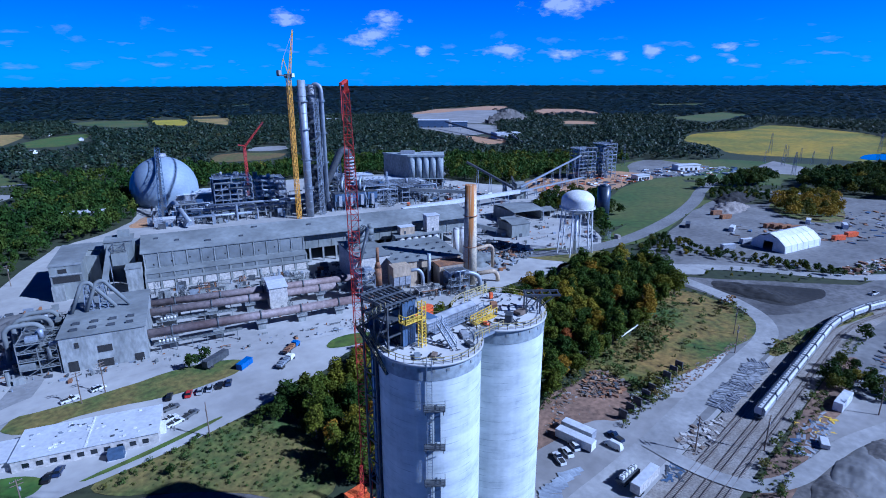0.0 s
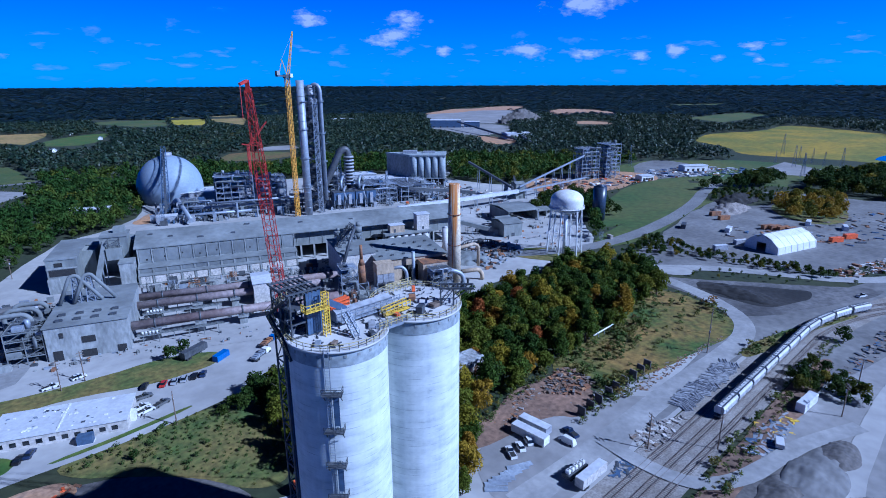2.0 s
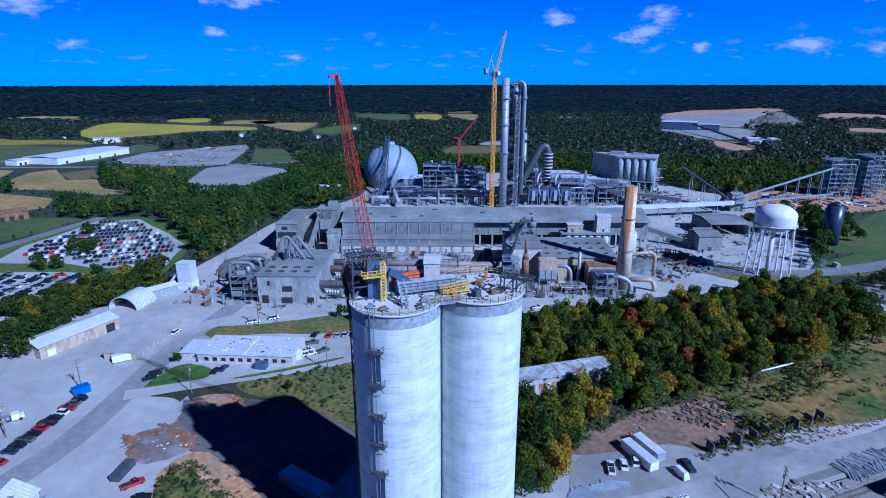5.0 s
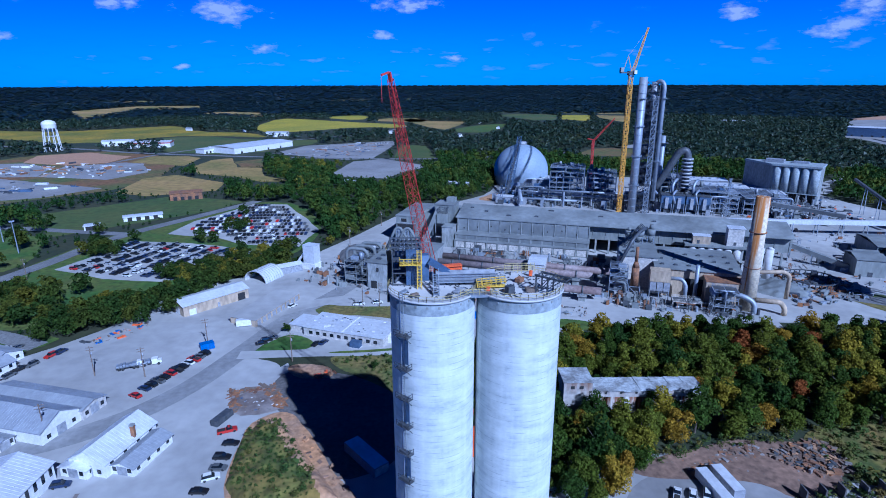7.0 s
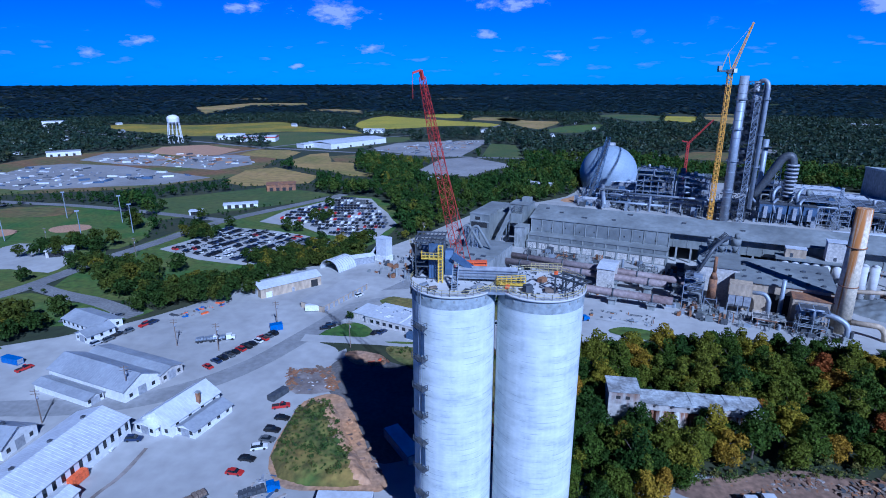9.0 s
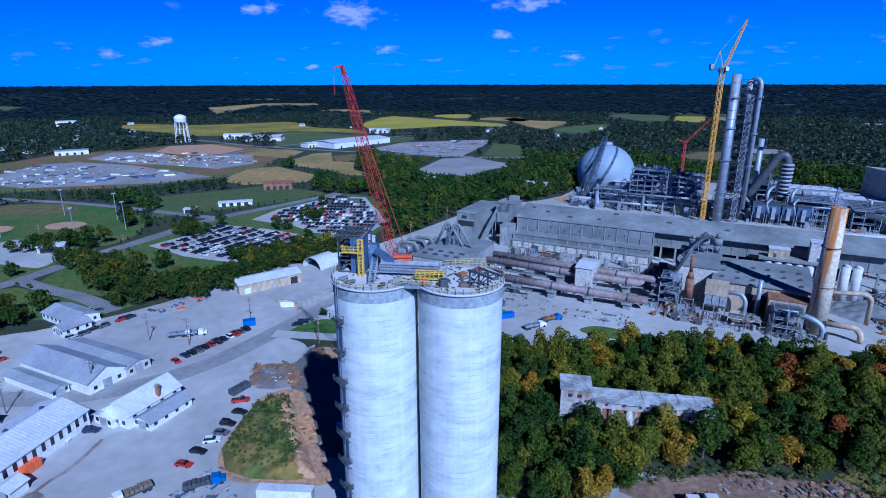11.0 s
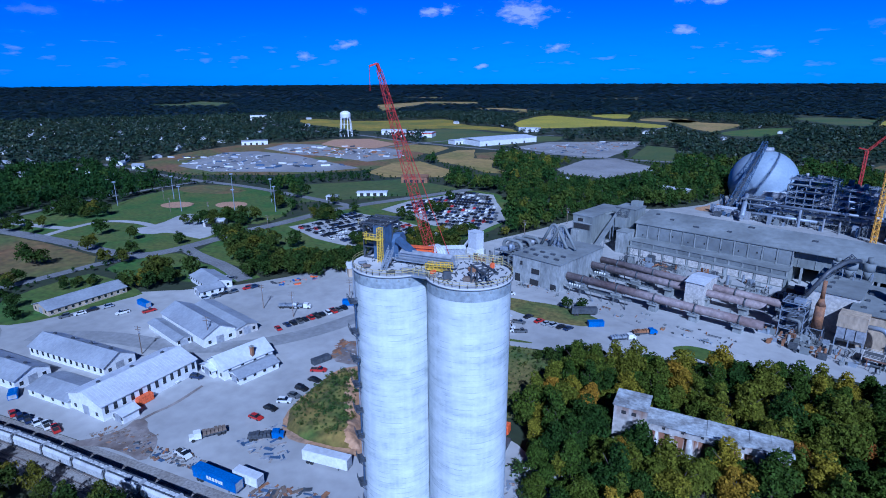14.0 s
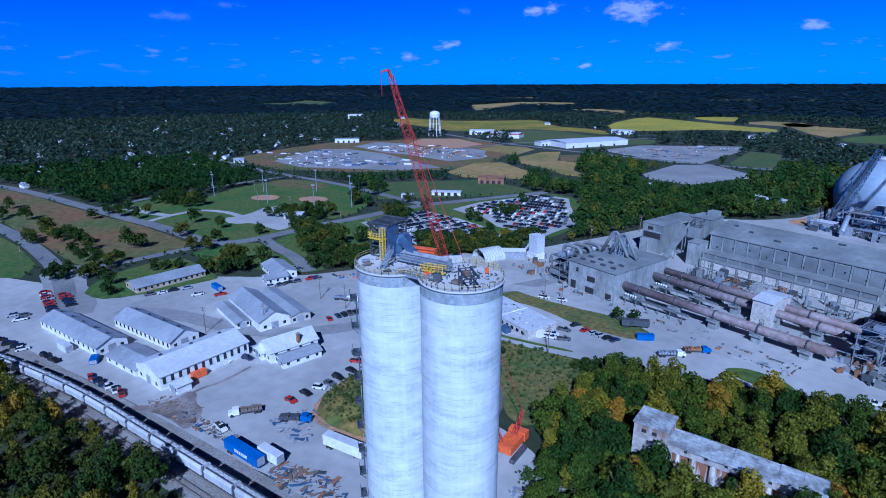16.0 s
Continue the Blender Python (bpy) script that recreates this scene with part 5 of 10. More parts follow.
pipe(bm, [(-22, -56, 1), (-16, -66, 13), (-21, -108, 4)], 1.6, 10)
part("air_duct", bm, M["steel"], dm)

# ---- preheater tower ----
pre = thing("preheater_tower", 231, 378, 0, TURNED, "very tall open steel preheater tower with silver ducts", "tower")
PX, PY = (-2.5, 7.5), (-4.6, 6.0)
bm = bmesh.new()
for z in range(0, 92, 7):
    for y in PY:
        beam(bm, (PX[0], y, z + 7), (PX[1], y, z + 7), 0.5)
        beam(bm, (PX[0], y, z), (PX[1], y, z + 7), 0.3)
        beam(bm, (PX[1], y, z), (PX[0], y, z + 7), 0.3)
    for x in PX:
        beam(bm, (x, PY[0], z + 7), (x, PY[1], z + 7), 0.5)
        for y in PY:
            beam(bm, (x, y, z), (x, y, z + 7), 0.7)
part("frame", bm, M["dark_steel"], pre)
for z in range(7, 92, 7):
    bm = boxes((PX[0] - 0.6, PX[1] + 0.6, PY[0] - 0.6, PY[1] + 0.4, z, z + 0.22))
    railing(bm, [(PX[0] - 0.6, PY[0] - 0.6, z + 0.2), (PX[1] + 0.6, PY[0] - 0.6, z + 0.2)], 1.1, 2.0, 0.14)
    part("platform", bm, M["dark_steel"], pre)
bm = bmesh.new()
tube(bm, (-5.8, -9.9, 0), (-5.8, -9.9, 101.5), 2.9, 2.9, 32)
for z in range(6, 100, 6):
    tube(bm, (-5.8, -9.9, z), (-5.8, -9.9, z + 0.3), 3.0, 3.0, 32)
part("flue", bm, M["steel"], pre, "banded silver stack")
bm = bmesh.new()
pipe(bm, [(9.5, -5.3, 10), (9.5, -5.3, 93.5), (9.0, -4.8, 96.5), (7.4, -3.6, 98.2), (5.4, -2.2, 98.4), (4.0, -1.2, 97)], 1.5, 18)
part("downcomer_duct", bm, M["steel"], pre)
bm = bmesh.new()
tube(bm, (3.2, -1.0, 74), (3.2, -1.0, 98), 2.3, 2.3, 24)
part("riser_duct", bm, M["grey_sheet"], pre)
for z, r in ((80, 2.2), (63, 2.3), (46, 2.4), (29, 2.5)):
    for sx in (-1, 1):
        bm = bmesh.new()
        tube(bm, (2.5 + sx * 2.4, 1.5, z), (2.5 + sx * 2.4, 1.5, z + 6), r, r, 20)
        tube(bm, (2.5 + sx * 2.4, 1.5, z - 6), (2.5 + sx * 2.4, 1.5, z), 0.5, r, 20)
        part("cyclone", bm, M["dark_steel"], pre)
bm = bmesh.new()
lattice(bm, (4.4, -7.0, 0), (4.4, -7.0, 88), 3.4, 3.4, 26, 0.26)
for k in range(22):
    beam(bm, (3.2, -8.2 + (k % 2) * 2.4, k * 4), (5.6, -8.2 + ((k + 1) % 2) * 2.4, k * 4 + 4), 0.9, 0.15)
part("stair_tower", bm, M["steel"], pre)
for x, y, r, levels in ((-5.8, -9.9, 2.9, (22, 44, 66, 86)), (9.5, -5.3, 1.5, (40, 62, 86))):
    for z in levels:
        bm = bmesh.new()
        tube(bm, (x, y, z), (x, y, z + 0.25), r + 1.1, r + 1.1, 24)
        railing(bm, [(x + (r + 1.0) * math.cos(k * math.pi / 6), y + (r + 1.0) * math.sin(k * math.pi / 6), z + 0.2) for k in range(12)], 1.1, 3, 0.12, True)
        part("ring_platform", bm, M["steel"], pre)
for z in range(9, 90, 12):
    part("infill_panel", boxes((PX[0] + 0.3, PX[1] - 0.3, 5.4, 5.65, z, z + 5)), M["dark_steel"], pre)

# ---- cranes ----
def luffing_crane(x, y):
    c = thing("tower_crane", x, y, 0, 0, "tall yellow luffing tower crane beside the preheater", "crane")
    bm = bmesh.new()
    lattice(bm, (0, 0, 0), (0, 0, 103), 2.6, 2.6, 40, 0.36)
    part("mast", bm, M["amber"], c)
    bm = boxes((-2.2, 2.2, -2.2, 2.2, 103, 105.5), (-8, -1.5, -1.8, 1.8, 104, 105))
    part("slewing_deck", bm, M["dark_steel"], c)
    part("counterweight", boxes((-8.2, -6, -1.7, 1.7, 105, 108)), M["concrete_dark"], c)
    bm = bmesh.new()
    lattice(bm, (1.5, 0.5, 105.5), (19, 22, 137), 1.6, 0.8, 18, 0.22)
    part("jib", bm, M["amber"], c)
    bm = bmesh.new()
    beam(bm, (0, 0, 105.5), (-3, 0, 116), 0.4)
    beam(bm, (-6, 0, 105.5), (-3, 0, 116), 0.3)
    beam(bm, (-3, 0, 116), (18, 21, 135.5), 0.1)
    part("a_frame", bm, M["amber"], c)
    part("cab", boxes((1.0, 3.0, -3.6, -1.8, 103.5, 106)), M["white_paint"], c)
    return c


luffing_crane(212.5, 371)

rc = thing("crawler_crane", 64, 89.5, 0, 0, "tall red lattice-boom crawler crane standing behind the silos", "crane")
bm = bmesh.new()
lattice(bm, (-1.6, -2.0, 2.6), (-15.6, -20.9, 84.6), 1.8, 1.7, 42, 0.085)
lattice(bm, (-15.6, -20.9, 84.6), (-18.0, -24.2, 99.0), 1.7, 0.8, 9, 0.09)
part("boom", bm, M["red"], rc)
bm = bmesh.new()
beam(bm, (-17.9, -24.1, 98.6), (-18.2, -24.6, 100.2), 0.6, 0.5)
beam(bm, (-18.2, -24.6, 100.2), (-19.6, -25.3, 99.7), 0.4, 0.35)
beam(bm, (-19.6, -25.3, 99.7), (-19.6, -25.3, 95.0), 0.08)
part("boom_head", bm, M["red"], rc)
for sx in (-1, 1):
    bm = bmesh.new()
    prism(bm, [(-4.4, 0.4), (-3.9, 0), (3.9, 0), (4.4, 0.4), (4.4, 0.9), (3.9, 1.3), (-3.9, 1.3), (-4.4, 0.9)], sx * 3 - 0.6, sx * 3 + 0.6)
    part("crawler_track", bm, M["dark_steel"], rc)
part("house", boxes((-2.2, 2.2, -3, 5.5, 1.5, 3.8)), M["orange"], rc)
part("counterweight", boxes((-2.6, 2.6, 4.6, 7, 1.6, 4.2)), M["orange"], rc)
part("cab", boxes((-3.6, -2.1, -3.4, -1.4, 1.6, 3.9)), M["glass"], rc)
bm = bmesh.new()
lattice(bm, (0, 3, 3.8), (1.5, 5, 11), 1.2, 0.6, 6, 0.1)
beam(bm, (1.5, 5, 11), (-18.0, -24.2, 99.0), 0.12)
part("mast", bm, M["red"], rc)

# ---- chimney ----
ch = thing("chimney", 200, 182.5, 0, 0, "tall tapered concrete chimney, rust-stained towards the top", "chimney")
bm = bmesh.new()
tube(bm, (0, 0, 0), (0, 0, 51.4), 3.7, 2.8, 36)
part("shaft", bm, M["stained_shaft"], ch)
for z in (20, 36):
    bm = bmesh.new()
    tube(bm, (0, 0, z - 0.2), (0, 0, z + 0.2), 3.5, 3.5, 36)
    part("band", bm, M["rust"], ch)

# ---- water tower ----
wt = thing("water_tower", 283, 172.5, 0, 0, "white water tower with a domed tank on tall legs", "water tower")
bm = bmesh.new()
prof = [(9.6 * math.sin(k * math.pi / 24), 30.2 - 5.7 * math.cos(k * math.pi / 24)) for k in range(13)]
prof += [(9.6 * math.cos(k * math.pi / 24), 33.0 + 5.8 * math.sin(k * math.pi / 24)) for k in range(13)]
for (r0, z0), (r1, z1) in zip(prof, prof[1:]):
    tube(bm, (0, 0, z0), (0, 0, z1), r0, r1, 40, False)
bmesh.ops.remove_doubles(bm, verts=bm.verts, dist=0.002)
part("tank", bm, M["white_paint"], wt)
bm = bmesh.new()
tube(bm, (0, 0, 0), (0, 0, 25), 1.1, 1.1, 16)
part("riser", bm, M["white_paint"], wt)
for k in range(6):
    a = k * math.pi / 3 + 0.3
    bm = bmesh.new()
    tube(bm, (10.6 * math.cos(a), 10.6 * math.sin(a), 0), (9.0 * math.cos(a), 9.0 * math.sin(a), 29), 0.45, 0.45, 8)
    part("leg", bm, M["white_paint"], wt)
    b = a + math.pi / 3
    bm = bmesh.new()
    for z0, z1, q in ((1, 14, 10.3), (14, 27, 9.7)):
        beam(bm, (q * math.cos(a), q * math.sin(a), z0), (q * math.cos(b), q * math.sin(b), z1), 0.12)
        beam(bm, (q * math.cos(b), q * math.sin(b), z0), (q * math.cos(a), q * math.sin(a), z1), 0.12)
        beam(bm, (q * math.cos(a), q * math.sin(a), z1), (q * math.cos(b), q * math.sin(b), z1), 0.2)
    part("brace", bm, M["white_paint"], wt)
bm = bmesh.new()
pts = [(10.4 * math.cos(k * math.pi / 12), 10.4 * math.sin(k * math.pi / 12), 28.6) for k in range(24)]
tube(bm, (0, 0, 28.4), (0, 0, 28.6), 10.5, 10.5, 32)
railing(bm, pts, 1.1, 3, 0.08, True)
part("walkway", bm, M["white_paint"], wt)

ds = thing("dark_silo", 372, 205, 0, 0, "dark blue glass-lined cylindrical silo on green slope", "silo")
bm = bmesh.new()
tube(bm, (0, 0, 0), (0, 0, 25.4), 4.8, 4.8, 32)
part("wall", bm, M["enamel"], ds)
bm = bmesh.new()
tube(bm, (0, 0, 25.4), (0, 0, 27), 4.8, 0.6, 32)
part("roof", bm, M["enamel"], ds)

# ---- clinker silo block ----
sb = thing("silo_block", 361, 413, 0, -43.8, "square block of grey concrete silos with a flat roof house", "silo block")


def slab(pts, z0, z1):
    bm = bmesh.new()
    lo, hi = [bm.verts.new((x, y, z0)) for x, y in pts], [bm.verts.new((x, y, z1)) for x, y in pts]
    bm.faces.new(lo[::-1])
    bm.faces.new(hi)
    for i in range(len(pts)):
        bm.faces.new((lo[i], lo[(i + 1) % len(pts)], hi[(i + 1) % len(pts)], hi[i]))
    return bm


part("body", slab([(0, 1.5), (34.6, 1.5), (34.6, 26), (-26, 20)], 0, 29.6), M["concrete_dark"], sb)
part("roof", slab([(-0.8, -2.2), (35.4, -2.2), (35.4, 26.6), (-27, 20.8)], 29.6, 31.2), M["ring"], sb)
for k in range(5):
    bm = bmesh.new()
    tube(bm, (3.6 + k * 6.9, 1.4, 8), (3.6 + k * 6.9, 1.4, 29.6), 3.3, 3.3, 24)
    part("cell", bm, M["ring"], sb)
for k in range(6):
    part("column", boxes((0 + k * 6.8, 1 + k * 6.8, -2.0, -1.0, 0, 8)), M["ring"], sb)
part("dark_bay", boxes((0.2, 34.4, 1.2, 1.45, 0, 7.6)), M["dark"], sb)
part("ledge", boxes((-0.5, 35, -2.4, 1.4, 7.6, 8.2)), M["ring"], sb)
part("roof_house", boxes((-8, 6, 8, 15, 31.2, 34)), M["grey_sheet"], sb)
part("roof_house", boxes((12, 24, 12, 17, 31.2, 33)), M["grey_sheet"], sb)

# ---- equipment on and beside the silos ----
la = radians(226)
lx, ly = 52.9 + 8.25 * math.cos(la), 56.4 + 8.25 * math.sin(la)
stair = thing("access_ladder", lx, ly, 0, 226 - 90, "caged steel ladder with landings up the silo side", "ladder")
bm = bmesh.new()
for s in (-1, 1):
    beam(bm, (s * 0.35, 0, 0.2), (s * 0.35, 0, SZ + 1.2), 0.09)
for k in range(120):
    beam(bm, (-0.35, 0, 0.6 + k * 0.5), (0.35, 0, 0.6 + k * 0.5), 0.05)
part("ladder_run", bm, M["steel"], stair)
for k, z in enumerate((55.7, 49.3, 43.2, 37.4, 31.5, 25.4, 19.4, 13.4, 7.4)):
    x0, x1 = (-2.2, 0.8)
    bm = boxes((x0, x1, -0.1, 1.3, z - 0.12, z))
    railing(bm, [(x0, 1.3, z), (x1, 1.3, z)], 1.1, 1.2, 0.08)
    railing(bm, [(x0, 0, z), (x0, 1.3, z)], 1.1, 1.2, 0.08)
    beam(bm, (x0 + 0.2, 1.2, z), (x0 + 0.2, 0, z - 1.4), 0.12)
    beam(bm, (x1 - 0.2, 1.2, z), (x1 - 0.2, 0, z - 1.4), 0.12)
    part("landing", bm, M["dark_steel"], stair)
for z in (49.4, 37.5, 25.5, 13.5):
    bm = bmesh.new()
    for s in (-1.5, -0.7):
        beam(bm, (s, 0.2, z), (s, 0.2, z + 6.2), 0.1)
    box(bm, -1.5, -0.7, 0.1, 0.25, z + 0.6, z + 5.6)
    part("cage", bm, M["blue_steel"], stair)

head = thing("elevator_head_house", 47.2, 61.0, 0, 0, "open dark steel head frame with slate blue cladding over the silo", "frame")
bm = bmesh.new()
HXS, HYS = (-1.6, 0.9, 3.3), (-3.6, -0.4, 2.4)
LEGS = ((-1.6, -0.4), (-1.6, 2.4), (0.9, 2.4))
for x in HXS:
    for y in HYS:
        beam(bm, (x, y, 0 if (x, y) in LEGS else 61.6), (x, y, 69.2), 0.24)
for z in (62.4, 64.6, 66.9, 69.1):
    for y in HYS:
        beam(bm, (-1.6, y, z), (3.3, y, z), 0.22)
    for x in HXS:
        beam(bm, (x, -3.6, z), (x, 2.4, z), 0.22)
for k in range(15):
    z = 1 + k * 4
    for a, b in ((LEGS[0], LEGS[1]), (LEGS[1], LEGS[2])):
        beam(bm, (*a, z), (*b, z), 0.18)
        beam(bm, (*(a if k % 2 else b), z), (*(b if k % 2 else a), z + 4), 0.13)
for y0, y1 in ((-3.6, -0.4), (-0.4, 2.4)):
    beam(bm, (-1.6, y0, 62.4), (-1.6, y1, 69.1), 0.15)
    beam(bm, (-1.6, y1, 62.4), (-1.6, y0, 69.1), 0.15)
beam(bm, (-1.6, -3.6, 62.4), (0.6, -3.4, 61.8), 0.2)
part("steel_frame", bm, M["dark_steel"], head)
for k in range(8):
    bm = bmesh.new()
    beam(bm, (-1.9 + k * 0.78, -4.1, 69.35), (-1.9 + k * 0.78, 2.9, 69.7), 0.18, 0.26)
    part("roof_joist", bm, M["dark_steel"], head)
for k in range(3):
    part("purlin", boxes((-2.1, 3.8, -3.8 + k * 2.8, -3.62 + k * 2.8, 69.5 + k * 0.12, 69.75 + k * 0.12)), M["dark_steel"], head)
for z in (64.6, 66.9):
    part("floor_grate", boxes((-1.6, 0.9, -3.6, 2.4, z + 0.12, z + 0.2)), M["dark_steel"], head)
for k in range(5):
    part("cladding_sheet", boxes((0.9 + k * 0.5, 1.37 + k * 0.5, -4.0, -3.85, 62.4, 69.3)), M["blue_steel"], head)
for k in range(5):
    part("cladding_sheet", boxes((3.42, 3.5, -3.8 + k * 0.55, -3.3 + k * 0.55, 62.4, 69.3)), M["blue_steel"], head)
bm = bmesh.new()
prism(bm, [(-1.6, 62.3), (-1.6, 65.6), (-0.6, 67.0), (1.0, 67.0), (2.0, 65.6), (2.0, 62.3)], 3.7, 5.2)
part("hopper_housing", bm, M["blue_steel"], head)
for k, (y0, y1, z0, z1) in enumerate(((-4.2, -0.4, 59.2, 62.4), (-0.4, 2.8, 62.4, 64.6), (2.6, -0.6, 64.6, 66.9), (-0.6, -3.6, 66.9, 69.1))):
    bm = bmesh.new()
    beam(bm, (-2.3, y0, z0), (-2.3, y1, z1), 0.8, 0.12)
    part("stair_flight", bm, M["dark_steel"], head)
    bm = bmesh.new()
    for q in (-0.4, 0.4):
        railing(bm, [(-2.3 + q, y0, z0), (-2.3 + q, y1, z1)], 1.1, 1.2, 0.06)
    part("hand_rail", bm, M["cream"], head, "dull yellow hand rail")
for x, y in ((-0.6, 1.5), (0.2, 2.1)):
    bm = bmesh.new()
    tube(bm, (x, y, 2), (x, y, 66), 0.38, 0.38, 10)
    part("elevator_leg", bm, M["blue_steel"], head)
for k in range(7):
    bm = bmesh.new()
    x, y, z = -1.2 + (k % 3) * 0.9, -2.6 + (k * 1.3) % 4.2, 62.6 + (k % 3) * 2.2
    tube(bm, (x, y, z), (x + 0.9, y + 0.4, z + 1.2), 0.32, 0.22, 8)
    part("chute_pipe", bm, M["dark_steel"], head)

cage = thing("caged_ladder", 50.5, 55.5, SZ, 0, "bright yellow caged ladder and landing", "ladder")
bm = bmesh.new()
for x in (-0.4, 0.4):
    for y in (-0.4, 0.4):
        beam(bm, (x, y, 0), (x, y, 7.2), 0.13)
for k in range(13):
    z = 0.5 + k * 0.55
    for s in (-0.4, 0.4):
        beam(bm, (-0.4, s, z), (0.4, s, z), 0.08)
        beam(bm, (s, -0.4, z), (s, 0.4, z), 0.08)
part("ladder_cage", bm, M["yellow"], cage)
bm = boxes((-3.6, 0.4, -0.5, 0.9, 4.6, 4.75))
railing(bm, [(-3.6, -0.5, 4.75), (-0.4, -0.5, 4.75)], 1.1, 0.9, 0.1)
railing(bm, [(-3.6, -0.5, 4.75), (-3.6, 0.9, 4.75)], 1.1, 0.9, 0.1)
part("landing", bm, M["yellow"], cage)

gal = thing("conveyor_gallery", 53.6, 58.6, SZ, 0, "low grey conveyor gallery bridging the two silo roofs", "conveyor")
bm = bmesh.new()
prism(bm, [(-1.0, 0.3), (-1.0, 1.9), (0, 2.4), (1.0, 1.9), (1.0, 0.3)], 0, 11.2)
part("casing", bm, M["grey_sheet"], gal)
bm = bmesh.new()
beam(bm, (-1.2, 0.6, 4.2), (3.0, 0.2, 1.5), 1.6, 0.9)
part("feed_chute", bm, M["blue_steel"], gal)
bm = bmesh.new()
box(bm, 0, 12.8, -2.6, -1.3, 0.75, 0.9)
for s in (-2.6, -1.3):
    railing(bm, [(0, s, 0.9), (12.8, s, 0.9)], 1.1, 1.3, 0.09)
part("walkway", bm, M["steel"], gal)
bm = bmesh.new()
box(bm, 7.4, 12.6, -4.4, -3.2, 0.4, 0.52)
for s in (-4.4, -3.2):
    railing(bm, [(7.4, s, 0.5), (12.6, s, 0.9)], 1.1, 0.9, 0.11)
part("yellow_walkway", bm, M["yellow"], gal, "bright yellow railed walkway")
stairs = thing("roof_stair", 53.4, 53.2, SZ, 0, "short galvanised stair down to the silo roof", "stair")
bm = bmesh.new()
for s in (-0.5, 0.5):
    beam(bm, (s, -1.6, 0.1), (s, 1.6, 3.0), 0.16, 0.3)
    railing(bm, [(s, -1.6, 0.1), (s, 1.6, 3.0)], 1.1, 1.0, 0.07)
part("stringer", bm, M["steel"], stairs)
for k in range(9):
    part("tread", boxes((-0.5, 0.5, -1.6 + k * 0.38, -1.3 + k * 0.38, 0.3 + k * 0.33, 0.36 + k * 0.33)), M["steel"], stairs)
link = thing("link_bridge", 61, 52.6, SZ, 0, "steel deck bridging the gap between the silo roofs", "bridge")
part("deck", boxes((-3.4, 3.4, -1.2, 1.2, -0.45, 0.04)), M["steel"], link)
bm = bmesh.new()
railing(bm, [(-3.4, -1.25, 0.04), (3.4, -1.25, 0.04)], 1.1, 1.2, 0.07)
part("guard_rail", bm, M["cream"], link)
rack = thing("orange_pipe_rack", 56.2, 62.0, SZ, 10, "orange steel rack holding fittings on the roof", "rack")
bm = bmesh.new()
for x in (-2.6, 0, 2.6):
    for y in (-0.5, 0.5):
        beam(bm, (x, y, 0), (x, y, 2.0), 0.16)
for z in (0.7, 1.4, 2.0):
    box(bm, -2.7, 2.7, -0.6, 0.6, z, z + 0.3)
part("rack_frame", bm, M["orange"], rack)
fr = thing("hoist_frame", 73.0, 51.8, SZ, -43, "dark blue steel hoist frame overhanging the silo roof edge", "frame")
FRAME_PIECES = [("post", (x, y, 0), (x, y, 3.3), 0.24, None) for y in (-1.1, 1.1) for x in (-1.4, 0.9)]
FRAME_PIECES += [("girder", (-1.7, y, 3.3), (4.4, y, 3.3), 0.26, 0.34) for y in (-1.1, 1.1)]
FRAME_PIECES += [("brace", (-1.4, y, 0.1), (0.9, y, 3.2), 0.14, None) for y in (-1.1, 1.1)] + [("brace", (0.9, y, 1.2), (3.4, y, 3.2), 0.16, None) for y in (-1.1, 1.1)]
FRAME_PIECES += [("crossbar", (x, -1.1, 3.3), (x, 1.1, 3.3), 0.18, None) for x in (-1.4, 0, 1.4, 2.8, 4.2)]
for nm, a, b, w, h in FRAME_PIECES:
    bm = bmesh.new()
    beam(bm, a, b, w, h)
    part(nm, bm, M["dark_steel"], fr)
for x, y, w, d, h, key, nm, lb in ((66.5, 51.9, 1.5, 1.2, 1.5, "dark_steel", "control_cabinet", "dark steel control cabinet on the silo roof"), (57.5, 53.4, 2.6, 1.2, 0.5, "grey_sheet", "sheet_stack", "stack of grey sheets on the roof"),
                                (70.6, 52.6, 2.2, 1.4, 0.7, "timber", "timber_crate", "brown timber crate on the silo roof"), (69.4, 57.6, 1.6, 1.2, 0.9, "rust", "scrap_bundle", "rusty bundle of cut steel"), (72.2, 60.6, 0.7, 0.6, 1.2, "orange", "work_lift", "small orange work lift on the roof"),
                                (47.6, 53.4, 1.6, 0.9, 0.5, "steel", "tool_box", "steel tool box on the roof"), (62.9, 53.6, 1.2, 0.7, 0.6, "orange", "welder_cart", "small orange welding cart"), (49.5, 51.9, 1.4, 0.8, 0.5, "timber", "pallet", "timber pallet with fittings"), (55.6, 50.6, 1.5, 0.9, 0.6, "dark_steel", "motor_unit", "dark motor unit on the roof")):
    c = thing(nm, x, y, SZ, x * 37 % 90, lb, nm.replace("_", " "))
    bm = boxes((-w / 2, w / 2, -d / 2, d / 2, 0.12, h))
    bmesh.ops.bevel(bm, geom=bm.edges[:], offset=0.06, segments=1, affect="EDGES")
    part("body", bm, M[key], c)
    part("skid", boxes((-w / 2 + 0.1, w / 2 - 0.1, -d / 2, -d / 2 + 0.15, 0, 0.13), (-w / 2 + 0.1, w / 2 - 0.1, d / 2 - 0.15, d / 2, 0, 0.13)), M["timber"], c)
bits = bmesh.new()
rb = random.Random(5)
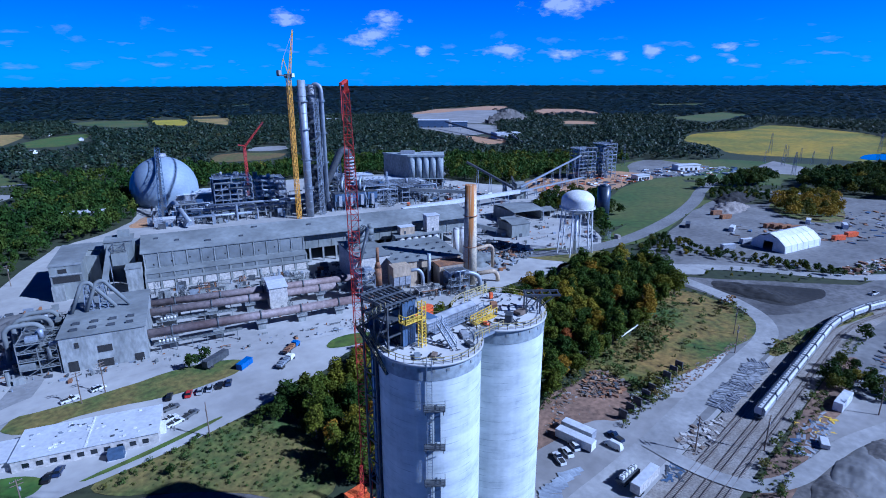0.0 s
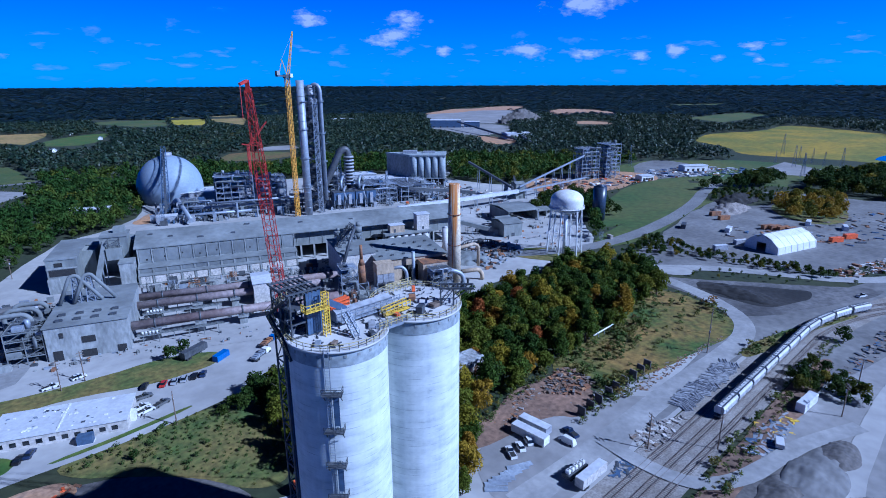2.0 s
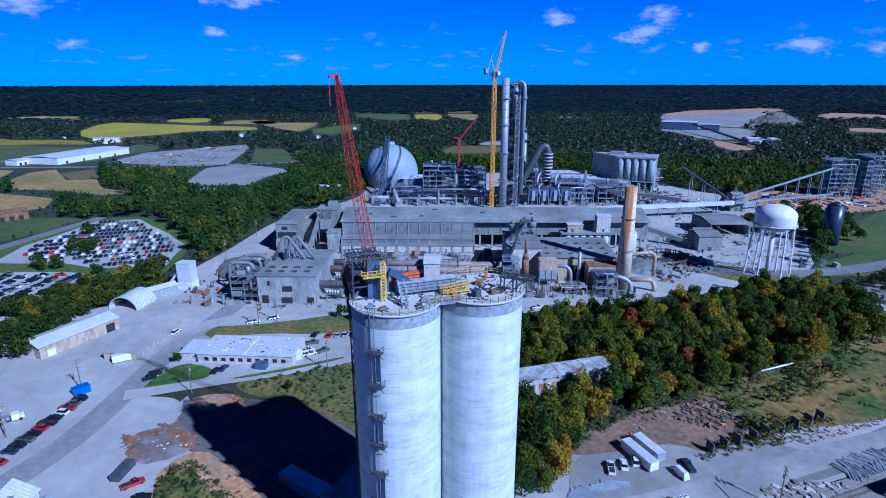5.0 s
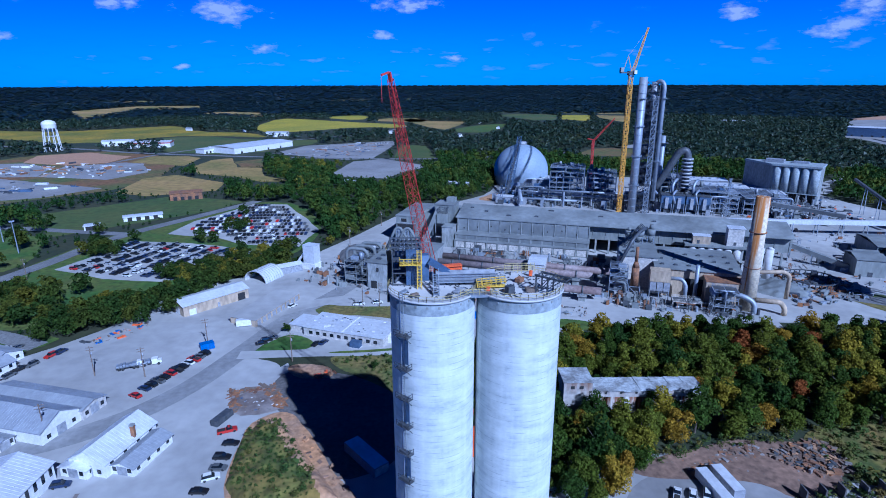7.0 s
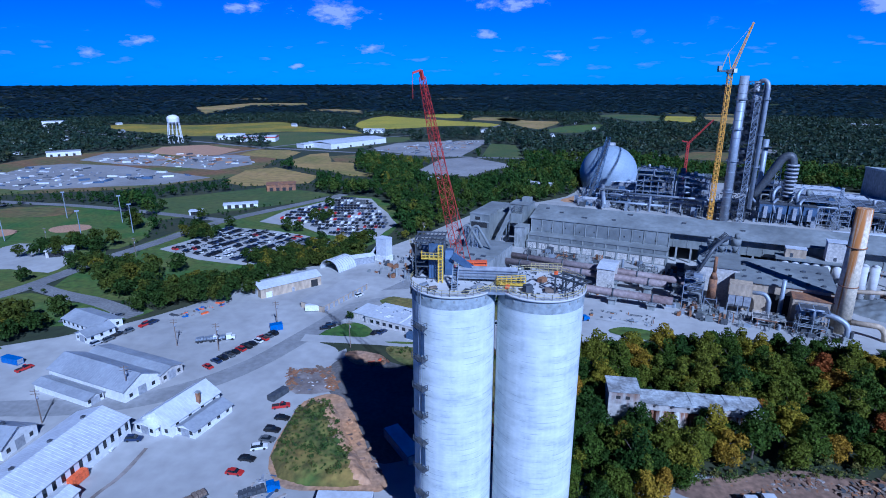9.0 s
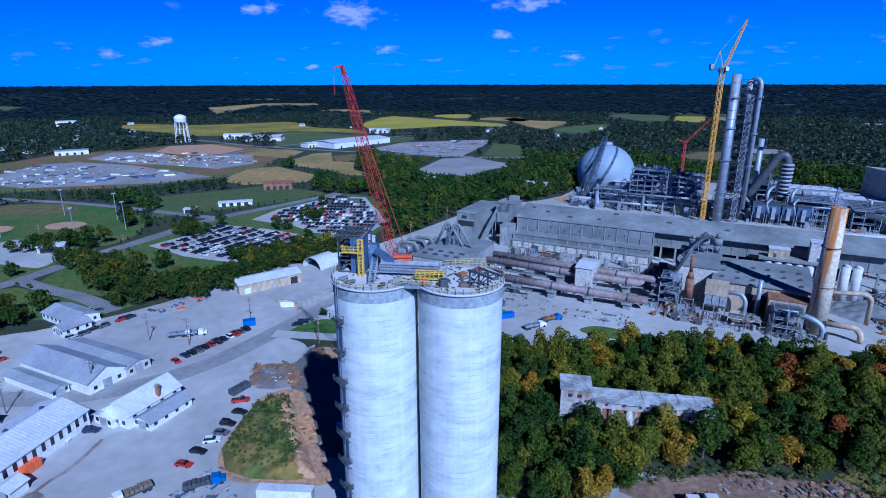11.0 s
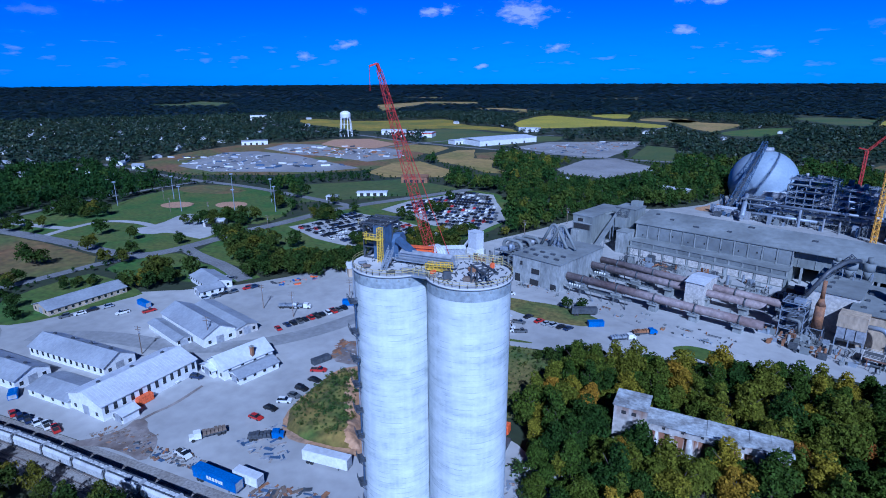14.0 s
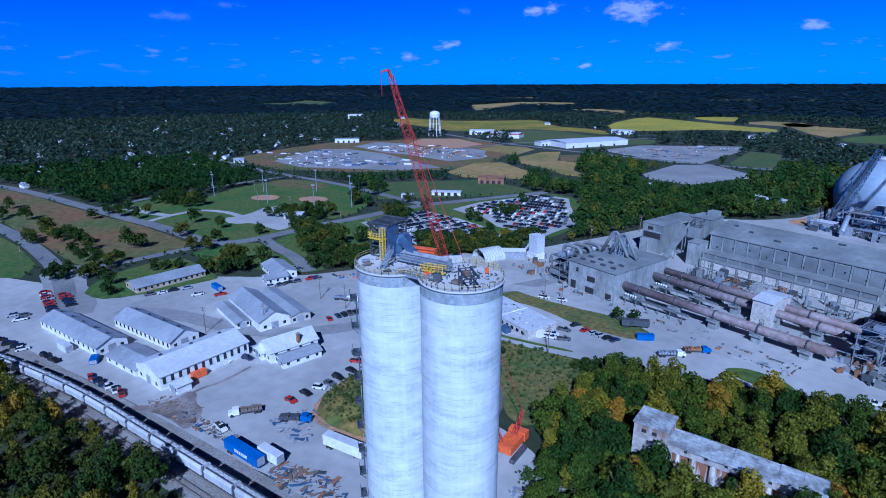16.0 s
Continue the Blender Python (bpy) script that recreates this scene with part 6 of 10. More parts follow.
for k in range(170):
    cx, cy = ((52.9, 56.4), (69.1, 56.3))[k % 2]
    a, r = rb.uniform(0, 6.28), 7.0 * math.sqrt(rb.random())
    x, y, l = cx + r * math.cos(a), cy + r * math.sin(a), rb.uniform(0.15, 1.3)
    q = rb.uniform(0, 3.14)
    beam(bits, (x, y, SZ + 0.12), (x + l * math.cos(q), y + l * math.sin(q), SZ + 0.12 + rb.uniform(0, 0.2)), rb.uniform(0.05, 0.22), rb.uniform(0.08, 0.25))
tagged(part("roof_clutter", bits, M["dark_steel"]), "loose planks, offcuts and hoses on the silo roofs", "clutter", kind="stuff")
rail2 = thing("screen_panel", 70.5, 62.8, SZ, 0, "tall railed screen panel on the far roof edge", "screen")
bm = bmesh.new()
for k in range(8):
    beam(bm, (-3 + k * 0.85, 0, 0), (-3 + k * 0.85, 0, 2.0), 0.07)
for z in (0.5, 1.0, 1.5, 2.0):
    beam(bm, (-3, 0, z), (3, 0, z), 0.07)
part("mesh_panel", bm, M["cream"], rail2)

# ---- mill group east of the kilns ----
mg = place("finish_mill", 0, 0, "dusty finish mill with tan walls and a wide stained flat roof", "building")
part("wall", boxes((86.5, 124, 247.5, 279, 0, 13.6)), M["tan_wall"], mg)
bm = bmesh.new()
prism(bm, [(246.8, 13.4), (279.6, 15.0), (279.6, 15.4), (246.8, 13.9)], 86, 124.6)
part("roof", bm, M["dusty_roof"], mg)
for k in range(18):
    u, v = 90 + (k % 6) * 6, 252 + (k // 6) * 8
    part("roof_vent", boxes((u - 0.7, u + 0.7, v - 0.5, v + 0.5, 13.7 + (v - 247) * 0.048, 14.6 + (v - 247) * 0.048)), M["dark_steel"], mg)
part("annex", boxes((108, 123, 239, 247.5, 0, 11.6)), M["tan_wall"], mg)
part("annex_roof", boxes((107.7, 123.3, 238.7, 247.4, 11.6, 12.0)), M["rust"], mg, "rust-orange annex roof")
part("dark_bay", boxes((100, 108, 246.9, 247.6, 0, 9.5)), M["dark"], mg)
ml = place("mill_head_block", 0, 0, "dusty concrete mill block with cyclones on its roof", "building")
part("wall", boxes((70, 88, 256, 290, 0, 15.6)), M["pale_wall"], ml)
part("roof", boxes((69.6, 88.4, 255.6, 290.4, 15.6, 16.1)), M["dusty_roof"], ml)
for k in range(6):
    part("roof_vent", boxes((72 + (k % 2) * 4, 73.4 + (k % 2) * 4, 262 + (k // 2) * 7, 263.2 + (k // 2) * 7, 16, 16.8)), M["dark_steel"], ml)


def cyclone(u, v, z, r, h, base=0.0, key="dusty_roof"):
    c = place("dust_cyclone", u, v, "dusty steel cyclone with a cone and duct", "cyclone", "dust cyclones", z=base)
    bm = bmesh.new()
    tube(bm, (0, 0, z), (0, 0, z + h * 0.45), r, r, 20)
    tube(bm, (0, 0, z - h * 0.5), (0, 0, z), r * 0.25, r, 20)
    tube(bm, (0, 0, z + h * 0.45), (0, 0, z + h * 0.75), r * 0.55, r * 0.45, 16)
    part("body", bm, M[key], c)
    bm = bmesh.new()
    for k in range(4):
        a = k * math.pi / 2 + 0.78
        beam(bm, (r * 1.1 * math.cos(a), r * 1.1 * math.sin(a), 0), (r * 1.1 * math.cos(a), r * 1.1 * math.sin(a), z), 0.25)
    part("stand", bm, M["steel"], c)
    return c


cyclone(80, 281, 4, 2.6, 7, 16)
cyclone(86, 283, 4, 2.2, 8, 16)
cyclone(75, 284, 3, 2.0, 6, 16)
cyclone(72.5, 252, 6, 1.9, 6, 0)
sw = place("duct_bridge", 0, 0, "lattice-braced swan-neck duct over the mill roof", "duct")
bm = bmesh.new()
pipe(bm, [Vector(p) for p in ((70, 252, 12), (76, 258, 24), (80, 266, 27), (83, 278, 25))], 0.85, 12)
part("duct", bm, M["dark_steel"], sw)
bm = bmesh.new()
lattice(bm, (72, 272, 16), (81, 276, 27), 1.8, 1.8, 6, 0.25)
part("truss", bm, M["dark_steel"], sw)
st = place("mill_stack", 77.5, 244, "rusty tapered stack on a braced stand", "stack")
bm = bmesh.new()
tube(bm, (0, 0, 5), (0, 0, 14), 1.9, 1.7, 20)
tube(bm, (0, 0, 14), (0, 0, 17), 1.7, 0.8, 20)
tube(bm, (0, 0, 17), (0, 0, 24), 0.8, 0.7, 16)
part("stack_shell", bm, M["rust"], st)
bm = bmesh.new()
lattice(bm, (0, 0, 0), (0, 0, 5), 5, 5, 1, 0.35)
part("stand", bm, M["steel"], st)
bf = place("bag_filter", 0, 0, "grey bag filter with three hopper bays under a yellowed cap", "filter")
part("cap", boxes((84, 93, 240, 247, 9, 14)), M["tan_wall"], bf)
for k in range(3):
    bm = bmesh.new()
    prism(bm, [(240.2, 9), (246.8, 9), (246.8, 4.5), (244, 2.5), (243, 2.5), (240.2, 4.5)], 84.3 + k * 3, 87 + k * 3)
    part("filter_bay", bm, M["grey_sheet"], bf)
bm = bmesh.new()
for u in (84.3, 88.5, 92.7):
    for v in (240.4, 246.6):
        beam(bm, (u, v, 0), (u, v, 4.8), 0.35)
part("stand", bm, M["steel"], bf)
hd = place("hot_gas_duct", 0, 0, "silver duct looping down beside the mill wall", "duct")
bm = bmesh.new()
pipe(bm, [Vector(p) for p in ((92, 244, 10), (98, 243, 10.5), (100, 242, 8), (100, 241, 0.2))], 0.9, 14)
part("duct", bm, M["steel"], hd)
s2 = place("slim_stack", 104.5, 244, "slim silver exhaust stack", "stack")
bm = bmesh.new()
tube(bm, (0, 0, 0), (0, 0, 17.5), 0.95, 0.85, 16)
part("flue", bm, M["steel"], s2)
cd = place("chimney_duct", 0, 0, "large silver duct leading into the chimney", "duct")
bm = bmesh.new()
pipe(bm, [Vector(p) for p in ((109, 236, 9), (122, 233, 8.5), (127, 232, 6), (127, 231, 0.3))], 1.15, 14)
part("duct", bm, M["steel"], cd)
bm = bmesh.new()
pipe(bm, [Vector(p) for p in ((129, 242, 17), (140, 246, 17), (143, 247, 15), (143, 247, 4))], 0.9, 14)
part("tan_duct", bm, M["tan_wall"], cd)
bm = bmesh.new()
pipe(bm, [Vector(p) for p in ((128, 236, 6), (138, 236, 6), (140, 236, 3), (140, 236, 0.3))], 1.1, 14)
part("low_duct", bm, M["tan_wall"], cd)


def skeleton(u0, u1, v0, v1, levels, step, label, group="", mat="steel", t=0.35, seed=1, extras=8):
    """An open steel structure with decks, braces, pipes and vessels."""
    rr = random.Random(seed)
    s = place("steel_structure", (u0 + u1) / 2, (v0 + v1) / 2, label, "structure", group)
    a, b = (u1 - u0) / 2, (v1 - v0) / 2
    bm = bmesh.new()
    nx, ny = max(1, round(a * 2 / 6)), max(1, round(b * 2 / 6))
    H = levels * step
    for i in range(nx + 1):
        for j in range(ny + 1):
            h = H * rr.uniform(0.8, 1.08)
            beam(bm, (-a + i * 2 * a / nx, -b + j * 2 * b / ny, 0), (-a + i * 2 * a / nx, -b + j * 2 * b / ny, h), t)
    for k in range(1, levels + 1):
        z = k * step
        for j in range(ny + 1):
            beam(bm, (-a, -b + j * 2 * b / ny, z), (a, -b + j * 2 * b / ny, z), t)
        for i in range(nx + 1):
            beam(bm, (-a + i * 2 * a / nx, -b, z), (-a + i * 2 * a / nx, b, z), t)
        for s2 in (-1, 1):
            i = rr.randrange(nx)
            beam(bm, (-a + i * 2 * a / nx, s2 * b, z - step), (-a + (i + 1) * 2 * a / nx, s2 * b, z), t * 0.6)
            railing(bm, [(-a, s2 * b, z), (a, s2 * b, z)], 1.1, 2.5, 0.1)
    part("frame", bm, M[mat], s)
    for k in range(1, levels + 1):
        w = rr.uniform(0.45, 1.0)
        part("deck", boxes((-a, -a + 2 * a * w, -b, b, k * step - 0.1, k * step + 0.08)), M["dark_steel"], s)
    for k in range(extras):
        bm = bmesh.new()
        x, y, z = rr.uniform(-a, a) * 0.8, rr.uniform(-b, b) * 0.8, rr.randrange(levels + 1) * step
        kind = rr.random()
        if kind < 0.4:
            r = rr.uniform(0.8, 1.8)
            tube(bm, (x, y, z + 0.1), (x, y, z + step * rr.uniform(0.5, 1.1)), r, r, 14)
            part("vessel", bm, M[rr.choice(("steel", "grey_sheet", "dusty_roof"))], s)
        elif kind < 0.75:
            r = rr.uniform(0.3, 0.7)
            x2 = rr.uniform(-a, a)
            pipe(bm, [Vector((x, -b - 0.6, z + 1)), Vector((x2, -b - 0.6, z + 1)), Vector((x2, -b - 0.6, max(0.2, z - step)))], r, 10)
            part("pipe_run", bm, M[rr.choice(("steel", "dusty_roof"))], s)
        else:
            w, d, h = rr.uniform(1, 2.6), rr.uniform(1, 2), rr.uniform(1.2, step * 0.8)
            box(bm, x - w, x + w, y - d, y + d, z + 0.1, z + h)
            bmesh.ops.bevel(bm, geom=bm.edges[:], offset=0.12, segments=1, affect="EDGES")
            part("housing", bm, M[rr.choice(("grey_sheet", "dusty_roof", "steel", "blue_steel"))], s)
    return s


G = "process structures"
skeleton(66, 74, 238, 246, 4, 3.6, "narrow dusty steel stair frame beside the kilns", G, "steel", 0.3, 3, 6)
skeleton(110, 120, 230, 238, 3, 3.4, "dusty steel frame with ducts below the chimney", G, "steel", 0.3, 4, 8)
skeleton(94, 106, 232, 238, 1, 3.2, "low dusty pipe frame in front of the mill", G, "pale_wall", 0.3, 5, 6)
skeleton(-62, -50, 219, 230, 4, 3.2, "dusty stair frame beside the mill building", G, "dusty_roof", 0.3, 6, 10)
skeleton(-64, -52, 232, 252, 3, 3.4, "dusty frame crowded with ducts and cyclones", G, "dusty_roof", 0.35, 7, 16)
skeleton(16, 44, 452, 474, 7, 4.2, "open steel process structure crowded with pipes", G, "steel", 0.45, 8, 30)
skeleton(46, 70, 456, 478, 6, 4.2, "open steel process structure crowded with pipes", G, "steel", 0.45, 9, 26)
skeleton(-12, 14, 448, 466, 3, 4.0, "low pipe structure below the dome", G, "steel", 0.4, 10, 18)
skeleton(128, 160, 440, 470, 4, 4.2, "open steel filter structure beside the preheater", G, "steel", 0.45, 12, 22)
skeleton(164, 196, 440, 480, 3, 4.5, "low process structure with white housings", G, "steel", 0.45, 13, 22)
skeleton(100, 126, 474, 500, 5, 4.2, "steel structure behind the preheater", G, "dark_steel", 0.45, 14, 18)
skeleton(374, 396, 470, 486, 8, 4.0, "blue-grey steel screening tower on the building site", G, "steel", 0.45, 15, 26)
skeleton(402, 420, 466, 484, 9, 4.0, "blue-grey steel screening tower on the building site", G, "steel", 0.45, 16, 22)
# pipe racks in front of the process area
for v, z, u0, u1, r in ((444, 8, -2, 84, 1.2), (447, 4, 0, 84, 1.2), (440, 12, 10, 90, 0.9), (436, 5, -12, 40, 1.0)):
    pr = place("pipe_rack", 0, 0, "long silver pipe carried on trestles", "pipe", "pipe racks")
    bm = bmesh.new()
    tube(bm, (u0, v, z), (u1, v, z), r, r, 14)
    part("pipe", bm, M["steel"], pr)
    for k in range(6):
        u = u0 + (k + 0.5) * (u1 - u0) / 6
        bm = bmesh.new()
        for s in (-1.3, 1.3):
            beam(bm, (u, v + s, 0), (u, v + s, z), 0.35)
        beam(bm, (u, v - 1.5, z - r - 0.2), (u, v + 1.5, z - r - 0.2), 0.35)
        part("trestle", bm, M["dark_steel"], pr)
# blue sheds and vessels by the dome
for u, v, w, d, h, key, lb in ((-6, 452, 18, 6, 8, "blue_steel", "small blue-grey sheet shed"), (20, 480, 10, 10, 26, "blue_steel", "tall blue-grey filter house"), (-20, 442, 14, 8, 5, "grey_sheet", "low grey electrical house"), (58, 484, 12, 8, 12, "grey_sheet", "grey sheet house among pipes")):
    b = place("process_house", u, v, lb, "building", "process houses")
    part("wall", boxes((-w / 2, w / 2, -d / 2, d / 2, 0, h)), M[key], b)
    part("roof", boxes((-w / 2 - 0.3, w / 2 + 0.3, -d / 2 - 0.3, d / 2 + 0.3, h, h + 0.35)), M["white_roof"], b)
    part("door", boxes((-1, 1, -d / 2 - 0.05, -d / 2 + 0.05, 0, 2.4)), M["dark_steel"], b)
# raw meal filters: hoppers under a swan-neck duct
for k in range(4):
    f = place("hopper_filter", 108 + k * 9, 437, "grey-blue hopper filter with a tapering base", "filter", "hopper filters")
    bm = bmesh.new()
    prism(bm, [(-5, 14), (5, 14), (5, 8), (1.2, 3), (-1.2, 3), (-5, 8)], -4, 4)
    part("casing", bm, M["blue_steel"], f)
    bm = bmesh.new()
    box(bm, -4.2, 4.2, -5.2, 5.2, 14, 14.25)
    railing(bm, [(-4.2, -5.2, 14.2), (4.2, -5.2, 14.2)], 1.1, 1.6, 0.12)
    part("top_deck", bm, M["dark_steel"], f)
    part("side_duct", boxes((-1.2, 1.2, -6.2, -5.0, 4, 12.5)), M["grey_sheet"], f)
    bm = bmesh.new()
    for x in (-3.8, 3.8):
        for y in (-4.6, 4.6):
            beam(bm, (x, y, 0), (x, y, 9), 0.4)
    part("stand", bm, M["steel"], f)
sn = place("swan_neck_duct", 0, 0, "thick dark duct rising to a banded swan-neck column", "duct")
bm = bmesh.new()
pipe(bm, [Vector(p) for p in ((99, 452, 14), (104, 452, 23), (115, 452, 45), (120, 452, 47), (122, 452, 42), (122, 452, 14))], 2.9, 20)
part("duct", bm, M["dark_steel"], sn)
for k in range(9):
    bm = bmesh.new()
    tube(bm, (122, 452, 17 + k * 2.8), (122, 452, 18.3 + k * 2.8), 4.3, 4.3, 20)
    part("ring", bm, M["grey_sheet"], sn)
bm = bmesh.new()
lattice(bm, (114, 455, 0), (114, 455, 40), 4, 3, 9, 0.3)
part("support_frame", bm, M["steel"], sn)
for k, (u, z) in enumerate(((112, 14), (127, 14))):
    bm = bmesh.new()
    pipe(bm, [Vector((u, 440, z)), Vector((u, 441, z + 7)), Vector((u + 2, 444, z + 10)), Vector((u + 4, 450, z + 10))], 1.1, 14)
    part("bright_elbow", bm, M["steel"], sn, "bright silver elbow duct")

for k, (a, b) in enumerate((((101, 436, 14), (94, 438, 22)), ((114, 432, 8), (112, 433, 15)), ((130, 432, 8), (128, 433, 16)))):
    d = place("white_duct", 0, 0, "short bright silver duct", "duct", "short ducts")
    bm = bmesh.new()
    pipe(bm, [Vector(a), Vector(b), Vector(b) + Vector((3, 6, 2))], 0.9, 12)
    part("duct", bm, M["steel"], d)
tw = thing("lattice_tower", 300, 372, 0, 0, "slim galvanised lattice tower", "tower")
bm = bmesh.new()
lattice(bm, (0, 0, 0), (0, 0, 26), 2.4, 1.2, 12, 0.3)
part("mast", bm, M["steel"], tw)
t2 = place("second_stack", 104, 470, "silver stack with a ringed platform beside the preheater", "stack")
bm = bmesh.new()
tube(bm, (0, 0, 0), (0, 0, 56), 2.0, 2.0, 20)
part("flue", bm, M["steel"], t2)
part("platform", boxes((-4, 4, -4, 4, 50, 50.4)), M["dark_steel"], t2)
# pale flat roofs behind
for u, v, w, d, h in ((165, 520, 34, 22, 9), (200, 528, 30, 26, 8), (190, 490, 26, 16, 10), (150, 548, 40, 18, 10), (0, 520, 46, 26, 9)):
    b = place("flat_roofed_store", u, v, "low store with a pale flat roof among the pipes", "building", "flat stores")
    part("wall", boxes((-w / 2, w / 2, -d / 2, d / 2, 0, h)), M["grey_sheet"], b)
    part("roof", boxes((-w / 2 - 0.4, w / 2 + 0.4, -d / 2 - 0.4, d / 2 + 0.4, h, h + 0.4)), M["white_roof"], b)
    for k in range(5):
        part("roof_unit", boxes((-w * 0.4 + k * w * 0.18, -w * 0.4 + k * w * 0.18 + 1.6, -1, 1, h + 0.4, h + 1.5)), M["steel"], b)

# ---- small red crane, conveyors and sheds to the east ----
r2 = thing("red_luffing_crane", 224.4, 477.4, 0, 0, "small red lattice crane above the process area", "crane")
bm = bmesh.new()
lattice(bm, (0, 0, 0), (0, 0, 45), 1.8, 1.8, 20, 0.3)
part("mast", bm, M["red"], r2)
bm = bmesh.new()
lattice(bm, (0.5, 0, 45.3), (16.5, -6.5, 66), 1.6, 0.8, 16, 0.28)
beam(bm, (0, 0, 46), (-5, 1.5, 47), 0.9)
part("jib", bm, M["red"], r2)
row = place("cement_bin_row", 0, 0, "row of small pale concrete bins raised beside the hall", "bins")
for k in range(6):
    bm = bmesh.new()
    tube(bm, (109.5 + k * 4.4, 297, 5), (109.5 + k * 4.4, 297, 12.4), 1.9, 1.9, 20)
    part("bin", bm, M["concrete"], row)
part("bin_deck", boxes((105, 136, 294.6, 303, 12.4, 13.4)), M["dusty_roof"], row)
part("base_wall", boxes((106, 135, 298, 303, 0, 12.4)), M["concrete_dark"], row)
part("bin_floor", boxes((106.4, 134.6, 294.8, 298, 4.4, 5)), M["concrete_dark"], row)
for k in range(7):
    part("pier", boxes((106.6 + k * 4.5, 107.3 + k * 4.5, 295, 295.7, 0, 4.4)), M["concrete_dark"], row)
b = place("bin_tower", 130, 300, "tall pale sheet tower standing above the bins", "building", z=13.4)
part("wall", boxes((-4, 4, -3, 3, 0, 9.6)), M["pale_wall"], b)
part("roof", boxes((-4.3, 4.3, -3.3, 3.3, 9.6, 10)), M["white_roof"], b)
part("hatch", boxes((-0.7, 0.7, -3.06, -2.95, 0.4, 2.2)), M["dark_steel"], b)
b = place("bin_house", 113.5, 299.5, "low tan sheet house above the bins", "building", z=13.4)
part("wall", boxes((-4.5, 4.5, -2.6, 2.6, 0, 4.4)), M["tan_wall"], b)
part("roof", boxes((-4.7, 4.7, -2.8, 2.8, 4.4, 4.7)), M["white_roof"], b)
part("hatch", boxes((-2.4, -1.0, -2.66, -2.55, 0.2, 2.2)), M["dark_steel"], b)
for k in range(2):
    s = place("steel_bin", 139.2 + k * 4.4, 284, "tall grey concrete bin beside the chimney", "bin", "tall bins")
    bm = bmesh.new()
    tube(bm, (0, 0, 0), (0, 0, 17), 1.9, 1.9, 20)
    tube(bm, (0, 0, 17), (0, 0, 17.8), 1.9, 0.5, 20)
    part("shell", bm, M["concrete"], s)


def conveyor(a, b, label, w=2.6, legs=4, key="dusty_roof"):
    c = thing("conveyor", 0, 0, 0, 0, label, "conveyor", "conveyors")
    bm = bmesh.new()
    beam(bm, a, b, w, w)
    part("gallery", bm, M[key], c)
    for k in range(legs):
        p = Vector(a).lerp(Vector(b), (k + 0.7) / (legs + 0.6))
        bm = bmesh.new()
        d, s, u, _ = frame_of(a, b)
        for q in (-1, 1):
            beam(bm, p + s * q * w * 0.4, (p.x + s.x * q * w * 0.8, p.y + s.y * q * w * 0.8, 0), 0.35)
        part("trestle", bm, M["steel"], c)
    return c


conveyor((252, 262, 14), (288, 225, 1.5), "inclined enclosed grey conveyor rising to the hall")
conveyor((262, 308, 9), (380, 290, 9), "long level pale conveyor gallery", 3.0, 7, "white_roof")
conveyor((300, 372, 12), (350, 312, 9), "long inclined conveyor gallery", 2.6, 4)
conveyor((384, 292, 12), (512, 312, 26), "inclined conveyor on trestles over the building site", 1.3, 7, "steel")
conveyor((384, 292, 8), (500, 300, 6), "low conveyor on trestles over the building site", 1.3, 7, "steel")
conveyor((380, 296, 11), (402, 372, 24), "dark inclined conveyor reaching towards the wood", 1.8, 3, "dark_steel")
conveyor((390, 300, 8), (470, 372, 5), "dark conveyor reaching towards the quarry", 1.8, 5, "dark_steel")
for x, y, w, d, h, tn, op, lb in ((331, 253, 26, 30, 8.5, -20, True, "open-fronted grey sheet store"), (292, 226, 14, 17, 9, -20, False, "blank grey sheet transfer house"), (307, 244, 12, 9, 5, -20, True, "small open grey shed"), (392, 300, 9, 9, 13, -20, False, "tall grey transfer tower"), (348, 242, 12, 14, 6, -20, True, "open shed with a grey roof")):
    b = thing("grey_shed", x, y, 0, tn, lb, "shed", "grey sheds")
    if op:
        part("rear_wall", boxes((-w / 2, w / 2, d / 2 - 0.4, d / 2, 0, h)), M["dusty"], b)
        part("side_wall", boxes((-w / 2, -w / 2 + 0.4, -d / 2, d / 2 - 0.4, 0, h)), M["dusty"], b)
        part("side_wall", boxes((w / 2 - 0.4, w / 2, -d / 2 + d * 0.4, d / 2 - 0.4, 0, h)), M["dusty"], b)
        part("post", boxes((w / 2 - 0.6, w / 2, -d / 2, -d / 2 + 0.6, 0, h)), M["steel"], b)
    else:
        part("wall", boxes((-w / 2, w / 2, -d / 2, d / 2, 0, h)), M["dusty"], b)
    bm = bmesh.new()
    prism(bm, [(-d / 2 - 0.5, h), (0, h + 1.6), (d / 2 + 0.5, h), (d / 2 + 0.5, h + 0.3), (0, h + 2), (-d / 2 - 0.5, h + 0.3)], -w / 2 - 0.4, w / 2 + 0.4)
    part("roof", bm, M["dusty_roof"], b)
    if not op:
        part("door", boxes((-1.2, 1.2, -d / 2 - 0.06, -d / 2 + 0.05, 0, 2.6)), M["dark_steel"], b)
# ring-shaped dark thickener frame on the ground
rk = thing("ring_frame", 252, 212, 0, 0, "dark circular steel frame lying among scrap", "frame")
bm = bmesh.new()
for k in range(28):
    a, c = k * 2 * math.pi / 28, (k + 1) * 2 * math.pi / 28
    for z in (0.4, 3.2):
        beam(bm, (12 * math.cos(a), 12 * math.sin(a), z), (12 * math.cos(c), 12 * math.sin(c), z), 0.5)
    beam(bm, (12 * math.cos(a), 12 * math.sin(a), 0), (12 * math.cos(a), 12 * math.sin(a), 3.4), 0.4)
part("ring", bm, M["dark_steel"], rk)
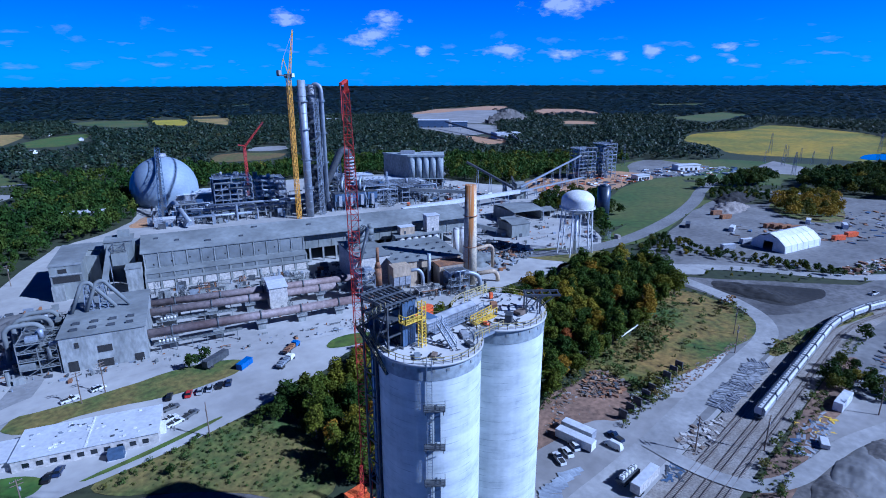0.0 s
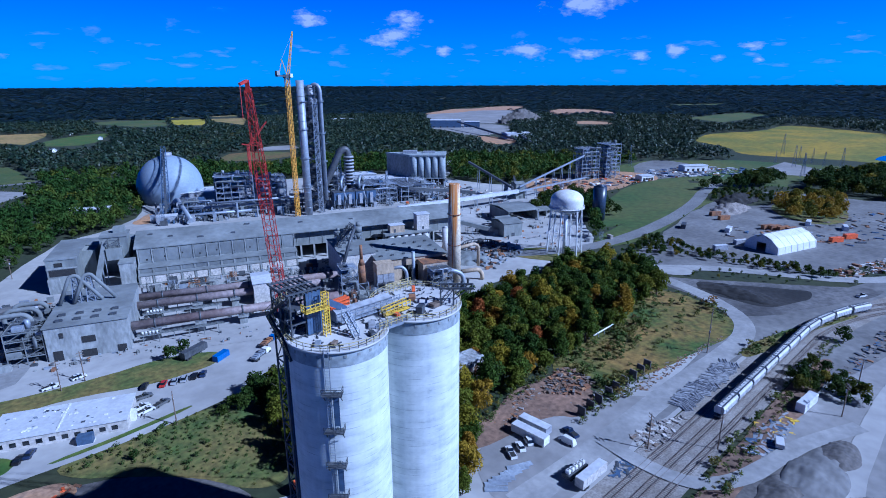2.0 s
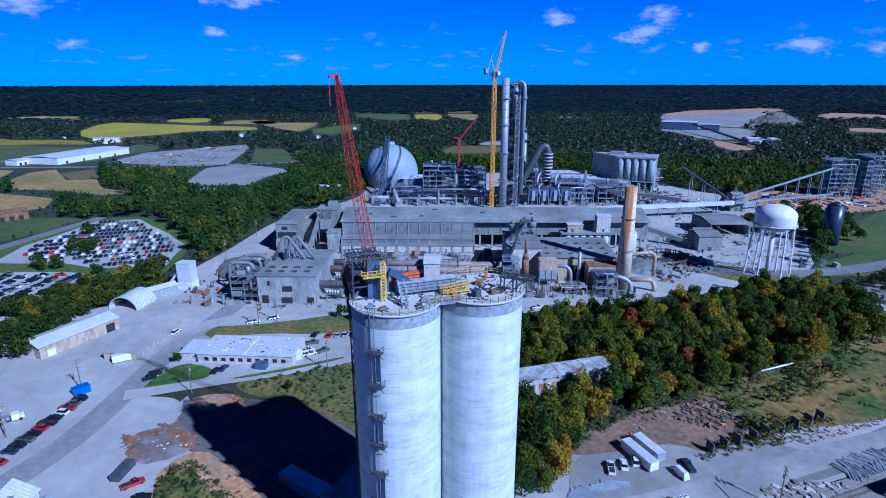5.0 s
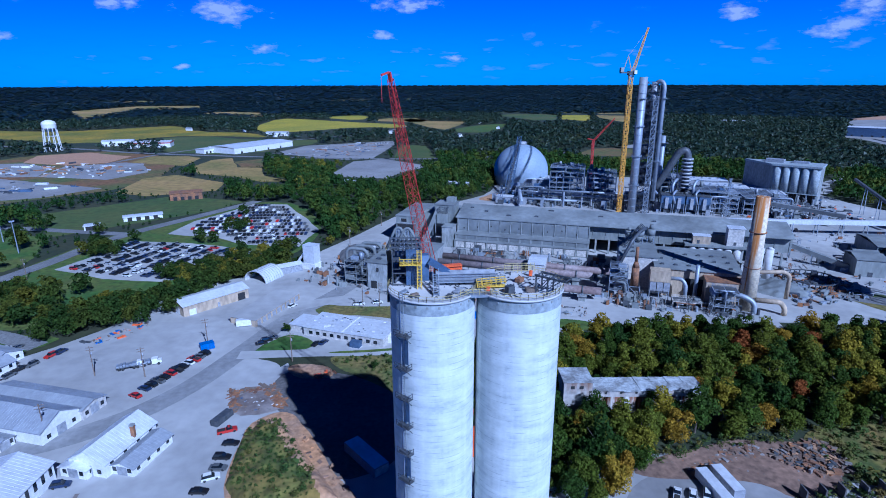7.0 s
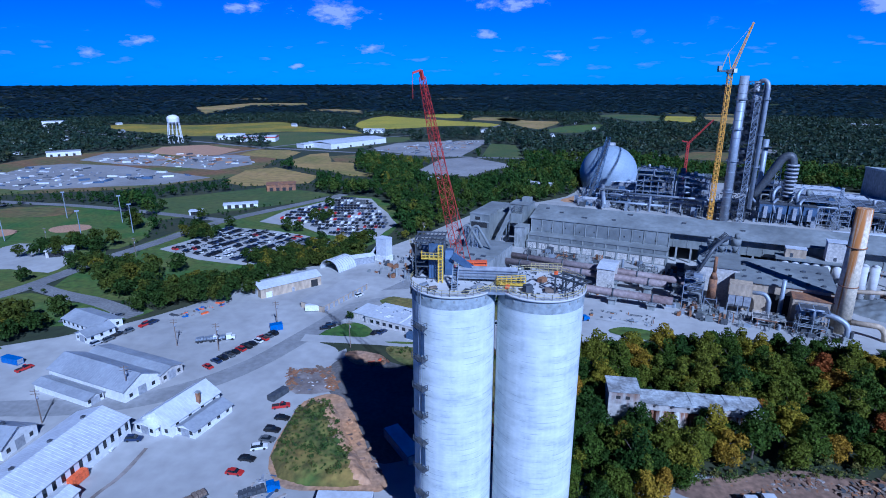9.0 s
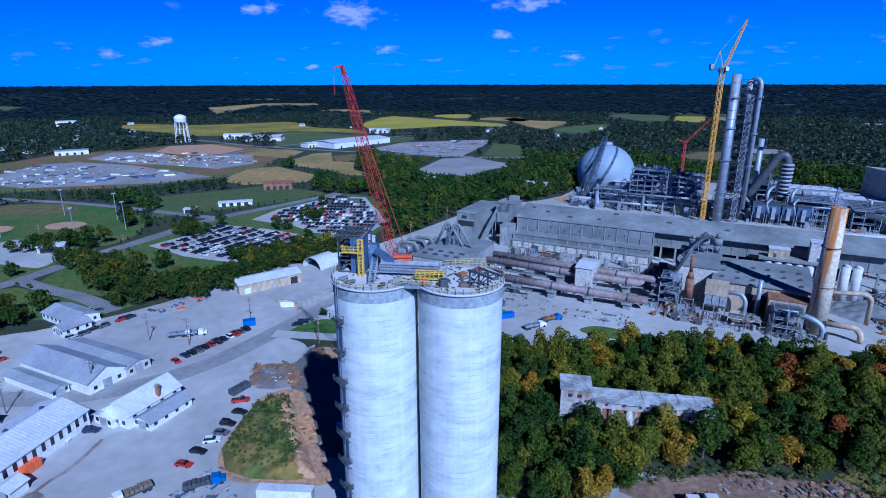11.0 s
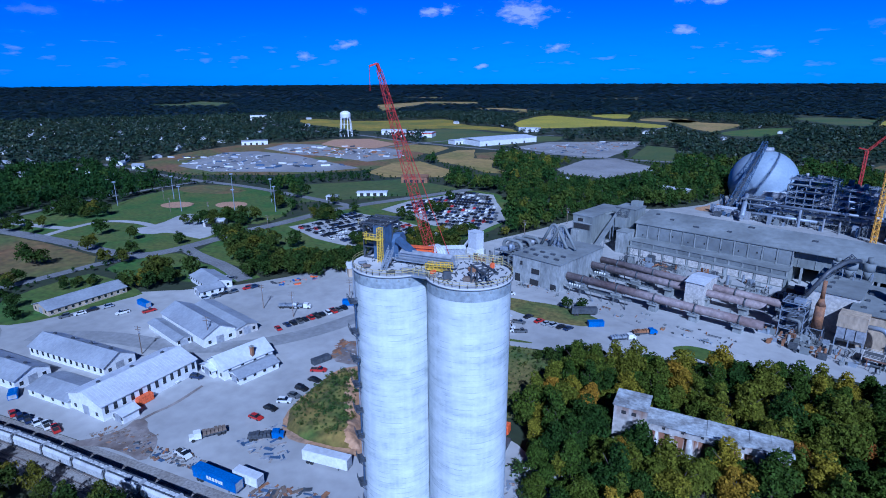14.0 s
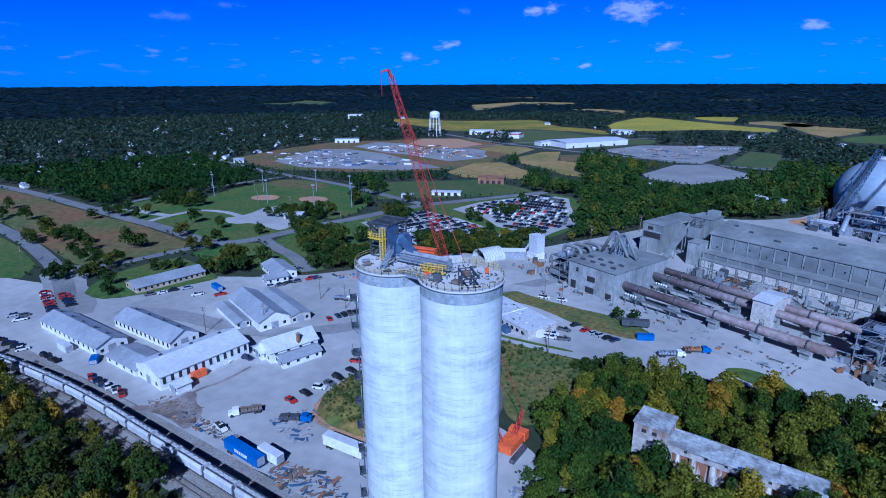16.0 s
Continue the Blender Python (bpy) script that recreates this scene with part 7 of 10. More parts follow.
# twin A-frame ducts on the mill roof
for k in range(2):
    af = place("a_frame_duct", -42 + k * 5, 243, "dusty steel ducts rising to a lattice head over the mill roof", "duct", "roof ducts", z=13.8)
    bm = bmesh.new()
    pipe(bm, [Vector((-6, -2, 0.4)), Vector((-1.5, 0, 11)), Vector((1.0, 0, 11.6)), Vector((9, -1, 0.6))], 0.75, 12)
    part("duct", bm, M["dusty_roof"], af)
    bm = bmesh.new()
    lattice(bm, (0, 0.5, 0), (0, 0.5, 10.6), 3.0, 1.6, 5, 0.28)
    part("lattice_stand", bm, M["steel"], af)
for k in range(3):
    gd = place("goose_neck_duct", -62 + k * 1.5, 236 + k * 6, "dusty goose-neck duct on the filter frame", "duct", "goose-neck ducts")
    bm = bmesh.new()
    pipe(bm, [Vector((-7, 0, 1)), Vector((-7, 0, 12)), Vector((-5, 0, 14)), Vector((3, 0, 14)), Vector((5, 0, 12)), Vector((5, 0, 3))], 0.9, 12)
    part("duct", bm, M["dusty_roof"], gd)
pl = thing("fines_pile", 22, 274, 0, 0, "grey heap of stone fines beside the works", "heap")
bm = bmesh.new()
bmesh.ops.create_icosphere(bm, subdivisions=4, radius=1, matrix=Matrix.Diagonal((14, 18, 6, 1)))
for v in bm.verts:
    v.co += v.co.normalized() * 1.2 * noise.noise(v.co * 0.25)
bmesh.ops.delete(bm, geom=[v for v in bm.verts if v.co.z < -1], context="VERTS")
part("heap_body", bm, M["yard"], pl)


def lumps(name, corners, n, lo, hi, keys, label, seed, tall=1.0):
    """Small dusty plant strewn over a stretch of the works, in plan turned with it."""
    rr = random.Random(seed)
    (u0, v0), (u1, v1) = corners
    bms = {k: bmesh.new() for k in keys}
    for _ in range(n):
        u, v, s = rr.uniform(u0, u1), rr.uniform(v0, v1), lo + (hi - lo) * rr.random() ** 2
        x, y = uv(u, v)
        h = s * tall * rr.uniform(0.5, 1.6)
        bm = bms[rr.choice(keys)]
        kind = rr.random()
        a = radians(TURNED + rr.choice((0, 0, 90)) + rr.uniform(-6, 6))
        dx, dy = s * math.cos(a), s * math.sin(a)
        if kind < 0.45:
            beam(bm, (x - dx, y - dy, h / 2 + 0.05), (x + dx, y + dy, h / 2 + 0.05), s * rr.uniform(0.5, 1.2), h)
        elif kind < 0.7:
            tube(bm, (x, y, 0.05), (x, y, h * 1.6), s * 0.4, s * 0.4, 8)
        elif kind < 0.88:
            tube(bm, (x - dx * 2.5, y - dy * 2.5, h + 0.4), (x + dx * 2.5, y + dy * 2.5, h + 0.4), s * 0.18, s * 0.18, 7)
            beam(bm, (x - dx * 2, y - dy * 2, 0), (x - dx * 2, y - dy * 2, h + 0.4), 0.2)
            beam(bm, (x + dx * 2, y + dy * 2, 0), (x + dx * 2, y + dy * 2, h + 0.4), 0.2)
        else:
            lattice(bm, (x, y, 0), (x, y, h * 2.4), s, s, 3, 0.12)
    for k, bm in bms.items():
        tagged(part(name, bm, M[k]), label, "plant", kind="stuff")


DUSTY = ("dusty_roof", "dark_steel", "steel", "concrete_dark", "rust")
lumps("kiln_side_plant", ((-20, 236), (66, 244)), 130, 0.4, 1.8, DUSTY, "dusty small plant, pipes and supports between the kilns", 1)
lumps("kiln_rear_plant", ((-22, 263), (64, 294)), 240, 0.4, 2.2, DUSTY, "dusty ducts, fans and steelwork between kilns and hall", 2, 1.4)
lumps("works_front_plant", ((-66, 210), (60, 222)), 120, 0.3, 1.1, DUSTY, "small plant and scrap along the works front", 3, 0.7)
lumps("mill_front_plant", ((64, 226), (128, 240)), 200, 0.4, 1.8, DUSTY, "dusty fans, pipes and frames in front of the mill", 4, 1.3)
lumps("mill_rear_plant", ((88, 281), (150, 296)), 140, 0.4, 2.0, DUSTY, "dusty plant between mill and bins", 5, 1.2)
lumps("filter_yard_plant", ((-90, 215), (-62, 290)), 130, 0.4, 2.0, DUSTY, "dusty ducts and fans beside the mill building", 6, 1.2)
lumps("process_yard_plant", ((-30, 430), (100, 500)), 420, 0.5, 2.6, ("steel", "dark_steel", "grey_sheet", "blue_steel", "dusty_roof"), "dense pipes, vessels and frames of the process area", 7, 2.2)
lumps("filter_area_plant", ((100, 430), (230, 520)), 420, 0.5, 2.6, ("steel", "dark_steel", "grey_sheet", "dark_steel", "dusty_roof"), "dense ducts and housings beside the preheater", 8, 1.8)
lumps("east_works_plant", ((150, 270), (260, 400)), 260, 0.4, 1.9, ("dusty_roof", "dark_steel", "steel", "rust", "stone"), "scattered machines and scrap east of the hall", 9, 0.9)

# ---- sheds, offices and stores in the yards ----
def gable(name, x, y, turn, L, W, He, Hr, wall, roof, label, category="building", group="", wins=0, win_h=1.5, door=True, vents=0, over=0.5):
    """A gabled shed: walls, two roof slopes, windows with frames, a door in the gable end."""
    b = thing(name, x, y, 0, turn, label, category, group)
    bm = bmesh.new()
    prism(bm, [(-W / 2, 0), (-W / 2, He), (0, Hr), (W / 2, He), (W / 2, 0)], -L / 2, L / 2)
    part("wall", bm, M[wall], b)
    k = (Hr - He) / (W / 2)
    for s in (-1, 1):
        bm = bmesh.new()
        e = W / 2 + over
        ribbed_sheet(bm, -L / 2 - over, L / 2 + over, (0, Hr + 0.24), (s * e, He - k * over + 0.24))
        part("roof_slope", bm, M[roof], b)
    for i in range(wins):
        xx = -L / 2 + (i + 0.5) * L / wins
        for s in (-1, 1):
            w = part("window", boxes((xx - 0.55, xx + 0.55, s * W / 2 - 0.05, s * W / 2 + 0.05, He - 0.6 - win_h, He - 0.6)), M["glass"], b)
            part("sill", boxes((xx - 0.7, xx + 0.7, s * (W / 2 + 0.08) - 0.08, s * (W / 2 + 0.08) + 0.08, He - 0.7 - win_h, He - 0.6 - win_h)), M["white_paint"], w)
    if door:
        for s in (-1, 1):
            part("door", boxes((s * L / 2 - 0.06, s * L / 2 + 0.06, -1.5, 1.5, 0, min(3.2, He))), M["grey_sheet"], b)
            for q in (-0.32, 0.32):
                part("window", boxes((s * L / 2 - 0.05, s * L / 2 + 0.05, q * W - 0.6, q * W + 0.6, 1.1, 2.4)), M["glass"], b)
    for i in range(vents):
        xx = -L / 2 + (i + 0.5) * L / vents
        part("ridge_vent", boxes((xx - 0.5, xx + 0.5, 0.6, 1.5, Hr - 0.35, Hr + 0.45)), M["dark_steel"], b)
    return b


S = "workshop sheds"
gable("workshop", -112.5, 59.7, 0, 47, 11.5, 3.6, 6.0, "white_paint", "grey_roof", "long white workshop with a grey gabled roof", "workshop", S, 12, 1.3, vents=5)
gable("workshop", -91, 77.8, 0, 41, 12, 3.5, 6.6, "white_paint", "grey_roof", "long white workshop with a grey gabled roof and tall windows", "workshop", S, 13, 1.7, vents=4)
gable("low_store", -72.5, 60, 0, 20, 11.5, 2.6, 4.2, "white_paint", "grey_roof", "low white store with a grey roof", "store", S, 4, 1.0)
gable("machine_shop", -53.3, 71, 86, 33, 17, 5.2, 8.0, "white_paint", "white_roof", "long white machine shop with a bright metal roof", "workshop", S, 12, 2.4, vents=3)
gable("shop_porch", -41.8, 58.2, 86, 5, 5, 2.8, 3.8, "white_paint", "white_roof", "small white lean-to porch on the machine shop", "porch", S, 0)
gable("white_house", -33.5, 97, 74, 19, 11, 4.2, 7.4, "white_paint", "white_roof", "white clapboard house with a pale metal roof", "house", S, 4, 1.3)
gable("house_annex", -25.2, 94.5, 74, 15, 7, 2.6, 3.9, "white_paint", "grey_roof", "low white annex with a grey roof", "annex", S, 4, 0.9)
gable("house_wing", -38.5, 90.5, 74, 7, 8, 2.8, 4.2, "white_paint", "white_roof", "small white wing of the house", "annex", S, 2, 1.0)
c = thing("brick_flue", -28.4, 97.6, 0, 0, "dark brick flue against the house wall", "flue")
part("shaft", boxes((-0.5, 0.5, -0.5, 0.5, 0, 8.2)), M["rust"], c)
part("cap", boxes((-0.65, 0.65, -0.65, 0.65, 8.2, 8.45)), M["concrete_dark"], c)
gable("equipment_barn", -71.5, 113.2, -17.5, 37, 13, 4.2, 7.4, "white_paint", "grey_roof", "large white barn with a ribbed grey roof", "barn", S, 0)
gable("barn_lean_to", -67.5, 123.5, -17.5, 37, 9, 3.4, 4.6, "pale_wall", "grey_roof", "long lean-to along the barn", "lean-to", S, 0)
gable("barn_side_store", -77.5, 104.4, -17.5, 26, 5.5, 2.6, 3.4, "white_paint", "grey_roof", "open-sided store along the barn", "store", S, 0)
wh = gable("warehouse", -43, 206, 44.7, 31, 12, 4.8, 6.4, "tan_wall", "white_roof", "tan warehouse with a pale blue metal roof", "warehouse", S, 0, door=False)
part("roller_door", boxes((10, 13.6, -6.08, -5.95, 0, 3.6)), M["dark"], wh, "open dark roller door")
part("roller_door", boxes((-13, -10, -6.08, -5.95, 0, 2.8)), M["white_paint"], wh)
part("side_door", boxes((0, 1.2, -6.08, -5.95, 0, 2.2)), M["grey_sheet"], wh)
part("end_door", boxes((-15.58, -15.45, -1.8, 1.8, 0, 3.4)), M["white_paint"], wh)
gable("clinic", -108, 155.5, -22, 22, 12, 3.2, 5.2, "white_paint", "grey_roof", "low white clinic with a blue-grey hipped roof", "clinic", S, 7, 1.2)
gable("clinic_wing", -99, 145.5, 68, 11, 8, 3.0, 4.6, "white_paint", "grey_roof", "white wing of the clinic", "wing", S, 3, 1.2)
gable("motel_block", -145.5, 114.5, 82, 34, 14, 2.8, 5.0, "tan_wall", "grey_roof", "long low brick block with a dark grey roof", "building", S, 12, 1.2)

lb = thing("flat_roof_garage", -15.4, 196, 0, 67.5, "long low garage with a gravelled flat roof", "garage")
part("wall", boxes((-16.5, 16.5, -6.4, 6.4, 0, 3.0)), M["tan_wall"], lb)
part("roof", boxes((-16.8, 16.8, -6.7, 6.7, 3.0, 3.3)), M["gravel"], lb)
for k in range(9):
    part("garage_door", boxes((-15.4 + k * 3.5, -13.0 + k * 3.5, -6.5, -6.35, 0, 2.4)), M["grey_sheet"], lb)
of = thing("office_block", 24, 168, 0, -23, "low flat-roofed office with a pale patched roof", "office")
part("wall", boxes((-17.5, 18, -6, 9, 0, 3.6)), M["pale_wall"], of)
part("roof", boxes((-17.8, 18.3, -6.3, 9.3, 3.6, 3.95)), M["white_roof"], of)
part("west_wing", boxes((-25, -17.5, -4.5, 6, 0, 3.0)), M["pale_wall"], of)
part("west_roof", boxes((-25.3, -17.8, -4.8, 6.3, 3.0, 3.3)), M["white_roof"], of)
part("roof_kerb", boxes((-0.2, 0.2, -6.2, 9.2, 3.95, 4.15)), M["white_paint"], of)
ro = random.Random(3)
for k in range(44):
    u, v = ro.uniform(-16.5, 17), ro.uniform(-5, 8)
    s = ro.uniform(0.15, 0.5)
    part("roof_unit", boxes((u - s, u + s, v - s * 0.7, v + s * 0.7, 3.9, 4.0 + s * 0.4)), M[ro.choice(("white_paint", "white_paint", "steel", "white_paint", "dark_steel"))], of)
for k in range(10):
    part("window", boxes((-15 + k * 3.2, -13.4 + k * 3.2, -6.06, -5.96, 1.0, 2.4)), M["glass"], of)
part("entrance", boxes((18, 19.4, -1.5, 1.5, 0, 2.8)), M["white_paint"], of)
tk = thing("chiller_unit", 27.5, 157.0, 0, -23, "blue and grey chiller unit beside the office wall", "chiller")
part("casing", boxes((-2, 2, -1.3, 1.3, 0.2, 2.6)), M["blue_steel"], tk)
part("base", boxes((-2.2, 2.2, -1.5, 1.5, 0, 0.2)), M["concrete"], tk)
qs = thing("quonset_hut", -27, 240, 0, 62, "round-roofed corrugated quonset hut with an open end", "hut")
bm = bmesh.new()
for k in range(16):
    a, c = k * math.pi / 16, (k + 1) * math.pi / 16
    v = [bm.verts.new((x, 7 * r * math.cos(q), 6 * r * math.sin(q))) for x in (-7, 7) for q in (a, c) for r in (1.0, 0.97)]
    for f in ((0, 2, 6, 4), (1, 5, 7, 3), (0, 1, 3, 2), (4, 6, 7, 5)):
        bm.faces.new([v[i] for i in f])
bmesh.ops.remove_doubles(bm, verts=bm.verts, dist=0.001)
bmesh.ops.recalc_face_normals(bm, faces=bm.faces)
part("shell", bm, M["white_roof"], qs)
for k in range(9):
    bm = bmesh.new()
    for j in range(16):
        a, c = j * math.pi / 16, (j + 1) * math.pi / 16
        beam(bm, (-6.9 + k * 1.7, 7.05 * math.cos(a), 6.05 * math.sin(a)), (-6.9 + k * 1.7, 7.05 * math.cos(c), 6.05 * math.sin(c)), 0.14)
    part("rib", bm, M["grey_sheet"], qs)
lt = thing("loading_tower", -4.5, 255.5, 0, -27, "pale blue sheet loading tower with a side chute", "tower")
part("wall", boxes((-3.6, 3.6, -2.8, 2.8, 3.2, 13.2)), M["white_roof"], lt)
part("lower_wall", boxes((-4.4, 4.0, -3.2, 3.2, 0, 3.2)), M["white_paint"], lt)
part("roof", boxes((-3.8, 3.8, -3.0, 3.0, 13.2, 13.5)), M["white_roof"], lt)
bm = bmesh.new()
beam(bm, (-10, -1, 1.2), (-3.4, -1, 9), 1.1, 1.1)
part("chute", bm, M["white_paint"], lt)
gable("drive_through_shed", -17, 249, 30, 15, 6, 4, 5, "grey_sheet", "white_roof", "open drive-through weighing shed", "shed", S, 0)

ob = thing("old_silo_house", 98, 105.4, 0, -3, "derelict concrete silo house with a stained roof, overgrown by trees", "ruin")
part("head_wall", boxes((-4.4, 4.0, -4, 4, 0, 14)), M["stained_wall"], ob)
part("head_roof", boxes((-4.7, 4.3, -4.3, 4.3, 14, 14.4)), M["old_roof"], ob)
for k in range(2):
    part("window", boxes((-2.4 + k * 2.6, -1.2 + k * 2.6, -4.06, -3.95, 11.8, 12.8)), M["dark"], ob)
part("gallery_wall", boxes((4.0, 37, -3.2, 3.4, 8.6, 10.8)), M["stained_wall"], ob)
rr = random.Random(8)
for k in range(7):
    z, w = 10.8 + rr.uniform(-0.02, 0.12), rr.uniform(-0.25, 0.25)
    bm = boxes((4.0 + k * 4.8, 8.8 + k * 4.8, -3.8 + w, 3.8, z - 0.1, z + 0.35))
    for v in bm.verts:
        v.co.z += rr.uniform(-0.12, 0.12)
    part("roof_slab", bm, M["old_roof"], ob)
for k in range(6):
    part("port", boxes((8 + k * 4.6, 8.7 + k * 4.6, -3.26, -3.15, 9.6, 10.2)), M["dark"], ob)
for k in range(7):
    bm = bmesh.new()
    tube(bm, (6.6 + k * 4.7, -1.2, 0), (6.6 + k * 4.7, -1.2, 8.6), 2.3, 2.3, 20)
    part("cell", bm, M["run_cell"], ob)

# ---- vehicles ----
def paint(name, col, rough=0.3):
    return material(name, col, tuple(c * 0.85 for c in col), 0.3, 2.0, rough, 0.1, bump=0, grit=0.06)


PAINTS = {k: paint("car_paint_" + k, c) for k, c in dict(white=(0.75, 0.75, 0.75), black=(0.018, 0.018, 0.02), silver=(0.42, 0.43, 0.45), navy=(0.025, 0.04, 0.1), red=(0.45, 0.03, 0.025), grey=(0.12, 0.125, 0.13), tan=(0.38, 0.32, 0.24)).items()}
WORDS = dict(white="white", black="black", silver="silver", navy="dark blue", red="red", grey="dark grey", tan="tan")
CARS = {}


def wheel_mesh(r, w, n=10):
    bm = bmesh.new()
    tube(bm, (0, -w / 2, 0), (0, w / 2, 0), r, r, n)
    me = bpy.data.meshes.new("wheel")
    bm.to_mesh(me)
    bm.free()
    me.materials.append(M["tyre"])
    return me


WHEEL = wheel_mesh(0.36, 0.26)
TRUCKWHEEL = wheel_mesh(0.52, 0.4)


def wheels(parent, xs, y, z, me):
    for x in xs:
        for s in (-1, 1):
            w = new("wheel", me)
            w.parent = parent
            w.location = (x, s * y, z)


def car(x, y, turn, colour="white", kind="sedan", group="parked cars"):
    key = (colour, kind)
    m = pose(x, y, 0.06, 0, 0, turn)
    if key in CARS:
        return copy_thing(CARS[key], m)
    nm, words = {"sedan": ("car", "parked saloon car"), "suv": ("car", "parked estate car"), "pickup": ("pickup_truck", "parked pickup truck"), "van": ("van", "parked panel van")}[kind]
    c = thing(nm, x, y, 0.06, turn, WORDS[colour] + " " + words + " with dark windows", "van" if kind == "van" else "pickup" if kind == "pickup" else "car", group)
    bm = bmesh.new()
    L = {"sedan": 4.7, "suv": 4.8, "pickup": 5.7, "van": 5.4}[kind]
    a = L / 2
    h = {"sedan": 0.95, "suv": 1.05, "pickup": 1.1, "van": 1.1}[kind]
    pr = [(-a, 0.35), (-a + 0.1, h * 0.92), (-a + 0.9, h), (a - 1.2, h), (a - 0.15, h * 0.78), (a, 0.4), (a - 0.2, 0.3), (-a + 0.2, 0.3)]
    lo = [bm.verts.new((px, -0.9, pz)) for px, pz in pr]
    hi = [bm.verts.new((px, 0.9, pz)) for px, pz in pr]
    bm.faces.new(lo)
    bm.faces.new(hi[::-1])
    for i in range(len(pr)):
        bm.faces.new((lo[i], hi[i], hi[(i + 1) % len(pr)], lo[(i + 1) % len(pr)]))
    bmesh.ops.recalc_face_normals(bm, faces=bm.faces)
    part("body", bm, PAINTS[colour], c)
    x0, x1, top = {"sedan": (-1.7, 1.1, 1.45), "suv": (-2.2, 1.1, 1.75), "pickup": (-0.3, 1.5, 1.8), "van": (-2.6, 1.9, 2.1)}[kind]
    bm = bmesh.new()
    base = [(x0, -0.84, h - 0.02), (x1, -0.84, h - 0.02), (x1, 0.84, h - 0.02), (x0, 0.84, h - 0.02)]
    roof = [(x0 + 0.45, -0.66, top), (x1 - 0.7, -0.66, top), (x1 - 0.7, 0.66, top), (x0 + 0.45, 0.66, top)]
    vb, vt = [bm.verts.new(p) for p in base], [bm.verts.new(p) for p in roof]
    for i in range(4):
        bm.faces.new((vb[i], vb[(i + 1) % 4], vt[(i + 1) % 4], vt[i]))
    bm.faces.new(vt)
    part("greenhouse", bm, M["glass"] if kind != "van" else PAINTS[colour], c)
    part("roof", boxes((x0 + 0.5, x1 - 0.75, -0.62, 0.62, top, top + 0.04)), PAINTS[colour], c)
    if kind == "pickup":
        part("load_bed", boxes((-a + 0.2, -0.5, -0.72, 0.72, h, h + 0.03)), M["tyre"], c)
    wheels(c, (-a + 0.95, a - 0.95), 0.78, 0.36, WHEEL)
    CARS[key] = c
    return c


rc2 = random.Random(17)
LOTMIX = ["black", "black", "grey", "navy", "black", "grey", "silver", "white", "black", "navy", "black", "silver", "grey", "black", "red", "black", "white"]
MIX = ["white", "white", "silver", "black", "black", "grey", "navy", "black", "silver", "black", "grey", "white", "navy", "red"]
KINDS = ["sedan", "sedan", "suv", "pickup", "suv"]


def any_car(x, y, turn, group="parked cars"):
    return car(x, y, turn + rc2.uniform(-3, 3) + rc2.choice((0, 180)), rc2.choice(MIX if group == "parked cars" else LOTMIX), rc2.choice(KINDS), group)


# row along the yard road
for k, col in enumerate(("navy", "black", "grey", "black", "red", "black", "black", "white", "red", "grey", "black")):
    car(-40.5 + k * 1.15, 130.5 + k * 2.45, 155, col, ("sedan", "suv", "pickup")[k % 3])
car(-41.5, 126.2, 150, "red", "sedan")
# along the weedy mound
for x, y, t, col, kind in ((-5.6, 104.6, 20, "red", "pickup"), (-2.8, 98.5, -4, "black", "sedan"), (-3.4, 92.4, -4, "black", "suv"), (-3.0, 88.0, -4, "grey", "sedan"), (-3.8, 84.2, 20, "white", "suv"), (-5.0, 79.2, -4, "black", "sedan"), (-5.8, 73.6, -4, "red", "sedan"),
                           (-11.6, 52.2, -10, "white", "pickup"), (49, 178.3, 60, "black", "sedan"), (54.3, 175.6, 60, "red", "sedan"), (57.7, 174.7, 60, "silver", "sedan"), (60.8, 174.2, 60, "silver", "suv"), (64, 173.6, 60, "black", "sedan"), (67, 173.2, 60, "navy", "sedan"),
                           (46.8, 171.2, 0, "grey", "pickup"), (44.3, 165, 10, "white", "pickup"), (45, 161.8, 10, "white", "pickup"), (50, 163, 20, "grey", "pickup"), (25.4, 199.5, 5, "white", "pickup"), (33.9, 200.8, 10, "white", "suv"), (12, 160, 60, "black", "sedan"), (14.6, 161, 60, "navy", "sedan"),
                           (-9.6, 162, 20, "black", "sedan"), (-8.2, 164.5, 20, "black", "suv"), (-6.6, 166.5, 20, "grey", "sedan"), (-4.8, 199.4, 60, "white", "suv"), (113.6, 69.6, 62, "white", "pickup"), (117.6, 69.5, 62, "white", "sedan"), (121.4, 69.8, 62, "white", "suv"),
                           (129.4, 61.8, 88, "white", "van"), (133.6, 63.5, 75, "navy", "pickup"), (-75.3, 45.4, 160, "red", "sedan"), (-71.5, 45.2, 160, "navy", "suv"), (-67.8, 45.2, 160, "navy", "pickup"), (-64, 45.4, 160, "white", "sedan"), (-59.6, 45.6, 160, "white", "pickup"), (-55.4, 45.6, 160, "red", "pickup"),
                           (-105.7, 43.4, 5, "black", "suv"), (-99, 43.6, 5, "black", "pickup"), (-46, 78.6, 10, "white", "sedan"), (-41, 84, 10, "navy", "suv"), (148, 173.5, -5, "white", "pickup"), (327, 31.5, -20, "white", "pickup")):
    car(x, y, t, col, kind)
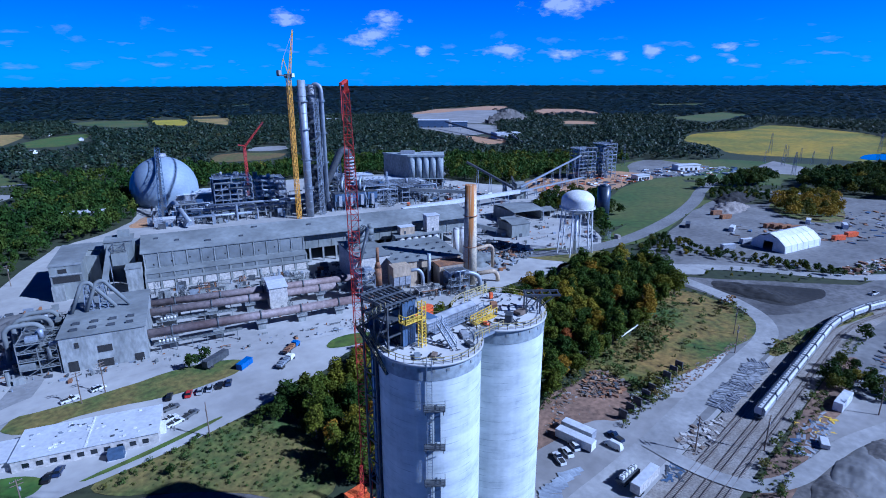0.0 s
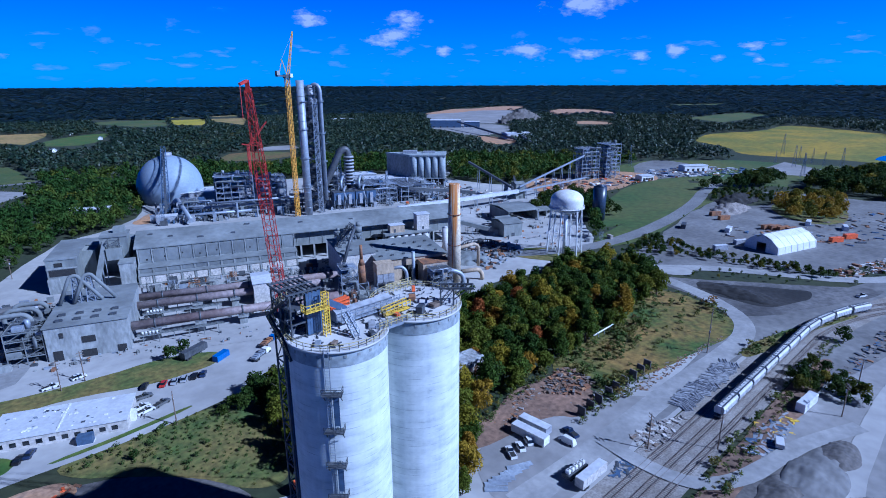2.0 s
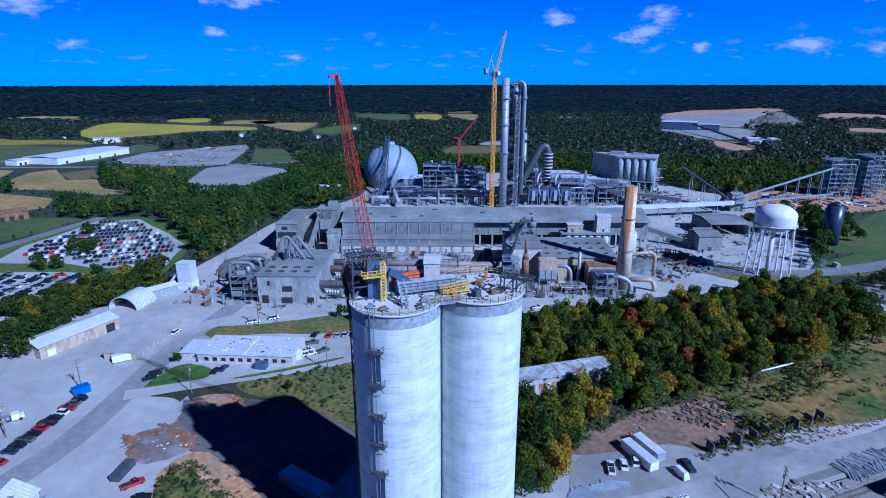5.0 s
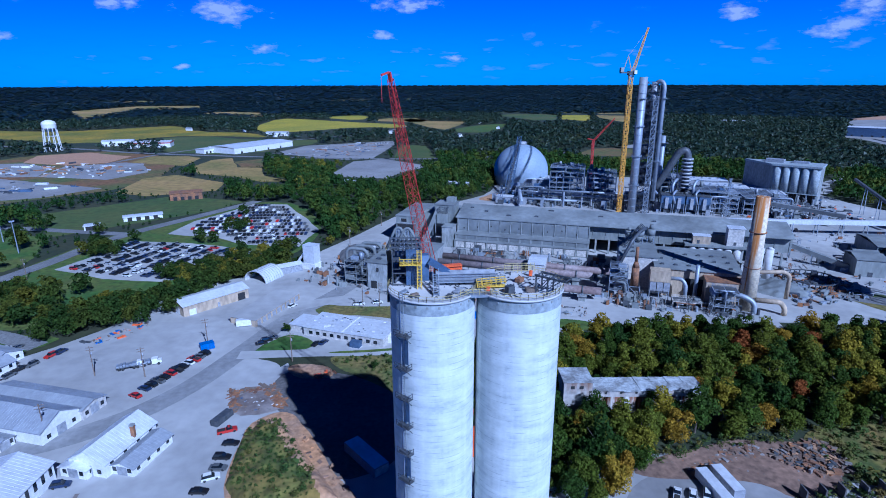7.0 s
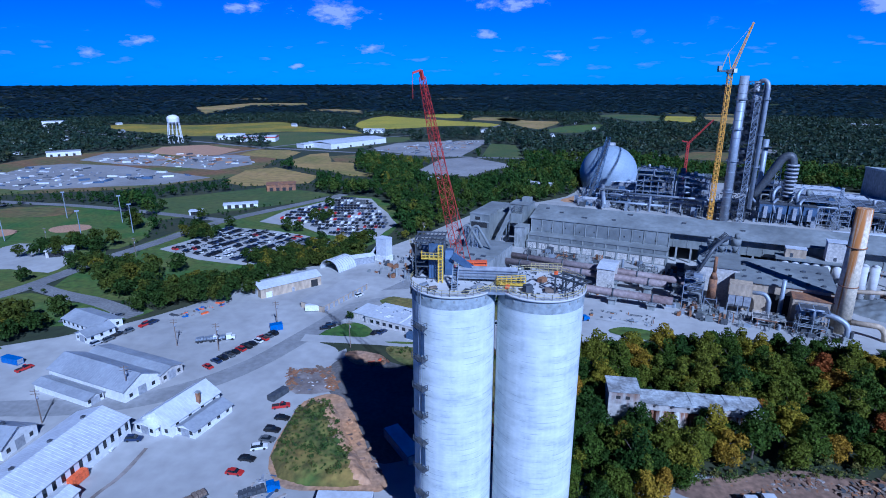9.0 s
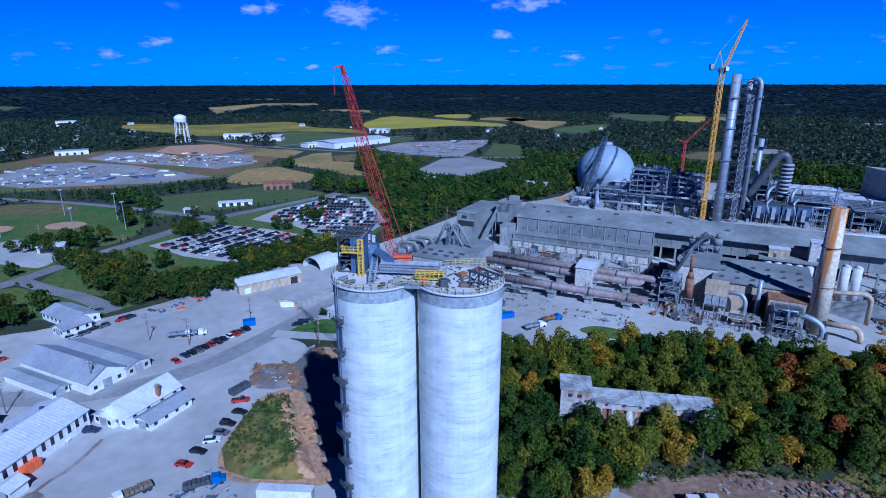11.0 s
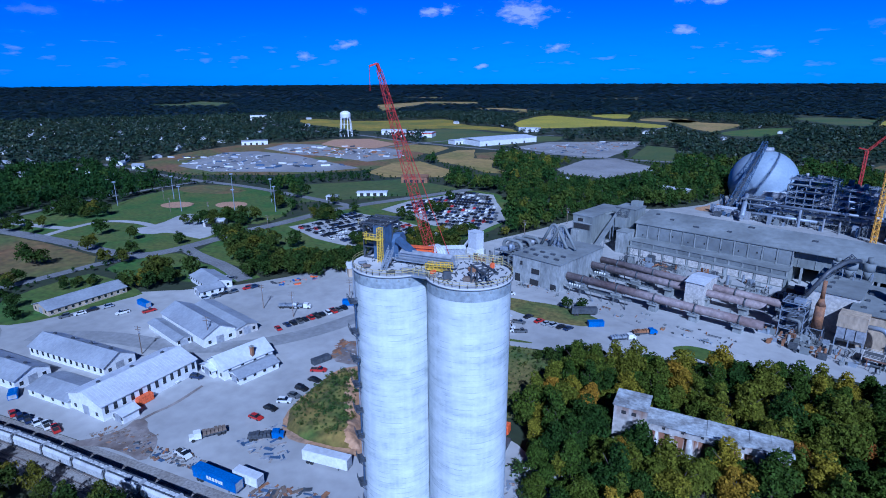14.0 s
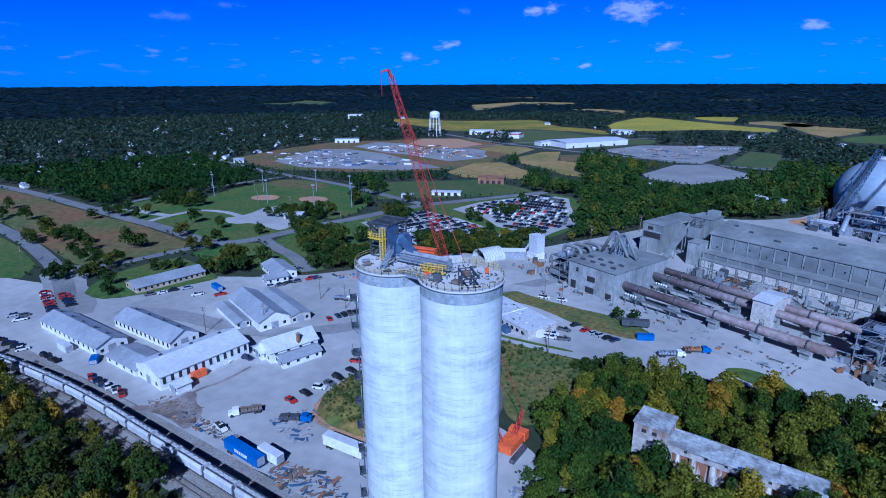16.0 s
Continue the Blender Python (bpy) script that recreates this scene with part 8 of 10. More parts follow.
for k, (x, y) in enumerate(((-134, 99), (-131, 103.7), (-130, 108.4), (-127, 113.6), (-94, 139), (-91.5, 142.6), (-91, 147), (-88.7, 150.3), (-86, 157), (-84, 160), (-114.7, 111.8), (-105.6, 117.8), (-129, 40), (-124, 41), (-119, 41), (-136, 39), (-160, 52), (-156, 55), (-152, 52), (-123, 158), (-119, 159.5), (-115, 161), (-111, 162.5), (-107, 164), (-103, 165))):
    any_car(x, y, 70)
for k in range(8):
    car(-180 + k * 4.0, 72.4 - k * 1.14, 74, ("red", "white", "red", "silver", "red", "red", "black", "navy")[k], KINDS[k % 5])
for k in range(5):
    car(-168 + k * 4.2, 76 - k * 1.0, 74, ("red", "red", "black", "navy", "black")[k], KINDS[(k + 2) % 5])
# the big car park: long rows
LOT1 = [(-142, 264), (-136, 280), (-128, 314), (-92, 307), (-68, 298), (-42, 283), (-43, 266), (-64, 254), (-77, 241), (-110, 249)]
LOT2 = [(-104, 346), (-102, 366), (-88, 398), (-78, 424), (-55, 419), (-30, 369), (-18, 338), (-23, 302), (-57, 309), (-70, 326)]
far_cars = []
for lot, d1, start, turn in ((LOT1, Vector((0.37, 0.929)), Vector((-150, 250)), -21.7), (LOT2, Vector((1, 0)), Vector((-120, 440)), 90.0)):
    d2 = Vector((d1.y, -d1.x))
    for r in range(-2, 28):
        for k in range(-20, 60):
            p = start + d2 * (9.4 * r) + d1 * (k * 2.7)
            if inside(lot, [p.x], [p.y])[0] and rc2.random() < 0.92:
                far_cars.append((p.x, p.y, turn))
far_cars.sort(key=lambda p: p[1])
for x, y, turn in far_cars[:200]:
    any_car(x, y, turn, "cars in the car park")
RESTCOL = {k: bmesh.new() for k in ("white", "black", "silver", "grey", "navy", "red")}
for x, y, turn in far_cars[200:]:
    bm = RESTCOL[rc2.choice(("white", "black", "black", "silver", "grey", "black", "black", "grey", "black", "navy", "black", "white", "navy", "black", "grey", "black", "red"))]
    c0, s0 = Vector((math.cos(radians(turn)), math.sin(radians(turn)), 0)), Vector((x, y, 0))
    beam(bm, s0 - c0 * 2.3 + Vector((0, 0, 0.66)), s0 + c0 * 2.3 + Vector((0, 0, 0.66)), 1.8, 0.64)
    beam(bm, s0 - c0 * 1.6 + Vector((0, 0, 1.24)), s0 + c0 * 1.1 + Vector((0, 0, 1.24)), 1.5, 0.5)
for k, bm in RESTCOL.items():
    tagged(part("distant_parked_cars", bm, PAINTS[k]), WORDS[k] + " cars crowded in the upper car park", "cars", kind="stuff")

# ---- trailers, containers, trucks ----
def trailer(x, y, turn, L, W, H, key, label, name="trailer", z=1.1, stripe=None):
    t = thing(name, x, y, 0, turn, label, "trailer", "trailers")
    bm = bmesh.new()
    ribbed_box(bm, L, W, z, z + H)
    body = part("body", bm, M[key], t)
    part("roof_sheet", boxes((-L / 2 + 0.1, L / 2 - 0.1, -W / 2 + 0.1, W / 2 - 0.1, z + H, z + H + 0.05)), M[key if key in ("rust", "blue", "dark_steel", "orange") else "white_roof"], t)
    part("door", boxes((L / 2 - 0.03, L / 2 + 0.04, -W / 2 + 0.2, W / 2 - 0.2, z + 0.2, z + H - 0.2)), M["grey_sheet"], t)
    if z > 0.6:
        wheels(t, (-L / 2 + 1.4, -L / 2 + 2.6), W / 2 - 0.3, 0.52, TRUCKWHEEL)
        for s in (-1, 1):
            part("landing_leg", boxes((L / 2 - 3, L / 2 - 2.8, s * 0.8 - 0.1, s * 0.8 + 0.1, 0, z)), M["dark_steel"], t)
    if stripe:
        for k in range(6):
            part("letter_bar", boxes((-L * 0.16 + k * L * 0.065, -L * 0.16 + k * L * 0.065 + L * 0.05, -W / 2 - 0.05, -W / 2 - 0.02, z + H * 0.35, z + H * 0.7)), M["white_paint"], body)
    return t


trailer(26.4, 64.6, 4, 13.4, 2.7, 3.0, "white_paint", "white site trailer on legs beside the silos")
trailer(5.8, 47.4, -2, 14.6, 2.6, 2.8, "blue", "bright blue box trailer with white block lettering", stripe=True)
trailer(36, 88.6, -53, 15, 4.6, 2.8, "blue_steel", "blue-grey site container in the shade of the silos", "container", 0.2)
trailer(12.5, 50.8, -2, 8, 2.5, 2.6, "white_paint", "short white box trailer in the yard")
trailer(123.3, 70.6, 94, 11.5, 2.9, 2.5, "white_paint", "white mobile office cabin on gravel", "site_cabin", 0.5)
trailer(127.8, 72.4, 94, 10, 3.0, 2.4, "grey_sheet", "grey-roofed mobile office cabin", "site_cabin", 0.5)
trailer(120.5, 48.2, 0, 11, 2.6, 2.6, "pale_wall", "weathered white box trailer beside the crossing")
trailer(119.4, 52.4, -3, 8, 2.5, 1.0, "dark_steel", "dark low trailer loaded with white tanks", "flat_trailer")
for k in range(5):
    tank = thing("plastic_tank", 116.4 + k * 1.5, 52.5 - k * 0.07, 2.15, 0, "white plastic tank standing on the low trailer", "tank", "white tanks")
    bm = boxes((-0.55, 0.55, -0.6, 0.6, 0.0, 1.1))
    bmesh.ops.bevel(bm, geom=bm.edges[:], offset=0.12, segments=2, affect="EDGES")
    part("shell", bm, M["white_paint"], tank)
    bm = bmesh.new()
    tube(bm, (0, 0, 1.08), (0, 0, 1.2), 0.2, 0.2, 10)
    part("cap", bm, M["dark_steel"], tank)
trailer(201, 20.7, -4, 11, 2.7, 2.9, "white_paint", "white container with a rusty brown end", "container", 0.2)
trailer(172.4, 19.7, 20, 4.5, 2.2, 1.2, "pale_wall", "small pale flat trailer among stacked pipes", "flat_trailer", 0.6)
trailer(-105.5, 50.2, 0, 7, 2.6, 2.6, "white_roof", "pale blue container beside the workshop", "container", 0.2)
trailer(-29.6, 159.6, 30, 5, 3, 2.4, "blue", "bright blue open skip on gravel", "skip", 0.2)
trailer(-86.2, 51.8, -35, 5.2, 2.6, 1.7, "blue", "bright blue skip beside the workshop", "skip", 0.2)
trailer(-44.5, 66.5, 86, 5, 2.6, 2.3, "orange", "orange container against the machine shop", "container", 0.2)
trailer(-8.9, 110.6, 66, 7, 2.5, 1.8, "dark_steel", "dark green open-top skip", "skip", 0.2)
trailer(-114, 122, -12, 8, 2.5, 2.2, "blue", "bright blue tarpaulin-covered trailer", "trailer", 0.2)
trailer(76.5, 181, 28, 6.5, 2.5, 2.2, "blue", "bright blue skip in the yard", "skip", 0.2)
trailer(70, 190.5, 24, 11, 2.6, 2.4, "dark_steel", "dark flat trailer under the trees", "trailer")
trailer(-20.5, 180, 10, 7.4, 2.5, 2.6, "white_paint", "white and blue bus parked by the garage", "bus", 0.5)
for x, y, t, key, lb in ((449, 150, -25, "rust", "rusty red steel storage container"), (440, 140, -25, "rust", "rusty red steel storage container"), (434, 108, -25, "rust", "red-brown container in a row"), (436, 104, -25, "rust", "red-brown container in a row"), (437, 99, -25, "rust", "red-brown container in a row"), (438, 94, -25, "rust", "red-brown container in a row"),
                         (407, 124, 10, "white_paint", "white steel storage container on gravel"), (358, 110, -30, "grey_sheet", "grey box trailer in the yard"), (380, 106, -30, "grey_sheet", "grey box trailer in the yard"), (430, 66, -30, "orange", "orange steel container in the yard"), (446, 62, -30, "orange", "orange steel container in the yard"), (470, 70, 20, "white_roof", "pale steel container in the yard"), (395, 150, 20, "dark_steel", "dark steel container in the yard"), (468, 92, 10, "white_paint", "white steel storage container on gravel")):
    trailer(x, y, t, 9, 3, 3, key, lb, "container", 0.2)


def truck(x, y, turn, key, bed, label):
    t = thing("flatbed_truck", x, y, 0, turn, label, "truck", "trucks")
    bm = bmesh.new()
    prism(bm, [(-1.1, 0.6), (-1.1, 2.5), (1.1, 2.5), (1.1, 0.6)], 2.2, 4.2)
    box(bm, 4.2, 5.4, -1.0, 1.0, 0.6, 1.7)
    part("cab", bm, M[key], t)
    part("windscreen", boxes((4.18, 4.24, -0.95, 0.95, 1.6, 2.3)), M["glass"], t)
    part("bed", boxes((-4.6, 2.0, -1.2, 1.2, 1.0, 1.25)), M["dark_steel"], t)
    for k in range(6):
        part("load", boxes((-4.4 + k * 1.05, -3.5 + k * 1.05, -1.0, 1.0, 1.25, 1.9 + 0.15 * (k % 3))), M[bed], t)
    wheels(t, (-3.6, -2.4, 4.4), 0.95, 0.52, TRUCKWHEEL)
    return t


truck(-11.8, 61.6, -128, "white_paint", "timber", "white flatbed truck loaded with timbers")
truck(95.2, 180.4, 30, "blue", "rust", "blue flatbed truck in the yard")
truck(3.4, 67, 30, "blue", "dark_steel", "blue boom truck among stacked steel")
truck(-52, 146, 20, "white_paint", "steel", "white flatbed truck in the yard")
truck(-47.5, 147.5, 20, "white_paint", "steel", "white flatbed truck in the yard")
truck(88, 172, 30, "white_paint", "steel", "white tipper truck in the yard")

# ---- railway ----
def track_y(x, off):
    y = 37.1 + off
    if x > 255:
        y -= 0.0042 * (x - 255) ** 2
    if x < -40:
        y -= 0.0011 * (x + 40) ** 2
    return y


for off in (0.0, -4.4, 4.6):
    tr = thing("railway_track", 0, 0, 0, 0, "rusty rails on timber sleepers in grey ballast", "track", "railway tracks")
    for g in (-0.72, 0.72):
        bm = bmesh.new()
        x = -300.0
        while x < 395:
            beam(bm, (x, track_y(x, off) + g, 0.26), (x + 5, track_y(x + 5, off) + g, 0.26), 0.12, 0.18)
            x += 5
        part("rail", bm, M["rail"], tr)
    bm = bmesh.new()
    x = -300.0
    while x < 395:
        y = track_y(x, off)
        box(bm, x - 0.12, x + 0.12, y - 1.25, y + 1.25, 0.06, 0.13)
        x += 0.75
    tagged(part("sleeper_bed", bm, M["sleeper"]), "weathered timber sleepers", "sleepers", kind="stuff")

hop = thing("hopper_wagon", 0, 0, 0, 0, "grey covered hopper wagon with ribbed sides and roof hatches", "wagon", "hopper wagons")
bm = bmesh.new()
prism(bm, [(-1.5, 1.9), (-1.55, 3.7), (-1.1, 4.35), (1.1, 4.35), (1.55, 3.7), (1.5, 1.9)], -5.5, 5.5)
for k in range(9):
    for s in (-1, 1):
        box(bm, -5.0 + k * 1.25, -4.88 + k * 1.25, s * 1.56 - 0.05, s * 1.56 + 0.05, 1.95, 3.68)
part("body", bm, M["hopper"], hop)
for s in (-1, 1):
    bm = bmesh.new()
    prism(bm, [(-1.4, 1.95), (1.4, 1.95), (0.5, 0.75), (-0.5, 0.75)], s * 2.3 - 1.6, s * 2.3 + 1.6)
    part("discharge_hopper", bm, M["hopper"], hop)
bm = bmesh.new()
for s in (-0.75, 0.75):
    box(bm, -5.4, 5.4, s - 0.2, s + 0.2, 4.42, 4.5)
part("roof_walk", bm, M["dark_steel"], hop)
for k in range(5):
    bm = bmesh.new()
    tube(bm, (-4.2 + k * 2.1, 0, 4.3), (-4.2 + k * 2.1, 0, 4.56), 0.42, 0.42, 12)
    part("roof_hatch", bm, M["hopper"], hop)
for s in (-1, 1):
    bg = part("bogie", boxes((s * 4.3 - 1.2, s * 4.3 + 1.2, -1.0, 1.0, 0.55, 0.95)), M["dark_steel"], hop)
    for dx in (-0.85, 0.85):
        for q in (-0.75, 0.75):
            bm = bmesh.new()
            tube(bm, (s * 4.3 + dx, q - 0.07, 0.85), (s * 4.3 + dx, q + 0.07, 0.85), 0.45, 0.45, 14)
            part("wheel", bm, M["rail"], bg)
    part("end_platform", boxes((s * 5.9 - 0.35, s * 5.9 + 0.35, -1.3, 1.3, 1.1, 1.3)), M["dark_steel"], hop)
    bm = bmesh.new()
    for q in (-1.2, -0.7):
        beam(bm, (s * 5.6, q, 1.2), (s * 5.6, q, 4.4), 0.06)
    for k in range(8):
        beam(bm, (s * 5.6, -1.2, 1.4 + k * 0.38), (s * 5.6, -0.7, 1.4 + k * 0.38), 0.05)
    part("end_ladder", bm, M["dark_steel"], hop)
    part("coupler", boxes((s * 6.15 - 0.25, s * 6.15 + 0.25, -0.15, 0.15, 0.95, 1.2)), M["dark_steel"], hop)
first = True
for x0, count in ((178.8, 11), (-273, 26)):
    for k in range(count):
        x = x0 + k * 12.35
        a = math.degrees(math.atan2(track_y(x + 4, 0) - track_y(x - 4, 0), 8))
        m = pose(x, track_y(x, 0), 0.0, 0, 0, a)
        if first:
            hop.matrix_basis, first = m, False
        else:
            copy_thing(hop, m)

# ---- poles and wires ----
pole = thing("utility_pole", 5.1, 147.1, 0, 0, "weathered timber utility pole with crossarms", "pole", "utility poles")
bm = bmesh.new()
tube(bm, (0, 0, 0), (0, 0, 11.5), 0.19, 0.13, 8)
part("shaft", bm, M["timber"], pole)
for z in (10.9, 9.9):
    part("crossarm", boxes((-1.3, 1.3, -0.08, 0.08, z, z + 0.14)), M["timber"], pole)
for k in range(4):
    bm = bmesh.new()
    tube(bm, (-1.1 + k * 0.73, 0, 11.04), (-1.1 + k * 0.73, 0, 11.3), 0.06, 0.04, 6)
    part("insulator", bm, M["steel"], pole)
bm = bmesh.new()
tube(bm, (0.35, 0, 8.2), (0.35, 0, 9.2), 0.26, 0.26, 10)
part("transformer", bm, M["grey_sheet"], pole)
for x, y, t in ((-30.1, 162, 20), (49.8, 148.2, 70), (35, 197.3, 10), (143.8, 44.6, 60), (214.7, 57.8, 30), (202.5, 11.4, 40), (-57, 105, 30), (-73.7, 88.8, 10), (-238, 84.5, 0), (27.6, 195, 0), (-44, 139, 20), (-62, 141, 10), (158, 31, 0), (224, 12, 0), (232, 64, 30), (-150, 246, 0), (-220, 262, 0), (-200, 320, 0), (-260, 262, 0), (-300, 290, 0), (12, 300, 0), (30, 345, 0)):
    copy_thing(pole, pose(x, y, 0, 0, 0, t))

# ---- bin walls, stacks of steel, rubble ----
for k, x in enumerate((144, 149, 154, 160, 165, 170.5, 176.6, 182, 187)):
    w = thing("bin_wall", x, 66.8 + 0.12 * k, 0, 86, "upright dark concrete wall slab of an old storage bin", "wall slab", "bin walls")
    bm = bmesh.new()
    prism(bm, [(-0.24, 0), (-0.17, 3.3), (0.17, 3.3), (0.24, 0)], -1.4, 1.4)
    part("slab", bm, M["gravel_shadow_dark"], w)
    part("foot", boxes((-1.7, 1.7, -0.7, 0.7, 0, 0.4)), M["gravel_shadow_dark"], w)


def heap(name, poly, n, lo, hi, keys, label, seed, flat=0.6, longish=1.0, zmax=0.0):
    """Loose lumps and lengths strewn over a stretch of ground, one mesh for each material."""
    rr = random.Random(seed)
    xs, ys = [p[0] for p in poly], [p[1] for p in poly]
    bms = {k: bmesh.new() for k in keys}
    done = 0
    while done < n:
        x, y = rr.uniform(min(xs), max(xs)), rr.uniform(min(ys), max(ys))
        if not inside(poly, [x], [y])[0]:
            continue
        bm = bms[rr.choice(keys)]
        s = (lo + (hi - lo) * rr.random() ** 2) * (1 if longish == 1.0 else 0.8)
        a = rr.uniform(0, 3.14)
        z = rr.random() ** 2 * zmax
        q = bmesh.new()
        box(q, -s * longish, s * longish, -s * rr.uniform(0.3, 0.8), s * rr.uniform(0.3, 0.8), 0.05, z + s * flat * rr.uniform(0.5, 1.2))
        turn = Matrix.Translation((x, y, 0)) @ Matrix.Rotation(a, 4, "Z")
        new_verts = [bm.verts.new(turn @ (v.co + Vector((rr.uniform(-1, 1), rr.uniform(-1, 1), rr.uniform(-0.4, 0.4))) * s * (0.25 if longish == 1.0 else 0.07))) for v in q.verts]
        q.verts.index_update()
        for f in q.faces:
            bm.faces.new([new_verts[v.index] for v in f.verts])
        q.free()
        done += 1
    for k, bm in bms.items():
        tagged(part(name, bm, M[k]), label, name.replace("_", " "), kind="stuff")


heap("scrap_rubble", [(146, 83), (153, 87), (164, 90), (167, 83), (164, 75), (154, 73.5), (149, 79)], 560, 0.15, 1.0, ("stone", "rust", "timber", "dirt", "dark_steel", "timber", "rust", "dirt", "timber", "clay"), "scrap, timber and broken concrete strewn on the ground", 1, 0.7, 1.3, 0.6)
heap("edge_rubble", [(117, 78), (124, 81), (133, 85), (141, 90), (146, 86), (144, 83), (135, 82), (125, 79)], 190, 0.15, 0.75, ("stone", "rust", "dirt", "timber", "dark_steel"), "lumps of concrete and scrap along the edge of the wood", 33)
heap("scattered_scrap", [(108, 79), (132, 88), (158, 90), (162, 80), (158, 68), (144, 69), (138, 77), (114, 78)], 500, 0.06, 0.3, ("stone", "rust", "timber", "dirt"), "small scrap trodden into bare ground", 34)
heap("trackside_rubble", [(170, 64), (192, 65), (216, 62), (236, 60), (232, 58), (201, 60), (172, 60)], 420, 0.12, 0.5, ("stone", "rust", "dirt", "timber", "dirt"), "scrap and boulders beside the dirt road", 2)
heap("bank_rubble", [(-11, 127), (1, 130), (8, 118), (3, 114), (-6, 114)], 190, 0.12, 0.5, ("stone", "white_paint", "blue_steel", "timber"), "broken concrete and offcuts on muddy ground", 3)
heap("rusty_frames", [(-12, 128), (2, 131), (9, 118), (6.5, 116), (0, 128), (-9, 125.5), (-5, 115), (-8, 113)], 150, 0.4, 1.1, ("rust", "rust", "timber"), "rusty steel frames stacked round the scrap", 27, 0.5, 2.4)
heap("ledge_rubble", [(14, 106), (27, 88), (33, 78), (28, 76), (20, 90)], 40, 0.2, 0.8, ("dirt", "clay"), "lumps of clay along the bank", 4)
heap("yard_scrap", [(-30, 47), (-2, 49), (-4, 54), (-28, 52)], 170, 0.15, 0.8, ("stone", "rust", "timber", "blue_steel", "dark_steel"), "scrap and pallets beside the tracks", 5)
heap("orange_scrap", [(14, 136), (20, 139.5), (22.5, 137), (16, 134)], 40, 0.3, 0.9, ("rust", "orange", "rust"), "orange-red steel stacked on bare earth", 28, 0.6, 1.8)
heap("yard_kit", [(-82, 168), (-71, 164), (-60, 184), (-66, 188), (-72, 178)], 46, 0.4, 1.4, ("orange", "blue", "timber", "stone", "dark_steel", "orange"), "orange lifts, blue tanks and scrap along the trees", 29, 0.7, 1.4)
heap("stacked_steel", [(-3, 63), (0, 70), (4, 77), (6, 70), (15, 64), (14, 60), (2, 60)], 130, 0.25, 0.9, ("blue_steel", "grey_sheet", "stone"), "bundles of blue-grey steel laid on the gravel", 6, 0.35, 1.8)
heap("frame_stack", [(16, 45), (34, 46), (40, 52), (30, 56), (14, 52)], 170, 0.25, 1.0, ("blue_steel", "dark_steel", "grey_sheet", "rust", "timber"), "stacked steel frames beside the railway", 7, 0.5, 1.8)
heap("cut_stone", [(-46, 47), (-20, 47), (-24, 56), (-40, 56)], 160, 0.12, 0.55, ("stone", "dirt", "timber"), "muddy heaps and stones", 8)
heap("pad_steel", [(38, 44), (62, 45), (60, 49), (40, 50)], 100, 0.4, 1.4, ("blue_steel", "steel", "dark_steel", "rust"), "steel sections stacked at the silo foot", 9, 0.5, 2.0)
heap("pad_scrap", [(70, 80), (86, 82), (84, 70), (78, 64), (72, 72)], 90, 0.3, 1.2, ("blue_steel", "steel", "rust", "stone", "timber"), "steel and rubble behind the silos", 10, 0.4, 1.6)
heap("lumber_yard", [(163, 26.5), (177, 26.6), (192, 24), (186, 20), (172, 20.5), (162, 21.5)], 240, 0.3, 0.9, ("blue_steel", "grey_sheet", "grey_sheet", "steel"), "bundled blue-grey pipes on the gravel", 11, 0.35, 2.2)
heap("yellow_frames", [(178, 29), (186, 26.5), (191, 21), (182, 18.5), (178, 22)], 46, 0.3, 0.9, ("yellow", "yellow", "rust"), "bright yellow steel frames laid in rows", 23, 0.4, 1.8)
heap("siding_rubble", [(141, 44), (146, 51), (158, 49.5), (168, 44), (154, 42)], 200, 0.2, 0.9, ("stone", "timber", "stone", "pale_wall"), "heaps of broken stone and timber beside the sidings", 24)
heap("siding_pipes", [(126, 46), (136, 48), (137, 44), (128, 42.5)], 46, 0.3, 0.8, ("dark_steel", "blue_steel"), "dark pipes stacked beside the crossing", 25, 0.4, 2.6)
heap("south_yard_rows", [(228, 20), (284, 17), (300, 10), (296, 7), (232, 16)], 160, 0.3, 1.3, ("stone", "rust", "blue_steel", "dark_steel"), "rows of scrap and stone on the gravel", 26, 0.6, 1.4)
heap("stone_rows", [(352, 44), (400, 20), (470, -20), (480, -6), (420, 30), (366, 52)], 420, 0.6, 2.0, ("stone", "rust", "concrete"), "rows of broken stone and scrap on gravel", 12)
heap("yard_goods", [(380, 120), (430, 130), (470, 90), (520, 110), (560, 60), (600, 40), (560, 20), (480, 40), (420, 60)], 240, 0.6, 2.4, ("stone", "rust", "blue_steel", "grey_sheet", "dark_steel", "timber"), "goods laid out across the storage yard", 13, 0.5, 1.6)
heap("laydown_goods", [(590, 265), (640, 210), (715, 185), (725, 215), (685, 280), (615, 300)], 240, 0.8, 3.0, ("white_paint", "blue_steel", "grey_sheet", "rust", "white_roof"), "trailers and goods on the laydown yard", 14, 0.7, 1.8)
heap("site_goods", [(430, 300), (500, 270), (560, 260), (590, 285), (560, 330), (470, 345)], 260, 0.6, 2.6, ("white_paint", "blue_steel", "orange", "rust", "dark_steel", "stone"), "machines and materials on the building site", 15, 0.7, 1.8)
heap("lot_machines", [(-400, 425), (-270, 530), (-380, 560), (-490, 560), (-540, 500)], 160, 0.8, 3.2, ("white_paint", "white_roof", "blue_steel", "dark_steel"), "trailers and machines on the cleared lot", 17, 0.8, 2.2)
